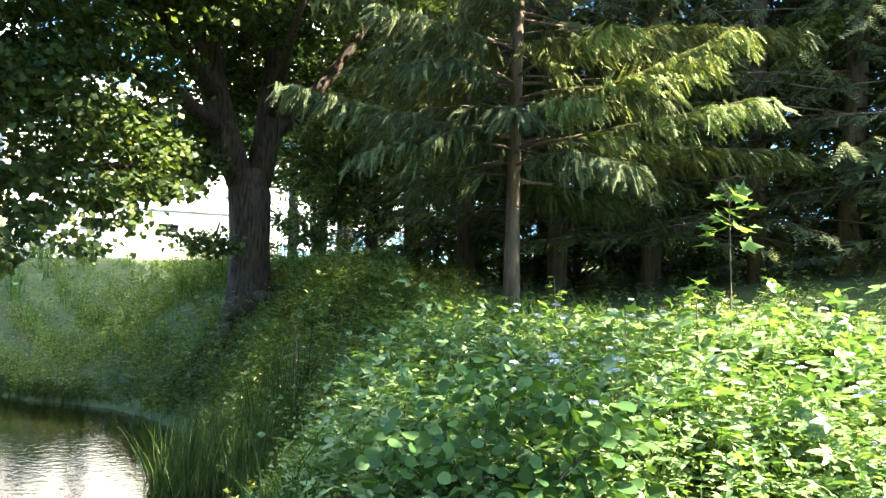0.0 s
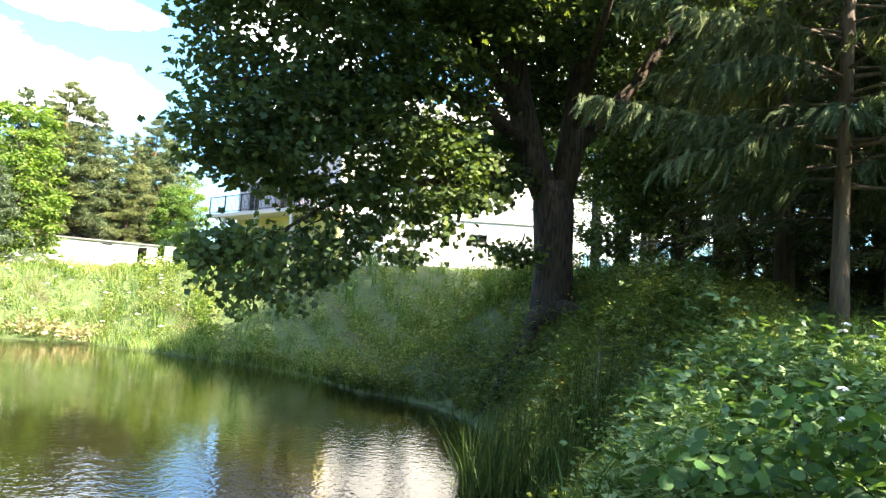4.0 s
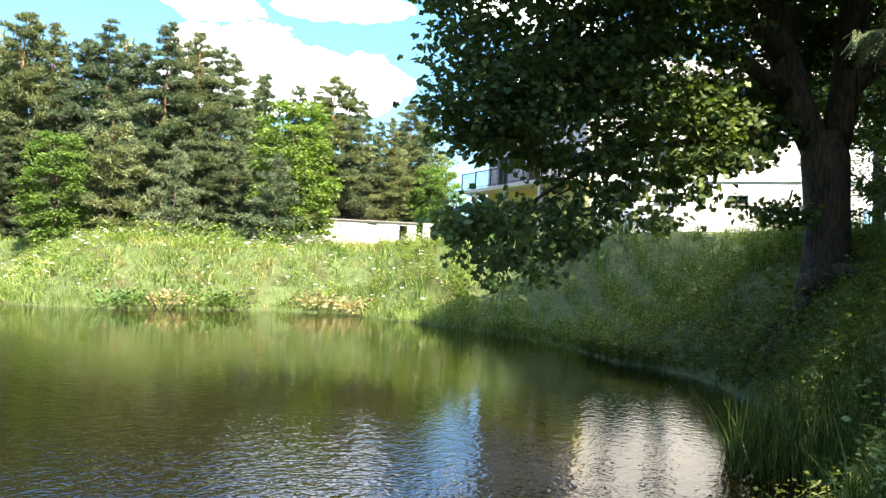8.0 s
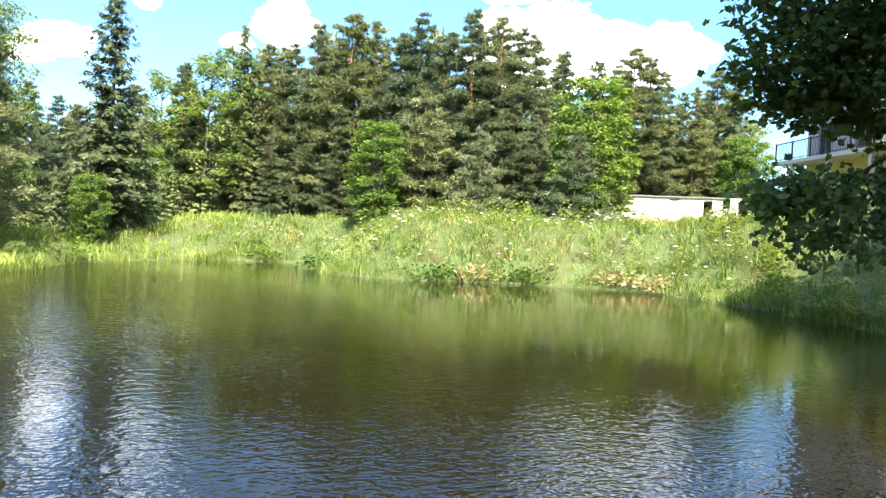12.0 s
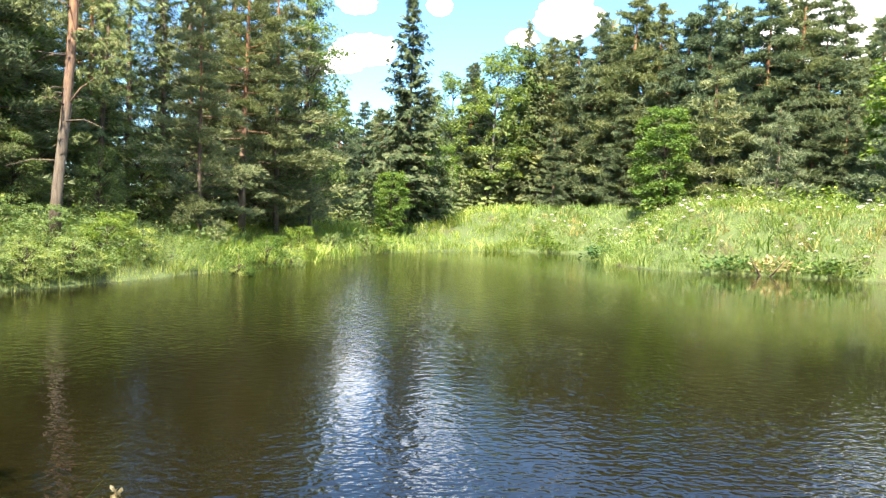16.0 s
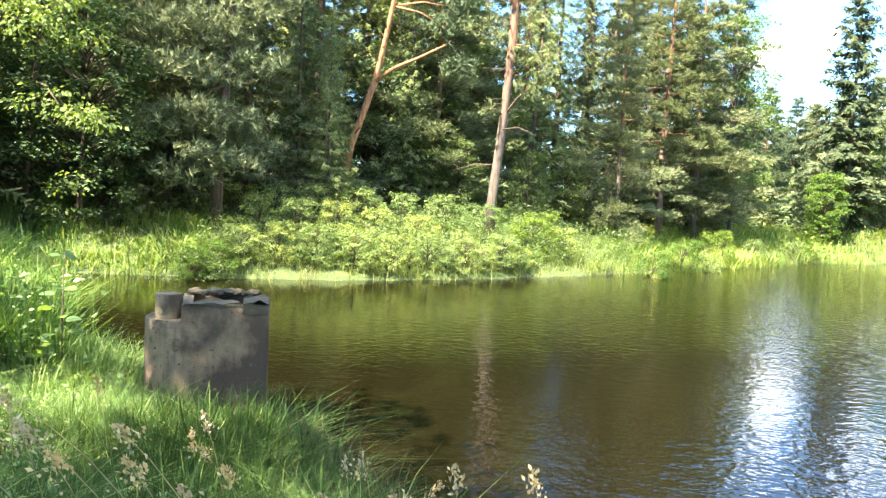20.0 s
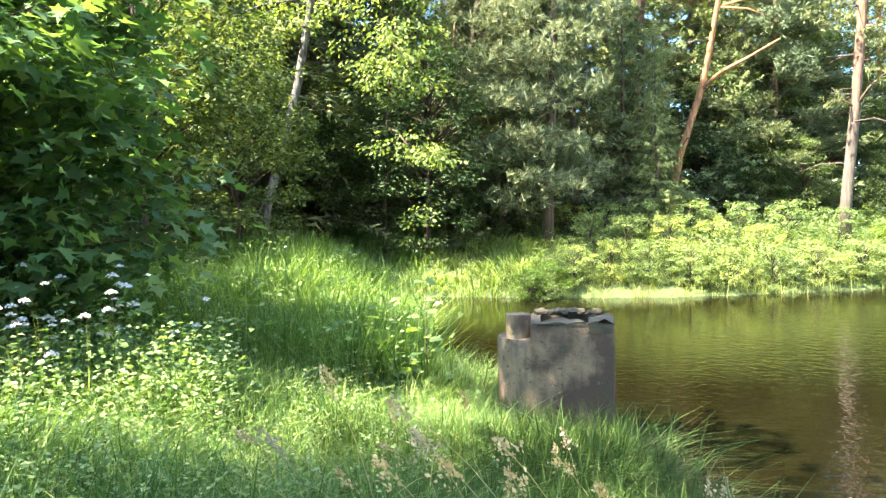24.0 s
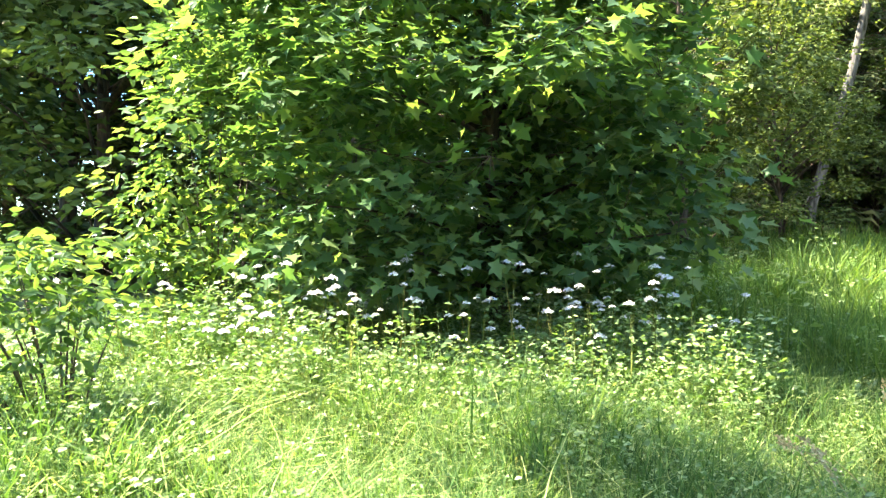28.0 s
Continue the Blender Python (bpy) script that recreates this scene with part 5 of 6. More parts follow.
# ---- single trees that lean over the bank across the water ----
def leaning_tree(name, label, line, radii, bark, mat, crown, leaves, size, shape, seed, forks=(), dead=0):
    g = np.random.default_rng(seed)
    pts = np.array([placed(*q) for q in line])
    x, y = pts[0][0], pts[0][1]
    z = float(ground_height(x, y))
    o = np.array([x, y, z])
    pts[0][2] = z - 0.15
    tree = made(name, label, "tree", Matrix.Translation((float(x), float(y), z)))
    part("trunk", raw("trunk", *tube(pts - o, radii, 10, 0.05), bark, True), tree)
    for fork, rr in forks:
        part("limb", raw("limb", *tube(np.array([placed(*q) for q in fork]) - o, rr, 7, 0.04), bark, True), tree)
    for k in range(dead):
        b = pts[1] + (pts[4] - pts[1]) * g.uniform(0.05, 1.0)
        a, ln = g.uniform(0, 6.28), g.uniform(0.6, 2.2)
        way = np.array([math.cos(a), math.sin(a), g.uniform(-0.25, 0.1)])
        mid_way = b + way * ln * 0.5 + np.array([0, 0, 0.08 * ln])
        part("dead_branch", raw("dead_branch", *tube(np.array([b, mid_way, b + way * ln]) - o, [0.03, 0.02, 0.006], 5), M_TWIG, True), tree, "bare grey dead branch")
    B = [(placed(*b[:3]), b[3], b[4]) for b in crown]
    if shape is TUFT:
        n = int(leaves * 1.7)
        vol = np.array([w * w * h for _, w, h in B])
        k = g.choice(len(B), n, p=vol / vol.sum())
        p = np.array([b[0] for b in B])[k] + unit(g.normal(size=(n, 3))) * (g.uniform(0.2, 1, (n, 1)) ** 0.5) * np.array([(b[1], b[1], b[2]) for b in B])[k]
        v, f = scatter(TUFT_MID, p, frames_for(g.normal(size=(n, 3)) + np.array([0, 0, 0.6]), g.normal(size=(n, 3))), 0.9 * size * g.uniform(0.6, 1.2, n))
    else:
        (v, f), _ = leafy(B, leaves, size, shape, g, 0.5, 0.7)
    part("crown", raw("crown", v - o, f, mat), tree)
    for c, w, h in B[::2]:
        b = pts[int(np.argmin(np.linalg.norm(pts[1:] - c, axis=1))) + 1]
        part("branch", raw("branch", *tube(np.array([b, (b + c) / 2 + np.array([0, 0, 0.15]), c]) - o, [0.05, 0.03, 0.01], 5), bark, True), tree)


leaning_tree("pine_tree", "tall pine with a bare pale trunk turning orange above", [(108.4, -2, 29), (108.3, 0.5, 29), (107.8, 6, 29), (107.5, 11, 29), (107.4, 16, 29), (107.2, 24, 29), (107.0, 30, 29)], [0.22, 0.185, 0.165, 0.15, 0.13, 0.09, 0.03], M_BARK_PINE, M_PINE,
             [(109.2, 6.5, 28.2, 0.5, 0.25), (106.6, 4.0, 28.4, 0.5, 0.25), (106.2, 8.0, 28.4, 0.6, 0.3), (109.5, 12, 28.6, 1.0, 0.5), (105.8, 10.5, 28.8, 0.9, 0.4), (109, 15, 29, 1.2, 0.6), (105.5, 15, 29, 1.1, 0.6), (107, 20, 29, 1.9, 1.2), (109, 25, 29, 1.8, 1.2), (105.5, 26, 29, 1.8, 1.2), (107, 30, 29, 1.6, 1.0)], 1500, 0.34, TUFT, 141, dead=16)
leaning_tree("pine_tree", "leaning pine with bright orange bark and a forked limb", [(119.8, -1, 28.6), (118.7, 3.4, 28.6), (117.2, 8.1, 28.4), (116.7, 10.5, 28.4), (116.2, 13.2, 28), (115.0, 20, 28), (114.4, 27, 28)], [0.15, 0.125, 0.115, 0.09, 0.08, 0.06, 0.03], M_BARK_ORANGE, M_PINE,
             [(112.4, 12.0, 28.5, 0.9, 0.5), (111.2, 9.2, 28.6, 0.8, 0.5), (111.9, 13.4, 28.8, 1.0, 0.5), (117.9, 17, 28.5, 1.2, 0.7), (113.4, 18, 28.5, 1.4, 0.7), (114.6, 24, 28, 1.8, 1.1), (116.6, 22, 28, 1.4, 0.9)], 1300, 0.36, TUFT, 142,
             [([(117.2, 8.0, 28), (115.9, 9.0, 27.8), (114.2, 9.8, 27.7), (112.3, 10.8, 27.6)], [0.09, 0.07, 0.05, 0.03])], dead=6)
leaning_tree("birch_tree", "leaning birch with a mottled trunk", [(148.7, -2.5, 23), (148.3, 0.2, 23), (146.9, 5, 23), (145.8, 9, 23), (144.6, 15, 23), (143.6, 22, 23), (143, 30, 23)], [0.17, 0.15, 0.13, 0.12, 0.1, 0.06, 0.02], M_BARK_BIRCH, M_BIRCH,
             [(141, 12.5, 22.5, 1.2, 1.2), (140.5, 9.5, 22.3, 0.9, 0.7), (144, 16, 23, 1.4, 1.0), (147.5, 14, 23.2, 1.3, 1.2), (149.5, 10, 23.4, 1.1, 1.1), (142, 20, 23, 1.6, 1.2), (145, 25, 23, 2.0, 1.4), (150.5, 5, 23.5, 0.9, 0.8), (151.5, 13, 24, 1.2, 1.2)], 5200, 0.15, LEAF_SMALL, 143)
leaning_tree("birch_tree", "birch with pale hanging foliage over the bank", [(139.9, -2.5, 25), (139.8, 0, 25), (139.5, 6, 24), (139.0, 12, 23), (138.4, 20, 21), (138.2, 28, 21)], [0.08, 0.07, 0.06, 0.055, 0.04, 0.02], M_BARK_MAPLE, M_BIRCH,
             [(138.0, 4.6, 20.2, 1.1, 0.5), (136.0, 3.6, 20.0, 0.6, 0.4), (138.6, 13, 20.4, 1.0, 1.0), (139.6, 10, 20.6, 0.8, 0.7), (137.6, 9.5, 20.6, 0.7, 0.6), (137.5, 17, 20.8, 1.4, 1.0), (140, 18, 21, 1.4, 1.0), (137.8, -0.8, 20.2, 0.5, 0.5), (138.5, 24, 21, 1.6, 1.2)], 4200, 0.14, LEAF_SMALL, 144)
# the dark maple bark paints shade onto this trunk
leaning_tree("pine_tree", "leaning pine at the wood's edge, bark darkened as if in shade", [(135.2, -2, 27), (134.9, 1, 27), (134.2, 5.6, 27), (133.5, 10, 27), (132.9, 13.5, 27), (131.8, 20, 27), (131, 27, 27)], [0.15, 0.13, 0.12, 0.11, 0.10, 0.08, 0.03], M_BARK_MAPLE, M_PINE,
             [(131, 19, 27, 1.6, 0.8), (133, 22, 27, 1.8, 1.0), (130.5, 25, 27, 1.8, 1.1)], 900, 0.4, TUFT, 145)
leaning_tree("pine_tree", "pine with pale layered sprays of needles", [(128.0, -2, 25), (127.9, 1, 25), (127.6, 7, 25), (127.3, 13, 25), (127, 20, 25), (126.8, 26, 25)], [0.2, 0.17, 0.15, 0.12, 0.08, 0.02], M_BARK_SPRUCE, M_PINE_YOUNG,
             [(128.6, 2.2, 23.6, 1.0, 0.28), (126.6, 1.4, 23.8, 0.9, 0.25), (129.5, 5.2, 23.8, 1.0, 0.3), (126.0, 4.6, 24.0, 0.9, 0.3), (130.4, 8, 24.0, 1.1, 0.4), (128.0, 7.4, 23.8, 0.9, 0.3), (125.4, 8.6, 24.2, 1.0, 0.35), (129.6, 11, 24.2, 1.2, 0.5), (126.4, 12, 24.4, 1.1, 0.5), (130.8, 13.5, 24.6, 1.2, 0.6), (131.5, 4, 24.6, 1.2, 0.6), (125.6, 2.6, 24.8, 1.0, 0.5), (128, 4.2, 24.6, 1.3, 0.7), (128.5, 10, 24.8, 1.4, 0.8), (131.6, 10, 25, 1.3, 0.8), (125, 13.5, 25, 1.2, 0.8), (130, 0.8, 24.6, 1.2, 0.5), (128, 16, 25, 1.6, 0.8), (126, 20, 25, 1.6, 0.9), (129, 22, 25, 1.7, 1.0)], 3800, 0.34, TUFT, 146)


# ---- masonry: the outlet well, the house behind the maple, the low ruin ----
def concrete_material():
    a = Mat("weathered_concrete")
    base = a.mix(a.noise(2.2, 6), (0.20, 0.14, 0.08), (0.33, 0.24, 0.145))
    stain = a.ramp(a.noise(1.7, 5, 0.55, (1.0, 1.0, 0.75), 2.6), (0.49, (0.95, 0.95, 0.95)), (0.60, (0, 0, 0)))
    c = a.mix(stain, base, (0.075, 0.05, 0.034))
    drips = a.ramp(a.noise(9.0, 4, 0.6, (1, 1, 0.12), 7.0), (0.58, (0, 0, 0)), (0.72, (0.6, 0.6, 0.6)))
    c = a.mix(drips, c, (0.075, 0.062, 0.05))
    spots = a.ramp(a.noise(16, 4, 0.6), (0.68, (0, 0, 0)), (0.75, (1, 1, 1)))
    c = a.mix(spots, c, (0.34, 0.32, 0.27))
    holes = a.ramp(a.noise(30, 3, 0.6, None, 6.0), (0.30, (1, 1, 1)), (0.38, (0, 0, 0)))
    c = a.mix(holes, c, (0.05, 0.045, 0.035))
    moss = a.ramp(a.noise(5, 5, 0.6, None, 12.0), (0.60, (0, 0, 0)), (0.72, (1, 1, 1)))
    c = a.mix(moss, c, (0.06, 0.075, 0.03))
    a.bump(a.mix(0.5, a.noise(9, 6, 0.65), a.noise(45, 4)), 0.7, 0.02)
    return a.put(c, 0.92)


M_CONCRETE = concrete_material()
M_MOSSY = plain_material("mossy_broken_concrete", (0.045, 0.038, 0.022), (0.20, 0.165, 0.105), 14.0, 0.95, 0.8, 0.02)
M_PLASTER = plain_material("white_plaster", (0.78, 0.76, 0.72), (0.86, 0.85, 0.81), 3.0, 0.85, 0.15, 0.01)
# plaster greyed to carry the shade on the wing turned from the sun
M_PLASTER_SHADED = plain_material("shaded_grey_plaster", (0.55, 0.48, 0.46), (0.66, 0.60, 0.57), 3.0, 0.85, 0.15, 0.01)
M_PLASTER_YELLOW = plain_material("yellow_plaster", (0.50, 0.44, 0.16), (0.60, 0.54, 0.24), 3.0, 0.85, 0.15, 0.01)
M_LIME = plain_material("lime_wash", (0.66, 0.64, 0.58), (0.84, 0.82, 0.77), 1.6, 0.9, 0.3, 0.02)
M_FRAME = plain_material("grey_window_frame", (0.20, 0.19, 0.18), (0.28, 0.27, 0.25), 6.0, 0.5, 0.1)
M_GLASS = plain_material("dark_window_glass", (0.02, 0.022, 0.022), (0.03, 0.032, 0.03), 1.0, 0.05, 0.0)
M_IRON = plain_material("dark_iron", (0.05, 0.045, 0.04), (0.09, 0.08, 0.07), 20.0, 0.55, 0.3, 0.003, 0.6)
M_ROOF = plain_material("grey_roof_slab", (0.16, 0.15, 0.14), (0.26, 0.24, 0.22), 4.0, 0.9, 0.4, 0.02)


def box_mesh(name, lo, hi, mat, bevel=0.01):
    bm = bmesh.new()
    bmesh.ops.create_cube(bm, size=1)
    for v in bm.verts:
        v.co = Vector([lo[i] + (v.co[i] + 0.5) * (hi[i] - lo[i]) for i in range(3)])
    if bevel:
        bmesh.ops.bevel(bm, geom=bm.edges[:], offset=bevel, segments=2, affect="EDGES", profile=0.5)
    me = bpy.data.meshes.new(name)
    bm.to_mesh(me)
    bm.free()
    me.materials.append(mat)
    return me


def prism_mesh(name, outer, z0, z1, mat, inner=None, floor=None, worn=0.012, levels=10):
    """An upright wall along an outline, hollow where an inner outline is given, with worn edges."""
    g = np.random.default_rng(len(outer) * 7 + int(z1 * 100))
    outer = np.array(outer, float)
    dense = []
    for a, b in zip(outer, np.roll(outer, -1, axis=0)):
        k = max(1, int(np.linalg.norm(b - a) / 0.07))
        dense += [a + (b - a) * i / k for i in range(k)]
    outer = np.array(dense)
    mid = outer.mean(0)
    n = len(outer)
    zs = np.r_[np.linspace(z0, z1 - 0.02, levels), z1]
    bm = bmesh.new()
    rings = []
    for j, z in enumerate(zs):
        pull = 1.0 if j < levels else 0.965
        rings.append([bm.verts.new((*(mid + (p - mid) * pull + g.normal(size=2) * worn * (0.5 if j >= levels - 1 else 0.12)), z + (g.normal() * worn if j >= levels - 1 else 0))) for p in outer])
    if inner:
        hole = [bm.verts.new((*(mid + (p - mid) * inner + g.normal(size=2) * worn * 0.4), z1 + g.normal() * worn)) for p in outer]
        low = [bm.verts.new((*(mid + (p - mid) * inner), floor)) for p in outer]
        rings += [hole, low]
    for r, s in zip(rings, rings[1:]):
        for i in range(n):
            bm.faces.new((r[i], r[(i + 1) % n], s[(i + 1) % n], s[i]))
    bm.faces.new(rings[-1])
    bmesh.ops.recalc_face_normals(bm, faces=bm.faces[:])
    for face in bm.faces:
        face.smooth = True
    me = bpy.data.meshes.new(name)
    bm.to_mesh(me)
    bm.free()
    me.set_sharp_from_angle(angle=radians(40))
    me.materials.append(mat)
    return me


def facing(az, d, z):
    """A frame at a bearing: x to the right as seen from the path, y away from it."""
    x, y = around(az, d)
    return Matrix.Translation((float(x), float(y), z)) @ pose(0, 0, 0, 0, 0, az)


def build_well():
    m = facing(128.3, 8.15, 0.0)
    well = made("concrete_well", "weathered concrete outlet well in the grass at the water's edge", "well", m)
    part("shaft", prism_mesh("shaft", [(-0.25, -0.425), (0.55, -0.425), (0.57, -0.40), (0.55, 0.44), (-0.25, 0.44)], -0.5, 1.36, M_CONCRETE, 0.76, 0.1, 0.005, 14), well)
    arc = [(-0.235 + 0.36 * math.cos(radians(a)), -0.05 + 0.36 * math.sin(radians(a))) for a in range(92, 270, 8)]
    part("shoulder", prism_mesh("shoulder", [(-0.235, -0.409), (-0.235, 0.31)] + arc, -0.5, 1.19, M_CONCRETE, worn=0.004, levels=12), well, "lower rounded concrete shoulder")
    drum = [(-0.375 + 0.128 * math.cos(radians(a)), -0.14 + 0.128 * math.sin(radians(a))) for a in range(0, 360, 18)]
    part("post", prism_mesh("post", drum, 1.1, 1.43, M_CONCRETE, worn=0.004), well, "short round concrete post")
    # a ledge of mortar along the broken rim
    part("rim", prism_mesh("rim", [(-0.24, -0.432), (0.2, -0.436), (0.3, -0.43), (0.3, -0.3), (-0.24, -0.3)], 1.35, 1.385, M_MOSSY, worn=0.012, levels=3), well, "uneven mossy rim")
    g = np.random.default_rng(5)
    for k in range(9):
        bm = bmesh.new()
        bmesh.ops.create_icosphere(bm, subdivisions=2, radius=1)
        s = g.uniform(0.035, 0.065)
        c = Vector((-0.16 + 0.075 * k + g.uniform(-0.02, 0.02), 0.30 + g.uniform(-0.07, 0.05), 1.37 + s * 0.4))
        for v in bm.verts:
            v.co = c + Vector((v.co.x * s * 1.2, v.co.y * s, v.co.z * s * 0.7)) * (1 + 0.35 * noise.noise(v.co * 1.7 + Vector((k * 3, 0, 0))))
        me = bpy.data.meshes.new("chunk")
        bm.to_mesh(me)
        bm.free()
        me.materials.append(M_MOSSY)
        part("chunk", me, well, "broken mossy concrete chunk")
    # a mossy lip on the right-hand corner
    part("lip", prism_mesh("lip", [(0.31, -0.435), (0.555, -0.437), (0.58, -0.27), (0.56, -0.05), (0.44, -0.05), (0.33, -0.2)], 1.27, 1.40, M_MOSSY, worn=0.02, levels=4), well, "crumbling stained corner of the rim")


def wall_with_openings(name, x0, x1, z0, z1, thick, holes, mat, parent):
    """A wall in the x-z plane, outer face at y = 0, with real openings (x0, x1, z0, z1)."""
    xs = sorted({x0, x1, *[h[0] for h in holes], *[h[1] for h in holes]})
    zs = sorted({z0, z1, *[h[2] for h in holes], *[h[3] for h in holes]})
    solid = {(i, j): not any(h[0] <= (xs[i] + xs[i + 1]) / 2 <= h[1] and h[2] <= (zs[j] + zs[j + 1]) / 2 <= h[3] for h in holes) for i in range(len(xs) - 1) for j in range(len(zs) - 1)}
    bm = bmesh.new()
    for (i, j), s in solid.items():
        if not s:
            continue
        a, b, c, d = xs[i], xs[i + 1], zs[j], zs[j + 1]

        def quad(*p):
            bm.faces.new([bm.verts.new(q) for q in p])

        quad((a, 0, c), (b, 0, c), (b, 0, d), (a, 0, d))
        quad((b, thick, c), (a, thick, c), (a, thick, d), (b, thick, d))
        if not solid.get((i - 1, j)):
            quad((a, thick, c), (a, 0, c), (a, 0, d), (a, thick, d))
        if not solid.get((i + 1, j)):
            quad((b, 0, c), (b, thick, c), (b, thick, d), (b, 0, d))
        if not solid.get((i, j - 1)):
            quad((a, thick, c), (b, thick, c), (b, 0, c), (a, 0, c))
        if not solid.get((i, j + 1)):
            quad((a, 0, d), (b, 0, d), (b, thick, d), (a, thick, d))
    bmesh.ops.remove_doubles(bm, verts=bm.verts[:], dist=1e-4)
    me = bpy.data.meshes.new(name)
    bm.to_mesh(me)
    bm.free()
    me.materials.append(mat)
    return part(name, me, parent)


def window_in(parent, x0, x1, z0, z1, bars=1, depth=0.14):
    w = made("window", "dark window in a grey frame", "")
    w.parent = parent
    for lo, hi in (((x0, z0), (x1, z0 + 0.07)), ((x0, z1 - 0.07), (x1, z1)), ((x0, z0 + 0.07), (x0 + 0.07, z1 - 0.07)), ((x1 - 0.07, z0 + 0.07), (x1, z1 - 0.07))):
        part("frame", box_mesh("frame", (lo[0], depth - 0.05, lo[1]), (hi[0], depth + 0.02, hi[1]), M_FRAME, 0.006), w)
    for k in range(bars):
        x = x0 + (x1 - x0) * (k + 1) / (bars + 1)
        part("bar", box_mesh("bar", (x - 0.03, depth - 0.04, z0 + 0.07), (x + 0.03, depth + 0.01, z1 - 0.07), M_FRAME, 0.006), w)
    part("pane", box_mesh("pane", (x0 + 0.06, depth, z0 + 0.06), (x1 - 0.06, depth + 0.012, z1 - 0.06), M_GLASS, 0), w)
    part("sill", box_mesh("sill", (x0 - 0.08, -0.08, z0 - 0.07), (x1 + 0.08, depth - 0.05, z0 - 0.004), M_ROOF, 0.01), w)


def farther(k):
    """Moves a plan away from the viewpoint and enlarges it by the same factor."""
    return Matrix.Translation((0, 0, 2.5)) @ Matrix.Scale(k, 4) @ Matrix.Translation((0, 0, -2.5))


def build_house():
    house = made("house", "white plastered house with balconies above the pond", "house", farther(1.08) @ facing(21, 46, 0))
    low = [(-6.4, -5.2, 7.0, 7.54), (-3.29, -2.09, 7.0, 7.54), (0.64, 1.69, 6.93, 7.46), (4.4, 5.5, 6.93, 7.46)]
    high = [(-6.4, -5.0, 9.25, 10.7), (-3.4, -2.0, 9.25, 10.7), (0.1, 1.5, 9.25, 10.7), (4.2, 5.6, 9.25, 10.7), (-3.4, -2.0, 12.1, 13.5), (0.1, 1.5, 12.1, 13.5), (4.2, 5.6, 12.1, 13.5)]
    wall_with_openings("wall", -7.3, 7.3, 4.0, 13.8, 0.4, low + high, M_PLASTER, house)
    for h in low:
        window_in(house, *h, bars=1)
    for h in high:
        window_in(house, *h, bars=1)
    part("ledge", box_mesh("ledge", (-7.3, -0.09, 8.2), (7.3, -0.003, 8.31), M_PLASTER, 0.02), house)
    part("inner_wall", box_mesh("inner_wall", (-7.2, 3.6, 4.0), (7.2, 3.8, 13.7), M_PLASTER_SHADED, 0.01), house)
    part("side_wall", box_mesh("side_wall", (6.9, 0.404, 4.0), (7.3, 9.0, 13.8), M_PLASTER, 0.02), house)
    bm = bmesh.new()
    v = [bm.verts.new(p) for p in ((-8, -0.7, 13.82), (8, -0.7, 13.82), (8, 9.7, 13.82), (-8, 9.7, 13.82), (-6, 4.5, 16.4), (6, 4.5, 16.4))]
    for f in ((0, 1, 5, 4), (1, 2, 5), (2, 3, 4, 5), (3, 0, 4), (3, 2, 1, 0)):
        bm.faces.new([v[i] for i in f])
    me = bpy.data.meshes.new("roof")
    bm.to_mesh(me)
    bm.free()
    me.materials.append(M_ROOF)
    part("roof", me, house, "grey hipped roof")
    # the wing that turns away, with its balcony
    a, b = Vector((*around(29.9, 45.9), 0)), Vector((*around(37.0, 55.5), 0))
    ln = (a - b).length
    turn = math.degrees(math.atan2(a.y - b.y, a.x - b.x))
    wing = made("house_wing", "wing of the house in shade with an iron-railed balcony", "house", farther(1.08) @ Matrix.Translation((b.x, b.y, 0)) @ pose(0, 0, 0, 0, 0, turn))
    doors = [(1.2, 2.6, 8.45, 10.6), (5.0, 6.6, 8.45, 10.6), (8.6, 9.8, 9.2, 10.6)]
    wall_with_openings("wall", 0, ln - 0.05, 8.2, 14.4, 0.35, doors, M_PLASTER_SHADED, wing)
    wall_with_openings("lower_wall", 0, ln - 0.05, 4.0, 8.19, 0.35, [(2.0, 3.4, 6.2, 7.4), (7.0, 8.4, 6.2, 7.4)], M_PLASTER_YELLOW, wing)
    for h in doors:
        window_in(wing, *h, bars=1)
    for h in [(2.0, 3.4, 6.2, 7.4), (7.0, 8.4, 6.2, 7.4)]:
        window_in(wing, *h, bars=2)
    part("inner_wall", box_mesh("inner_wall", (0.1, 3.0, 4.0), (ln - 0.2, 3.2, 14.3), M_PLASTER_SHADED, 0.01), wing)
    part("roof", box_mesh("roof", (-0.8, -1.7, 14.41), (ln - 0.3, 4.0, 14.7), M_ROOF, 0.03), wing)
    part("balcony_slab", box_mesh("balcony_slab", (-1.2, -1.5, 8.12), (ln - 0.4, -0.004, 8.36), M_PLASTER_SHADED, 0.02), wing, "pale concrete balcony slab")
    part("handrail", box_mesh("handrail", (-1.2, -1.5, 9.46), (ln - 0.4, -1.44, 9.52), M_IRON, 0.01), wing)
    part("bottom_rail", box_mesh("bottom_rail", (-1.2, -1.49, 8.44), (ln - 0.4, -1.45, 8.48), M_IRON, 0.008), wing)
    bar = box_mesh("baluster", (-0.011, -0.011, 8.361), (0.011, 0.011, 9.46), M_IRON, 0)
    for k in range(int((ln + 0.8) / 0.16)):
        part("baluster", bar, wing).location = (-1.18 + 0.16 * k, -1.47, 0)
    post = box_mesh("rail_post", (-0.035, -0.035, 8.361), (0.035, 0.035, 9.56), M_IRON, 0.006)
    for k in range(7):
        part("rail_post", post, wing).location = (-1.17 + k * (ln + 0.75) / 6, -1.47, 0)
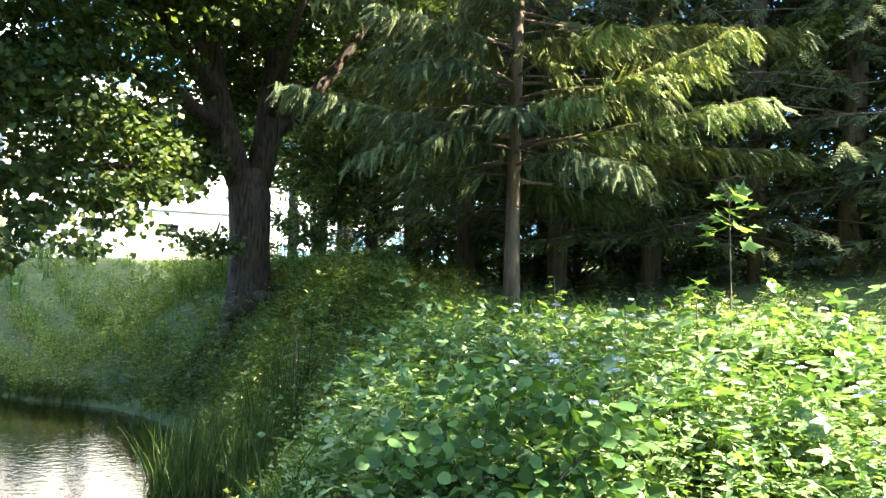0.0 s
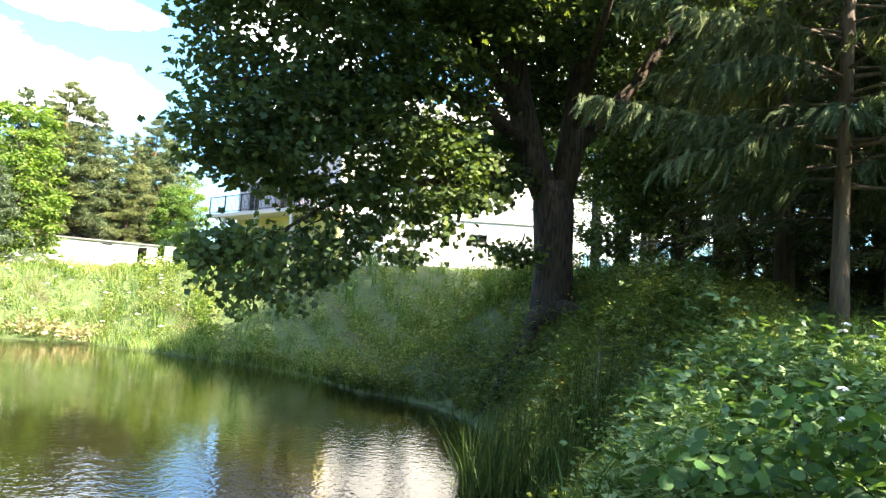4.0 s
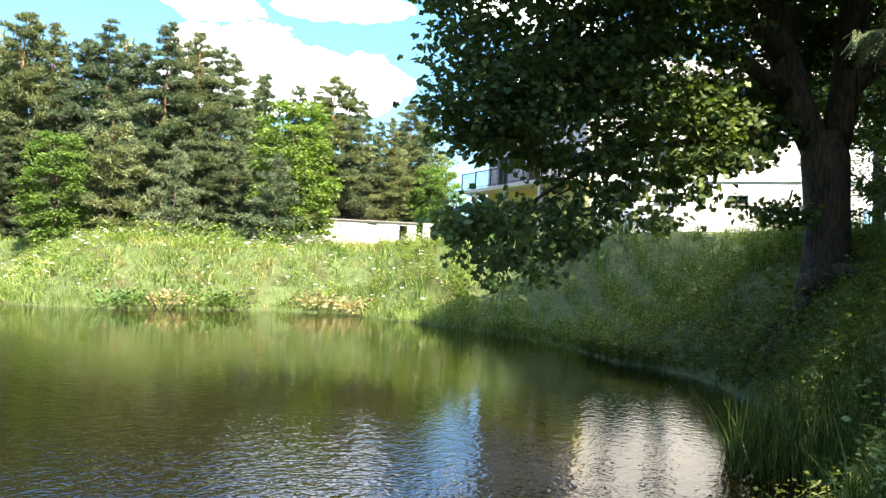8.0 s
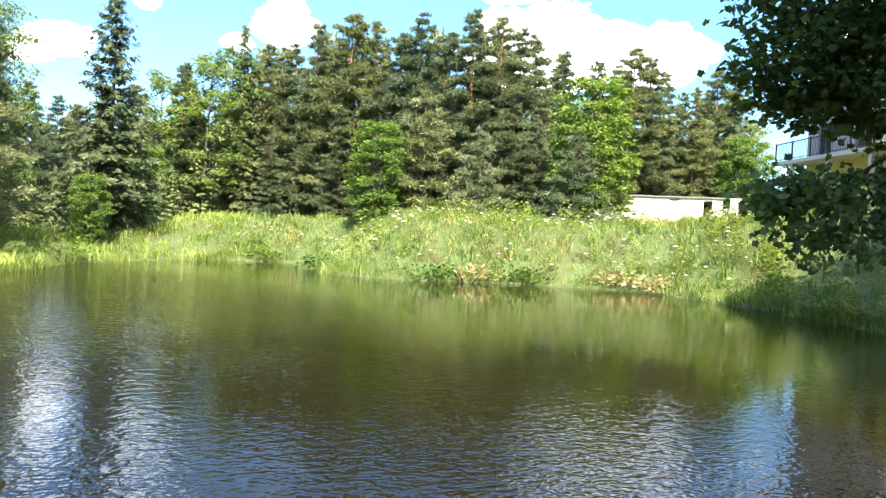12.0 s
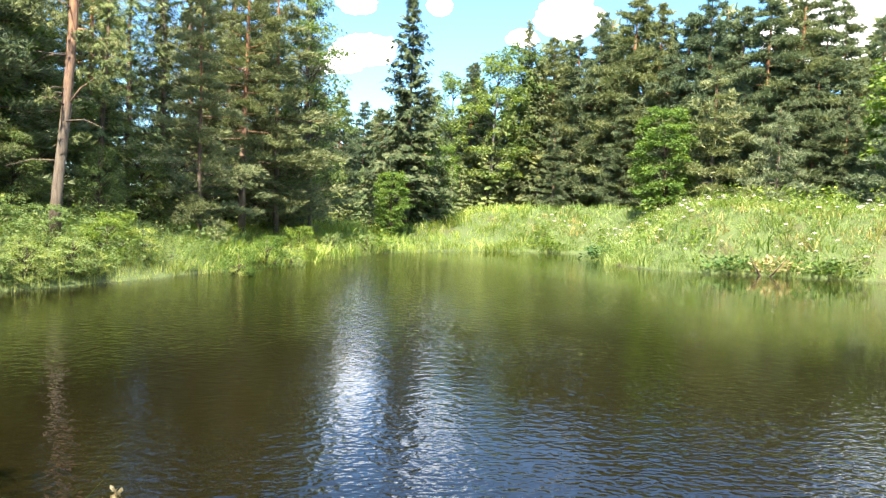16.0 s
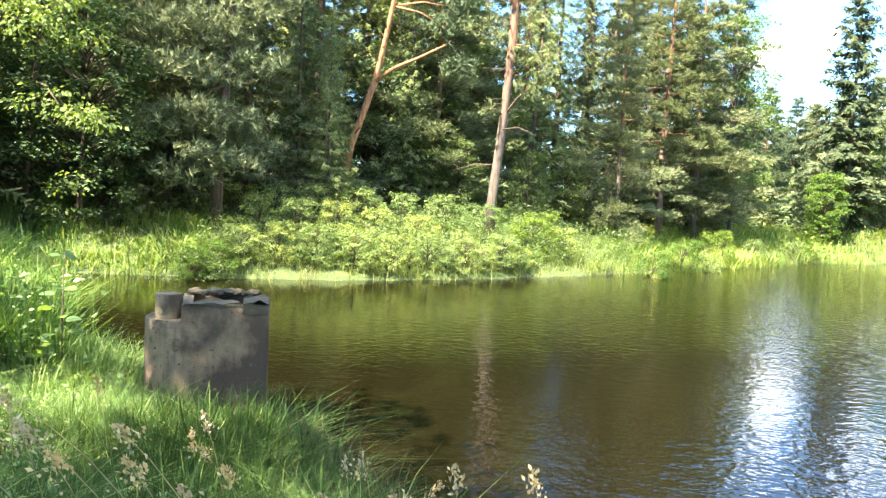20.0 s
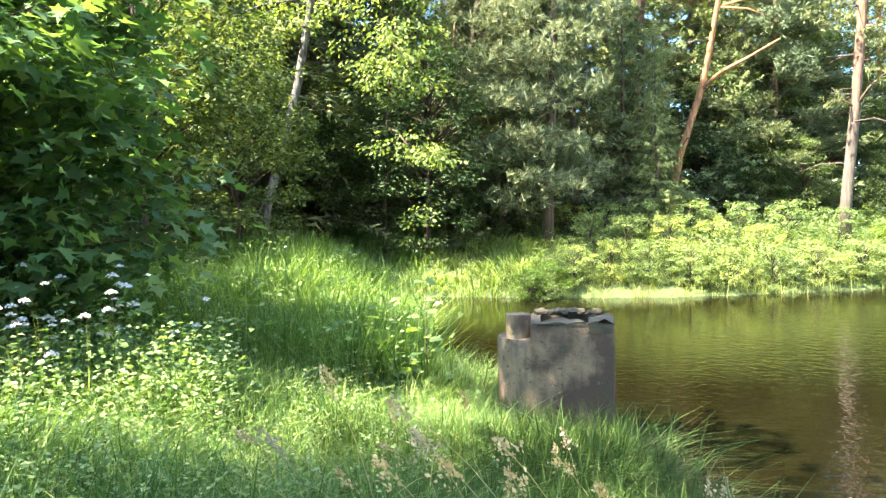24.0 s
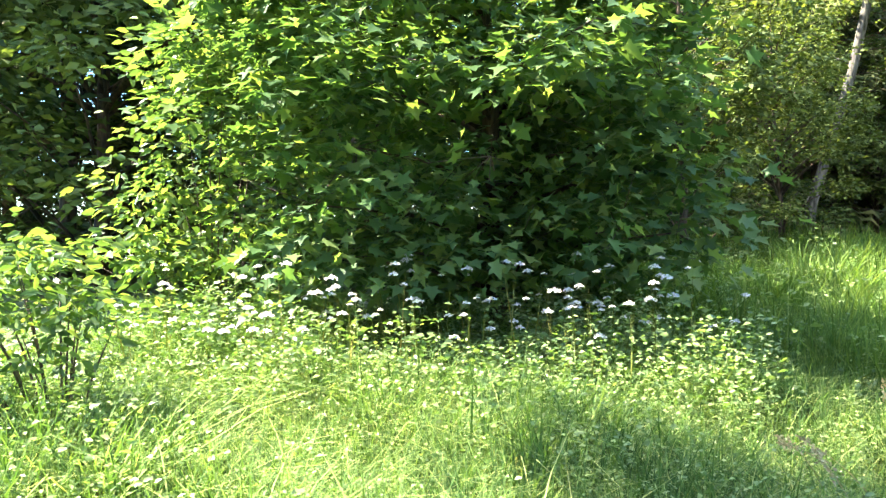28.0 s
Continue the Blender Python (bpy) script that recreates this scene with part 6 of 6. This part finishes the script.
    for x in (0.4, 4.4, 8.4):
        part("column", box_mesh("column", (x, -1.35, 4.0), (x + 0.25, -1.1, 8.118), M_PLASTER_SHADED, 0.02), wing)


def build_ruin():
    m = facing(46, 75, 0)

    def at(az):
        return 75 * math.tan(radians(46 - az))

    ruin = made("low_outbuilding", "long low lime-washed outbuilding with a flat roof at the meadow's edge", "outbuilding", m)
    slits = [(at(48.6), at(48.1), 6.65, 6.78), (at(45.6), at(45.0), 6.72, 6.86)]
    wall_with_openings("wall", at(50.1), at(42.1), 3.6, 7.0, 0.35, slits + [(at(43.35), at(42.75), 3.6, 6.8)], M_LIME, ruin)
    part("rear_wall", box_mesh("rear_wall", (at(50.1), 3.6, 3.6), (at(42.1), 3.9, 6.99), M_LIME, 0.02), ruin)
    part("end_wall", box_mesh("end_wall", (at(50.1), 0.354, 3.6), (at(50.1) + 0.3, 3.596, 6.99), M_LIME, 0.02), ruin)
    part("end_wall", box_mesh("end_wall", (at(42.1) - 0.3, 0.354, 3.6), (at(42.1), 3.596, 6.99), M_LIME, 0.02), ruin)
    part("roof", box_mesh("roof", (at(50.25), -0.15, 7.004), (at(42.0), 4.0, 7.14), M_ROOF, 0.03), ruin, "thin grey roof slab")
    for s in slits:
        part("slit_hood", box_mesh("slit_hood", (s[0] - 0.15, -0.06, s[3] + 0.01), (s[1] + 0.15, -0.003, s[3] + 0.07), M_ROOF, 0.01), ruin)
    pier = made("wall_pier", "free-standing lime-washed pier beside the outbuilding", "wall", m)
    part("pier", box_mesh("pier", (at(41.6), 0, 3.6), (at(40.9), 0.5, 7.1), M_LIME, 0.04), pier)
    piece = made("garden_wall", "short length of lime-washed wall", "wall", m)
    part("panel", box_mesh("panel", (at(40.1), 0, 3.6), (at(37.6), 0.4, 7.15), M_LIME, 0.04), piece)


build_well()
build_house()
build_ruin()


# ---- plants of the ground ----
def herb_shape(leaves, leaf, tall, long, seed, stem=True):
    """A leafy plant: leaves round an upright stem, larger below."""
    g = np.random.default_rng(seed)
    u = np.sort(g.uniform(0.15, 1.0, leaves))
    a = np.arange(leaves) * 2.4
    out = np.stack([np.cos(a), np.sin(a), np.full(leaves, 0.25)], -1) + g.normal(size=(leaves, 3)) * 0.2
    p = np.stack([0.05 * np.cos(a), 0.05 * np.sin(a), u * tall], -1) + g.normal(size=(leaves, 3)) * np.array([0.13, 0.13, 0.04])
    v, f = scatter(leaf, p, frames_for(out, g.normal(size=(leaves, 3)) * 0.65 + np.array([0, 0, 1])), long * g.uniform(0.6, 1.2, leaves) * (1.15 - 0.5 * u))
    if not stem:
        return v, f
    return merged([(v, f), (np.array([(-0.008, 0, 0), (0.008, 0, 0), (0, 0, tall)]), np.array([[0, 1, 2]]))])


def region(az0, az1, d0, d1, n, gap=0.1, keep=None):
    """Random spots on dry land within bearings and distances."""
    az = rng.uniform(az0, az1, n)
    d = np.sqrt(rng.uniform(d0 * d0, d1 * d1, n))
    x, y = around(az, d)
    s = shore_distance(x, y)
    ok = s > gap
    if keep is not None:
        ok &= keep(x, y, az, d, s)
    x, y = x[ok], y[ok]
    return np.stack([x, y, ground_height(x, y) - 0.03], -1)


def before_wall(x, y, az, d, s):
    """The far meadow is mown short in front of the low outbuilding."""
    return (az > 52) | (d < 50)


def lumps(p, scale, seed):
    """A slow variation over the plan, about 0 to 1."""
    return 0.5 + 0.25 * (np.sin(p[:, 0] * scale + seed) + np.cos(p[:, 1] * scale * 1.2 + 2 * seed)) * np.sin((p[:, 0] - p[:, 1]) * scale * 0.6 + seed) + 0.25 * np.sin(p[:, 0] * scale * 2.3 + p[:, 1] * scale * 1.9)


def field(name, label, category, shape, p, size, mat, spread=0.45, tall=1.0):
    n = len(p)
    s = size * rng.uniform(1 - spread, 1 + spread, n) * np.maximum(0.62, 0.5 + 0.75 * lumps(p, 0.9, 1.3) + 0.3 * lumps(p, 3.1, 2.7))
    s3 = np.stack([s, s, s * tall], -1)
    return stuff(name, raw(name, *scatter(shape, p, upright(n), s3), mat), label, category)


GRASS_FINE = clump_shape(10, 2, 0.02, 0.16, 71, (0.2, 1.3))
GRASS_MID = clump_shape(8, 2, 0.035, 0.16, 72)
GRASS_FAR = clump_shape(7, 2, 0.07, 0.3, 73, (0.4, 1.5))
GRASS_ARCH = clump_shape(8, 3, 0.014, 0.12, 78, (0.7, 1.7))
GRASS_MESSY = clump_shape(11, 3, 0.017, 0.14, 79, (0.3, 1.6))
GRASS_UP = clump_shape(9, 2, 0.022, 0.12, 80, (0.1, 0.7))
GRASS_THIN = clump_shape(12, 2, 0.018, 0.2, 85, (0.1, 0.7))
GRASS_TALL = clump_shape(8, 3, 0.028, 0.14, 74, (0.3, 1.1))
LEAF_ELDER = compound_leaf()
HERB_NEAR = herb_shape(13, LEAF_ELDER, 0.95, 0.30, 75)
HERB_FINE = herb_shape(38, LEAF_SMALL, 0.95, 0.105, 84)
HERB_LOW = herb_shape(9, LEAF_ELDER, 0.6, 0.34, 76)
HERB_FAR = herb_shape(17, LEAF_SMALL, 0.95, 0.18, 77)

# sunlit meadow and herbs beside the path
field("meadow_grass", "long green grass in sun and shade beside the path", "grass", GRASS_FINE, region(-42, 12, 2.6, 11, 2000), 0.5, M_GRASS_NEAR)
field("meadow_grass", "long green grass in the clearing", "grass", GRASS_FINE, region(134, 212, 2.4, 11, 3800), 0.46, M_GRASS_LUSH)
field("meadow_grass", "tall grass in the shade of the maple", "grass", GRASS_TALL, region(138, 168, 9.5, 22, 3600), 0.72, M_GRASS_LUSH)
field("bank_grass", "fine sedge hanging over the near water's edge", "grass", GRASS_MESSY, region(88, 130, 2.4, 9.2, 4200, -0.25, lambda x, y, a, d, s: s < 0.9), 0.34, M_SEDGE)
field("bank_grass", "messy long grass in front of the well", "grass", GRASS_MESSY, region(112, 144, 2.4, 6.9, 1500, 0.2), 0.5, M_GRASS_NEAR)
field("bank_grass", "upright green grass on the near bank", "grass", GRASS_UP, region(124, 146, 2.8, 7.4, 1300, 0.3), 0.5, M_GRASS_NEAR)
field("ground_herbs", "low leafy herbs among the grass by the well", "plants", HERB_LOW, region(132, 146, 3.6, 9.0, 260), 0.4, M_HERB)
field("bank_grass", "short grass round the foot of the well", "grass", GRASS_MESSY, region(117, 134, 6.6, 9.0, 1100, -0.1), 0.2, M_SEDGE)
field("bank_grass", "bright grass blades beside the well", "grass", GRASS_TALL, region(132, 139, 6.6, 9.5, 420, 0.0), 0.42, M_GRASS)
field("ground_herbs", "ground elder and other leafy herbs in the sun", "plants", HERB_FINE, region(-40, 9, 3.6, 9.2, 1300), 0.5, M_HERB)
field("ground_herbs", "low herbs thinning out under the spruce", "plants", HERB_FINE, region(-40, 10, 9.0, 12.5, 800), 0.3, M_HERB)
field("ground_herbs", "taller leafy clumps among the herbs", "plants", HERB_NEAR, region(-36, 6, 4.6, 9.0, 420), 0.62, M_HERB)
field("ground_herbs", "leafy herbs in the clearing", "plants", HERB_FINE, region(138, 212, 3.4, 7.4, 900), 0.42, M_HERB)
field("ground_herbs", "tall leafy herbs under the white umbels", "plants", HERB_FINE, region(152, 208, 6.2, 8.9, 900), 0.62, M_HERB)
field("meadow_grass", "upright sunlit grass in the clearing", "grass", GRASS_UP, region(136, 212, 3.0, 10.0, 2200), 0.5, M_GRASS_LUSH)
field("ground_herbs", "broad-leaved ground elder in the sun", "plants", HERB_LOW, region(-36, 8, 4.2, 9.8, 1300), 0.6, M_HERB)
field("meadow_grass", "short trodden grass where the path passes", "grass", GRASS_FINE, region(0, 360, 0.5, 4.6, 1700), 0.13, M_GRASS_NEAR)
field("meadow_grass", "long grass behind the path", "grass", GRASS_FINE, region(208, 322, 3.0, 16, 2600), 0.4, M_GRASS_LUSH)
field("ground_herbs", "low herbs on the shaded slope", "plants", HERB_LOW, region(-40, 14, 11, 24, 1100), 0.34, M_HERB)
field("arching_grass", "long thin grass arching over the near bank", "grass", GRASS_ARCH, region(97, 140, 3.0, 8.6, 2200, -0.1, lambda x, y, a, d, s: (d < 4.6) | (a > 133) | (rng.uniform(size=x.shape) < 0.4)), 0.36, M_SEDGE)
field("arching_grass", "single long blades leaning out of the grass", "grass", GRASS_ARCH, region(112, 146, 3.2, 6.6, 170), 0.62, M_GRASS)
field("arching_grass", "long grass standing among the herbs of the clearing", "grass", GRASS_ARCH, region(134, 208, 3.0, 9.0, 1500), 0.6, M_GRASS)
field("clearing_grass", "tall pale grass beyond the clearing", "grass", GRASS_UP, region(137.5, 162, 8.5, 19, 3300), 0.75, M_GRASS_LUSH)
field("clearing_herbs", "tall herbs among the long grass", "plants", HERB_FINE, region(138, 160, 8.5, 18, 260), 0.75, M_HERB)
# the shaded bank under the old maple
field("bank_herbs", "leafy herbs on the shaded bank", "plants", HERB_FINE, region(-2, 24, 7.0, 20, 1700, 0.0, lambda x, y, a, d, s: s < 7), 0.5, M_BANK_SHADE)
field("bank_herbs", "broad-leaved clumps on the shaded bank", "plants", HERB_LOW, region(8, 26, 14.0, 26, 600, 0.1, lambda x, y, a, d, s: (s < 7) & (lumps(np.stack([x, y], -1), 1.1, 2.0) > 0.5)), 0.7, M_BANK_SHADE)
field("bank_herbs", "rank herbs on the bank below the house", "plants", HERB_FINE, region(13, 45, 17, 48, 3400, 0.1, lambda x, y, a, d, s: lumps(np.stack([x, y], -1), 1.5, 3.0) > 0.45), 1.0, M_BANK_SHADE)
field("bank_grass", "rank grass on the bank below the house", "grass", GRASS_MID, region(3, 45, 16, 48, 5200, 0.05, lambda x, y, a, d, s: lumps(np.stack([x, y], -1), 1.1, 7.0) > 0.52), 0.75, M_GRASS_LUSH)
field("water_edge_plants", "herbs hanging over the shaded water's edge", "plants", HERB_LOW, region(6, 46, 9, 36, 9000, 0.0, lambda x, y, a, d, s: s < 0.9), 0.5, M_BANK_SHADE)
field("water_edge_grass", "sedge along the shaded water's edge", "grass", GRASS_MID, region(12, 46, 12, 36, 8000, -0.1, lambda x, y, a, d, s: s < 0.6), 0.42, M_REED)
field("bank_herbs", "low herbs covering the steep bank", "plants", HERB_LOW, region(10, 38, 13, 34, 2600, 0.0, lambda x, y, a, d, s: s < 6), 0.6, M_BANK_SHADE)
field("ground_herbs", "leafy herbs spreading from the sun into the shade of the maple", "plants", HERB_LOW, region(2, 15, 7.5, 17.5, 1500, 0.1), 0.5, M_HERB)
field("bank_herbs", "leafy clumps round the foot of the old maple", "plants", HERB_NEAR, region(3, 25, 10, 24, 900, 0.3), 0.55, M_HERB)
# the far meadow
field("far_meadow", "tall summer grass on the far bank", "grass", GRASS_FAR, region(38, 78, 33, 64, 10000, 0.0, before_wall), 0.5, M_GRASS)
field("far_meadow_herbs", "patches of rank herbs in the far meadow", "plants", HERB_FAR, region(38, 78, 33, 60, 4200, 0.0, before_wall), 0.6, M_BANK)
field("far_meadow_clumps", "darker clumps of tall herbs in the far meadow", "plants", HERB_FAR, region(36, 78, 33, 60, 2600, 0.0, lambda x, y, a, d, s: before_wall(x, y, a, d, s) & (lumps(np.stack([x, y], -1), 0.55, 5.0) > 0.62)), 1.1, M_FAR)
field("dry_meadow", "pale seeding grass in the far meadow", "grass", GRASS_FAR, region(38, 78, 38, 64, 2600, 2.0, lambda x, y, a, d, s: lumps(np.stack([x, y], -1), 0.3, 4.0) > 0.5), 0.5, M_GRASS_DRY)
field("far_reeds", "reeds and sedge along the far water's edge", "reeds", GRASS_THIN, region(30, 92, 26, 62, 26000, -0.5, lambda x, y, a, d, s: s < 0.9), 0.52, M_GRASS)
field("head_meadow", "grass and sedge at the head of the pond", "grass", GRASS_FAR, region(76, 98, 28, 70, 4600, -0.2), 0.62, M_GRASS)
# the bank across the water
field("far_bank_grass", "bright grass along the bank across the water", "grass", GRASS_THIN, region(90, 129.5, 20, 34, 4400, -0.2), 0.45, M_BANK)
field("far_bank_herbs", "bright leafy growth along the bank across the water", "plants", HERB_FINE, region(90, 129.5, 21, 33, 3200, 0.25), 0.8, M_BANK)
field("far_bank_grass", "bright grass round the corner of the pond", "grass", GRASS_FAR, region(85, 101, 26, 50, 3000, -0.1), 0.5, M_GRASS)
field("far_bank_grass", "low sunlit grass in the corner of the pond", "grass", GRASS_FAR, region(129, 138, 16, 34, 2600, -0.1), 0.5, M_GRASS)
field("far_bank_grass", "grey-green sedge at the wood's edge", "grass", GRASS_TALL, region(136.5, 158, 15, 32, 3000), 0.7, M_GRASS_LUSH)
field("wood_floor_plants", "ferns and seedlings under the trees", "plants", HERB_FAR, region(90, 212, 26, 44, 1800, 3.0), 0.9, M_HERB)


def umbel_shape(seed):
    """A domed white flower head of many small florets."""
    g = np.random.default_rng(seed)
    n = 22
    a, r = np.arange(n) * 2.4, 0.016 * np.sqrt(np.arange(n) + 0.3)
    c = np.stack([np.cos(a) * r, np.sin(a) * r, 1.0 - 4 * r * r + g.normal(size=n) * 0.006], -1)
    s = 0.016
    quad = (np.array([(-s, -s, 0), (s, -s, 0), (s, s, 0), (-s, s, 0)]), np.array([[0, 1, 2], [0, 2, 3]]))
    return scatter(quad, c - np.array([0, 0, 1]), frames_for(g.normal(size=(n, 3)), np.array([0, 0, 1.0]) + g.normal(size=(n, 3)) * 0.6), np.ones(n))


def flowers(name, label, p, tall, big, seed):
    n = len(p)
    h = tall * rng.uniform(0.6, 1.25, n)
    w = big * rng.uniform(0.6, 1.25, n)
    stuff(name, raw(name, *scatter(umbel_shape(seed), p + np.stack([0 * h, 0 * h, h], -1), upright(n), w), M_PETAL), label, "flowers")
    ray = merged([blade_shape(2, 0.012, lean) for lean in (0.0, 0.03)])
    stuff("flower_stems", raw("flower_stems", *scatter(ray, p, upright(n), np.stack([h, 0 * h + 1, h], -1)), M_STEM), "thin green stems under the white umbels", "stems")


flowers("white_umbels", "white umbels standing in the sunny herbs", region(-34, -5, 5.4, 9.2, 90), 0.8, 0.55, 81)
flowers("white_umbels", "white umbels along the edge of the clearing", region(153, 200, 6.6, 8.6, 150), 1.0, 0.6, 82)
flowers("white_umbels", "white umbels scattered in the far meadow", region(40, 76, 38, 62, 480, 0.8), 0.7, 1.3, 83)


def build_reeds():
    """The clump of bulrush blades standing in the near water."""
    g = np.random.default_rng(91)
    n = 900
    az, d = g.uniform(9.5, 19.8, n), g.uniform(11.0, 13.2, n)
    x, y = around(az, d)
    s = shore_distance(x, y)
    ok = s < 0.9
    p = np.stack([x, y, np.maximum(ground_height(x, y), -0.25)], -1)[ok]
    n = len(p)
    h = g.uniform(0.9, 1.75, n)
    kinds = [blade_shape(5, 0.022, lean) for lean in (0.12, 0.3, 0.55)]
    out = []
    k = g.integers(0, 3, n)
    for i in range(3):
        m = k == i
        out.append(scatter(kinds[i], p[m], upright(m.sum()), np.stack([h[m], np.ones(m.sum()), h[m]], -1)))
    stuff("reeds", raw("reeds", *merged(out), M_REED), "tall bulrush blades standing in the shallow water", "reeds")


build_reeds()


def build_sapling(az, d, base, top_el, label, leaves, size, seed, name="maple_sapling", mat=None, shape=LEAF_MAPLE, reach=0.12, tilt=(0, 0)):
    """A thin sapling with a few tiers of leaves."""
    g = np.random.default_rng(seed)
    x, y = around(az, d)
    z = float(ground_height(x, y))
    tall = 2.5 + d * math.tan(radians(top_el)) - z
    thing = made(name, label, "sapling", Matrix.Translation((float(x), float(y), z)))
    part("stem", raw("stem", *tube([(0, 0, -0.05), (0.02, 0.01, tall * 0.5), (0.0, 0, tall)], [0.012, 0.009, 0.004], 6), M_TWIG, True), thing)
    u = g.uniform(base, 1.0, leaves)
    a = np.arange(leaves) * 2.4
    out = np.stack([np.cos(a), np.sin(a), 0.1 + 0 * a], -1)
    r = reach * (1.2 - u) * g.uniform(0.3, 1.6, leaves)
    p = np.stack([np.cos(a) * r, np.sin(a) * r, u * tall], -1)
    one = frames_for(out, g.normal(size=(leaves, 3)) * 0.35 + np.array([*tilt, 1]))
    for k in range(leaves):
        v, f = scatter(shape, p[k:k + 1], one[k:k + 1], np.array([size * g.uniform(0.7, 1.2)]))
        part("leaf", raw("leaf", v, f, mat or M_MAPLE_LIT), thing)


build_sapling(340.0, 8.6, 0.70, 9.6, "thin maple sapling with pale sunlit leaves", 30, 0.2, 101, reach=0.42, tilt=(0.5, -0.7))
build_sapling(342.2, 7.4, 0.35, 3.2, "leafy sapling standing above the herbs", 26, 0.17, 102)
build_sapling(347.0, 7.0, 0.45, 1.4, "small sapling with broad pale leaves", 16, 0.17, 103)
build_sapling(10.5, 11.5, 0.2, 0.2, "slender alder shoot on the bank", 20, 0.12, 104, "alder_sapling", M_ALDER, LEAF_ROUND)
build_sapling(352.0, 10.6, 0.3, 3.4, "pale nettle-like shoot beside the spruce", 24, 0.13, 105, "tall_herb", M_HERB, LEAF_OVAL)
build_sapling(137.6, 8.6, 0.2, -5.0, "sunlit sapling beside the water", 26, 0.15, 106, "alder_sapling", M_MAPLE_LIT, LEAF_ROUND)


M_SEED = leaf_material("seed_heads", (0.40, 0.32, 0.16), (0.54, 0.45, 0.25), (0.68, 0.60, 0.38), 0.3, 0.7, (1, 1, 0.9))


def seed_stem(x, y, tall, lean_az, lean, seed, head=0.16, thick=0.02):
    """One tall grass stem that leans over, with its feathery seed head."""
    g = np.random.default_rng(seed)
    z = float(ground_height(x, y))
    thing = made("seeding_grass", "tall leaning grass stem with a pale seed head", "grass", Matrix.Translation((float(x), float(y), z)), group="seeding grass stems")
    la = radians(lean_az)
    t = np.linspace(0, 1, 8)
    pts = np.stack([np.cos(la) * lean * t ** 1.8, np.sin(la) * lean * t ** 1.8, tall * t - 0.25 * lean * t ** 3], -1)
    part("stem", raw("stem", *tube(pts, np.linspace(0.004, 0.0015, 8), 4), M_GRASS_DRY), thing)
    way = unit(pts[-1] - pts[-3])
    n = 60
    u = g.uniform(0, 1, n)
    p = pts[-1] - way * head * u[:, None] + g.normal(size=(n, 3)) * (0.006 + thick * u)[:, None]
    part("seed_head", raw("seed_head", *scatter(LEAF_SMALL, p, frames_for(way + g.normal(size=(n, 3)) * 0.5, g.normal(size=(n, 3))), g.uniform(0.013, 0.03, n) * (1 + 10 * (thick - 0.02))), M_SEED), thing, "pale feathery seed head")


for k in range(20):
    g = np.random.default_rng(200 + k)
    if k < 12:
        seed_stem(*around(g.uniform(118, 149), g.uniform(3.6, 6.4)), g.uniform(0.6, 0.95), g.uniform(-40, 60), g.uniform(0.1, 0.6), 300 + k)
    else:
        seed_stem(*around(g.uniform(104, 118), g.uniform(4.4, 5.6)), g.uniform(0.45, 0.65), g.uniform(0, 360), g.uniform(0.1, 0.4), 300 + k)
# stout cocksfoot heads that stand up close to the path: bearing, height angle, distance, lean
for k, (az, el, d, lean) in enumerate([(140.0, -16.2, 3.2, 0.55), (138.5, -17.9, 3.1, 0.3), (134.2, -16.6, 3.2, 0.5), (133.6, -18.8, 3.1, 0.35), (130.0, -20.8, 3.0, 0.3), (110.3, -19.4, 3.4, 0.1), (104.4, -19.2, 3.5, 0.15),
                                       (141.9, -13.6, 3.4, 0.75), (140.4, -15.7, 3.3, 0.2), (146.6, -11.0, 3.6, 0.3), (127.0, -19.6, 3.2, 0.2), (143.5, -17.5, 3.0, 0.5)]):
    h = placed(az, el, d)
    x, y = h[0] - math.cos(radians(az - 180)) * lean, h[1] - math.sin(radians(az - 180)) * lean
    seed_stem(x, y, h[2] - float(ground_height(x, y)) + 0.25 * lean, az - 180, lean, 340 + k, 0.10, 0.028)
